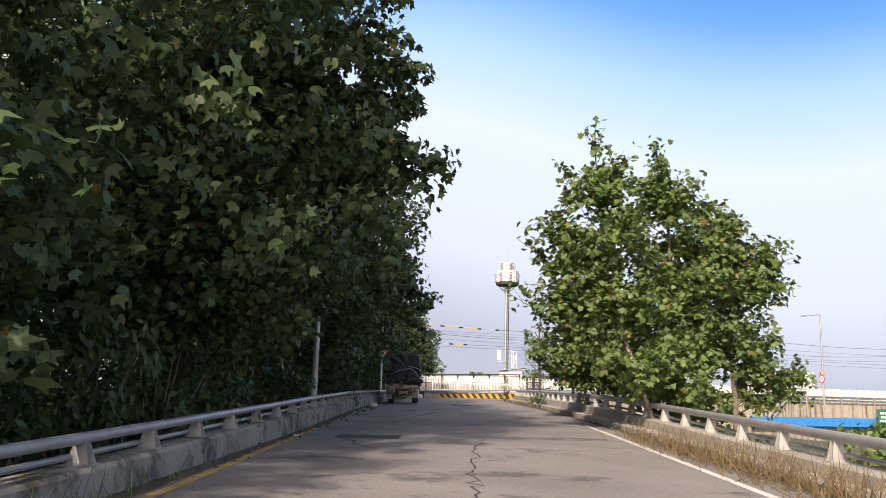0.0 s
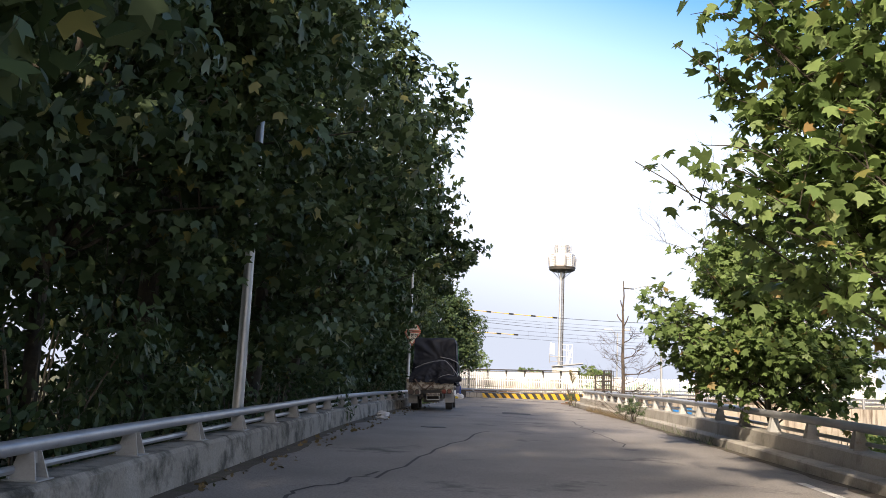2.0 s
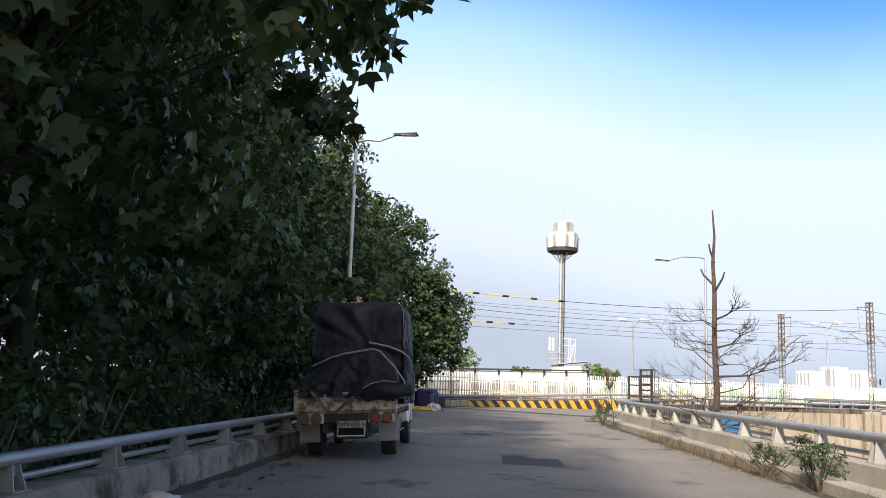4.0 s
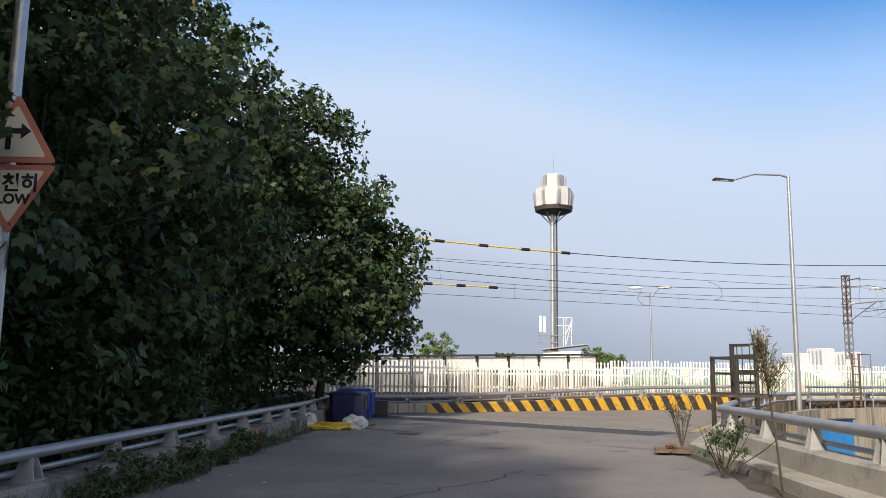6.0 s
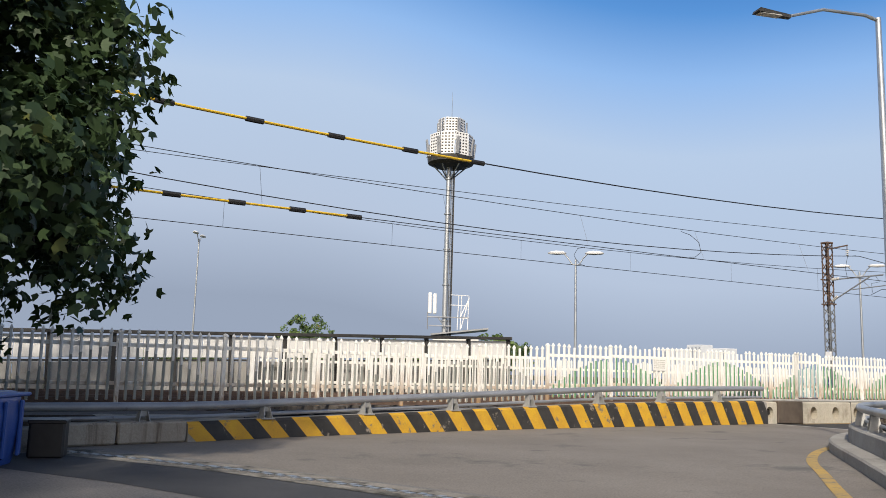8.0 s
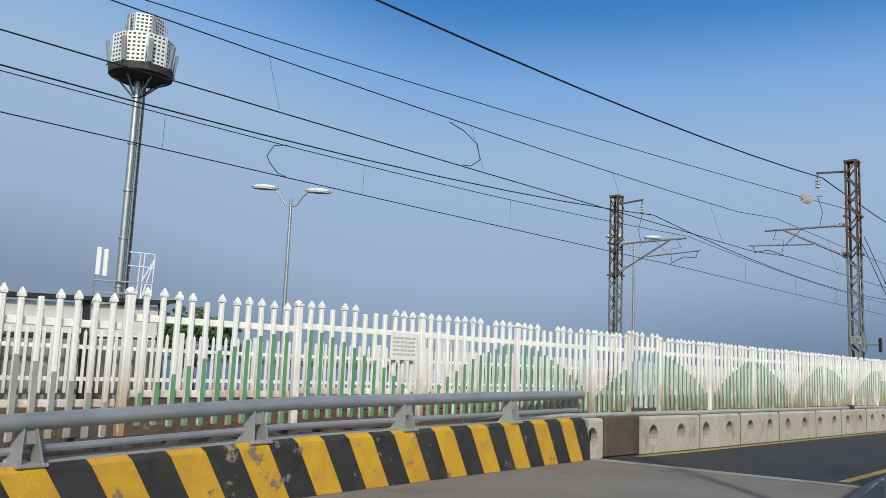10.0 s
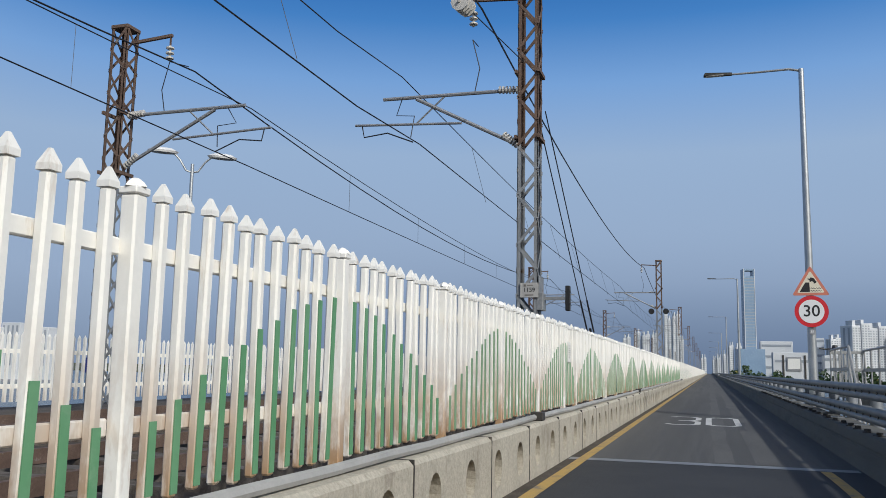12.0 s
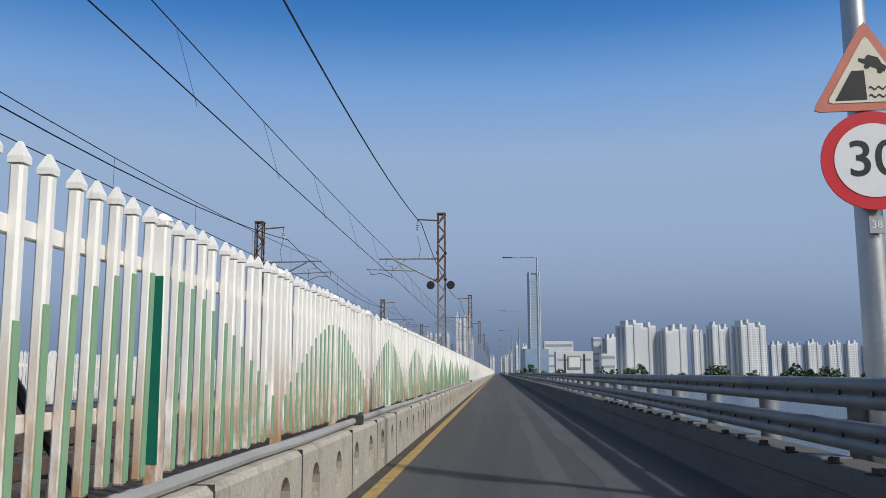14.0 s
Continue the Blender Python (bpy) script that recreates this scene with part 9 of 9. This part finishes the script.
def apartment(px, wpx, top, d, label="pale concrete apartment tower with rows of balconies", turn=28, bays=3):
    """A slab block in stepped bays, with shallow window strips between white piers and lift houses on the roof."""
    p, k = far_place(px, d), d / 1496
    h, w_ = (659 - top) * k + 14.4, wpx * k / 1.12
    dp = w_ * 0.27
    b = thing("apartment_tower", label, "apartment tower", Matrix.Translation(p) @ pose(0, 0, 0, 0, 0, turn), group="apartment towers on the far bank")
    for j in range(bays):
        y0, y1 = -w_ / 2 + w_ * j / bays, -w_ / 2 + w_ * (j + 1) / bays
        hb = h * (1 - 0.035 * ((j * 7 + int(px)) % 3))
        fx = -dp + (1.6 if (j + int(px)) % 2 else 0.0)
        bay = part("wall", Shape().box(fx, y0, 0, dp - fx - dp, y1, hb, 0.3), APT, b)
        n = max(2, int((y1 - y0) / 3.6))
        strips = Shape()
        for i in range(n):
            yc = y0 + (y1 - y0) * (i + 0.5) / n
            q = (y1 - y0) / n * 0.26
            strips.box(fx - 0.12, yc - q, 5, fx + 0.1, yc + q, hb - 2.5)
        tagged(part("window_strip", strips, APTGLASS, bay), kind="stuff")
        slabs = Shape()
        for f in range(int(hb / 2.9)):
            slabs.box(fx - 0.35, y0 + 0.5, 5 + 2.9 * f, fx + 0.1, y1 - 0.5, 5 + 2.9 * f + 1.2)
            if 5 + 2.9 * (f + 2) > hb:
                break
        tagged(part("balcony", slabs, APT, bay), kind="stuff")
        part("roof_house", Shape().box(-dp * 0.5, (y0 * 0.7 + y1 * 0.3), hb, dp * 0.5, (y0 * 0.35 + y1 * 0.65), hb + 4.5 + (j % 2) * 1.5, 0.2), APT, b)
    side = Shape()
    for i in range(2):
        side.box(-dp * 0.55 + dp * 0.7 * i, w_ / 2 - 0.1, 6, -dp * 0.25 + dp * 0.7 * i, w_ / 2 + 0.15, h * 0.93)
    tagged(part("side_window_strip", side, APTGLASS, b), kind="stuff")
    return b


for px, wpx, top, bays in ((1120, 70, 576, 4), (1182, 52, 583, 3), (1226, 28, 587, 2), (1261, 42, 580, 3), (1312, 60, 577, 4)):
    apartment(px, wpx, top, 1080, bays=bays)
apartment(1075, 26, 596, 1250, "grey shaded apartment block behind the station", 34, 2)
for px, wpx, top, bays in ((1356, 24, 612, 2), (1384, 30, 613, 3), (1418, 30, 610, 3), (1452, 28, 611, 3), (1483, 26, 609, 2), (1512, 26, 612, 3), (1545, 34, 610, 3), (1600, 40, 604, 3), (1660, 40, 606, 3)):
    apartment(px, wpx, top, 1500, "distant pale apartment block in a long row", 20, bays)
for px, wpx, top in ((812, 14, 560), (826, 14, 556), (790, 12, 590), (775, 16, 592), (760, 12, 588), (835, 8, 600), (742, 14, 597), (700, 20, 606), (660, 22, 600)):
    apartment(px, wpx, top, 1300, turn=22, bays=2)
for px, wpx, top in ((915, 10, 612), (927, 12, 614), (895, 10, 632), (905, 8, 628), (888, 8, 636), (870, 10, 634)):
    apartment(px, wpx, top, 1350, bays=2)


def hall(px, wpx, top, d, label, bands):
    p, k = far_place(px, d), d / 1496
    h, w_ = (659 - top) * k + 14.4, wpx * k
    b = thing("office_block", label, "building", Matrix.Translation(p))
    part("wall", Shape().box(-12, -w_ / 2, 0, 12, w_ / 2, h, 0.3), APT, b)
    for j in range(bands):
        z = 14 + (h - 14) * (j + 0.6) / bands
        part("window_band", Shape().box(-12.4, -w_ * 0.45, z - 1.4, -11.8, w_ * 0.45, z + 1.4), APTGLASS, b)
    return b


hall(986, 50, 606, 1180, "long pale station building with window bands", 3)
bill = hall(1012, 64, 624, 1060, "white block with a framed billboard and dark recesses", 1)
part("billboard", Shape().box(-13.2, -8, 18, -12.4, 8, 34, 0.2), PIPE, bill)
part("billboard_face", Shape().box(-13.5, -6.5, 20, -13.15, 6.5, 32), WHITEPANEL, bill)
part("recess", Shape().box(-12.6, 10.5, 6, -11.8, 12.5, 36).box(-12.6, -13.0, 6, -11.8, -11.0, 36), DARKFRAME, bill)
hall(1052, 14, 600, 1120, "pale stair tower beside the station", 5)
hall(1070, 24, 628, 1060, "grey low block beside the station", 2)
k_ = 1150 / 1496
tp_ = far_place(945, 1150)
sk = thing("glass_skyscraper", "slender blue glass skyscraper with an open framed crown", "skyscraper", Matrix.Translation(tp_) @ pose(0, 0, 0, 0, 0, 12))
hh = (659 - 500) * k_ + 14.4
part("shaft", Shape().box(-7, -7.2, 0, 7, 7.2, hh, 0.5), TOWERGLASS, sk)
for yy in (-7.2, 6.4):
    part("corner_fin", Shape().box(-7.5, yy, 0, -6.6, yy + 0.8, hh + 12.5), APT, sk)
bands = Shape()
for j in range(30):
    bands.box(-7.12, -6.4, 20 + j * 4, -6.95, 6.4, 20.7 + j * 4)
tagged(part("floor_band", bands, APTGLASS, sk), kind="stuff")
part("crown", Shape().box(-7, -7.2, hh, 7, 7.2, hh + 2.4).box(-7, -7.2, hh + 10, 7, 7.2, hh + 12.2).box(-7, 5.2, hh + 2.4, 7, 7.2, hh + 10).box(-7, -7.2, hh + 2.4, 7, -5.2, hh + 10), TOWERGLASS, sk)
part("podium", Shape().box(-12, -16, 0, 12, 16, 45), TOWERGLASS, sk)
for x, y, h_ in ((520, 545, 36), (532, 532, 39.5), (544, 519, 37)):
    b = thing("apartment_tower", "distant white apartment block behind the tracks", "apartment tower", Matrix.Translation((x, y, -13)), group="apartment towers behind the tracks")
    part("wall", Shape().box(-6, -8, 0, 6, 8, h_, 0.4), APT, b)
    for j in range(4):
        part("window_column", Shape().box(-6.3, -6.5 + j * 3.8, 10, -5.8, -5 + j * 3.8, h_ - 2), APTGLASS, b)

# tree line along the far bank
fw = np.random.default_rng(5)
NW = 15000
q = fw.random((NW, 1))
tall = np.clip(0.5 + 0.3 * np.sin(q * 60) + 0.25 * np.sin(q * 143 + 1) + 0.15 * np.sin(q * 391), 0.22, 1.0)
P = np.concatenate([1032 + 14 * fw.random((NW, 1)), 250 - 950 * q, -12 + 22 * fw.random((NW, 1)) * tall], 1)
tagged(part("far_woods", leaf_cloud("far_woods", P, fw.normal(0, 1, P.shape), 2.6 * fw.uniform(0.6, 1.4, NW), fw, LEAF, BROAD), None, None, "hazy tree line along the far river bank"), "", "woods", kind="stuff")
bankm = Shape().box(1030, -2600, -13.1, 1400, 2600, -10.5)
solid("ground_far_bank", bankm, SOIL, "low far bank of the river", "ground")

# access stair with handrails hung outside the bridge rail
# white paint done in cast grey, which puts its shade into the colour
st_ = thing("access_stair", "white steel access platform greyed for shade, slatted gate, sloping handrails", "stair", pose(0.8, 0.06, 0))
for y in (67.08, 67.86):
    for x in (74.3, 75.3, 76.3, 77.2):
        part("post", Shape().box(x - 0.05, y - 0.014, -0.9, x + 0.05, y + 0.014, 2.0, 0.004), CAST, st_)
    part("top_rail", Shape().tube([(77.3, y, 2.0), (74.3, y, 2.02)], 0.028, 8), PIPE, st_, smooth=True)
    part("mid_rail", Shape().box(74.3, y - 0.02, 1.48, 77.2, y + 0.02, 1.56), CAST, st_)
    part("handrail", Shape().tube([(74.3, y, 2.02), (74.2, y, 1.99), (72.3, y, 0.1)], 0.03, 8), CAST, st_, smooth=True)
    part("handrail", Shape().tube([(74.3, y, 1.52), (74.2, y, 1.49), (72.3, y, -0.4)], 0.026, 8), CAST, st_, smooth=True)
    part("stringer", Shape().bar((74.3, y, 0.86), (72.0, y, -1.45), 0.03, 0.2), CAST, st_)
for k in range(8):
    part("tread", Shape().box(74.0 - 0.27 * k, 67.1, 0.72 - 0.27 * k, 74.28 - 0.27 * k, 67.84, 0.745 - 0.27 * k), GALV, st_)
part("platform", Shape().box(74.3, 67.07, 0.88, 77.25, 67.87, 0.94, 0.006), GALV, st_)
for k in range(6):
    yk = 67.14 + 0.128 * k
    part("gate_slat", Shape().box(77.19, yk - 0.025, 0.94, 77.22, yk + 0.025, 1.98, 0.004), CAST, st_)
for z in (1.05, 1.52, 1.95):
    part("gate_rail", Shape().box(77.165, 67.08, z - 0.035, 77.19, 67.86, z + 0.035, 0.004), CAST, st_)
part("lamp", Shape().lathe([(0.06, 0.0), (0.075, 0.05), (0.06, 0.11), (0.02, 0.12)], 10, at=(77.2, 67.75, 2.02)), BLACKPLASTIC, st_, "small black lamp")
part("lamp_arm", Shape().tube([(77.2, 67.75, 2.04), (77.2, 67.98, 2.03), (77.16, 68.12, 2.05)], 0.02, 6), DARKFRAME, st_)
part("beam", Shape().box(74.3, 67.3, 0.66, 77.2, 67.42, 0.88).box(74.5, 67.4, 0.62, 74.62, 68.3, 0.74).box(76.9, 67.4, 0.62, 77.02, 68.3, 0.74), GALV, st_)

# ---- rubble, a manhole cover and litter at the bridge head ----
BRICKRED = surf("broken_brick", (0.20, 0.10, 0.06), (0.27, 0.14, 0.085), 0.9, coarse=6, fine=40, grain=0.4, bump=0.4)
rub = thing("rubble_heap", "small heap of broken orange brick and earth in the gutter", "rubble", Matrix.Translation((32.95, 54.05, 0)))
rub_rng = random.Random(17)
heap = Shape()
for k in range(5):
    heap.lathe([(0.20, -0.01), (0.13, 0.03), (0.05, 0.055), (0.0, 0.06)], 11, at=(rub_rng.uniform(-0.22, 0.22), rub_rng.uniform(-0.3, 0.3), 0))
REDEARTH = surf("red_earth", (0.17, 0.10, 0.065), (0.22, 0.14, 0.09), 0.95, coarse=4, fine=40, grain=0.5, bump=0.6, stain=(0.12, 0.09, 0.06), stain_lo=0.5, stain_hi=0.6, stain_scale=5)
part("earth", heap, REDEARTH, rub, smooth=True)
for k in range(15):
    a, r = rub_rng.uniform(0, 6.28), rub_rng.uniform(0.02, 0.38)
    w_, h_ = rub_rng.uniform(0.015, 0.045), rub_rng.uniform(0.01, 0.025)
    part("brick", Shape().box(-w_, -w_ * 0.6, -h_, w_, w_ * 0.6, h_, 0.008), BRICKRED, rub).matrix_basis = pose(r * math.cos(a), r * math.sin(a), 0.1 * (1 - r / 0.4) + 0.02, rub_rng.uniform(-30, 30), rub_rng.uniform(-30, 30), rub_rng.uniform(0, 180))
PAPER = surf("dirty_paper", (0.62, 0.60, 0.55), (0.5, 0.48, 0.44), 0.8, coarse=8, fine=40, grain=0.15, bump=0.1)
for k in range(9):
    s_, l_ = rub_rng.uniform(50, 66), -4.0 + abs(rub_rng.gauss(0, 0.5))
    q = on_ramp(s_, l_, 0)
    lit = thing("paper_scrap", "crumpled pale paper scrap lying by the kerb", "litter", Matrix.Translation((q[0], q[1], road_z(q[0], q[1]))), group="litter by the kerb")
    w_ = rub_rng.uniform(0.012, 0.035)
    sc_ = Shape()
    sc_.add([(-w_, -w_, 0.004), (w_, -w_ * 0.7, 0.012), (w_ * 1.6, w_, 0.004), (-w_ * 0.9, w_ * 1.1, 0.012), (0, 0, 0.022)], [(0, 1, 4), (1, 2, 4), (2, 3, 4), (3, 0, 4), (3, 2, 1, 0)])
    part("sheet", sc_, PAPER, lit)
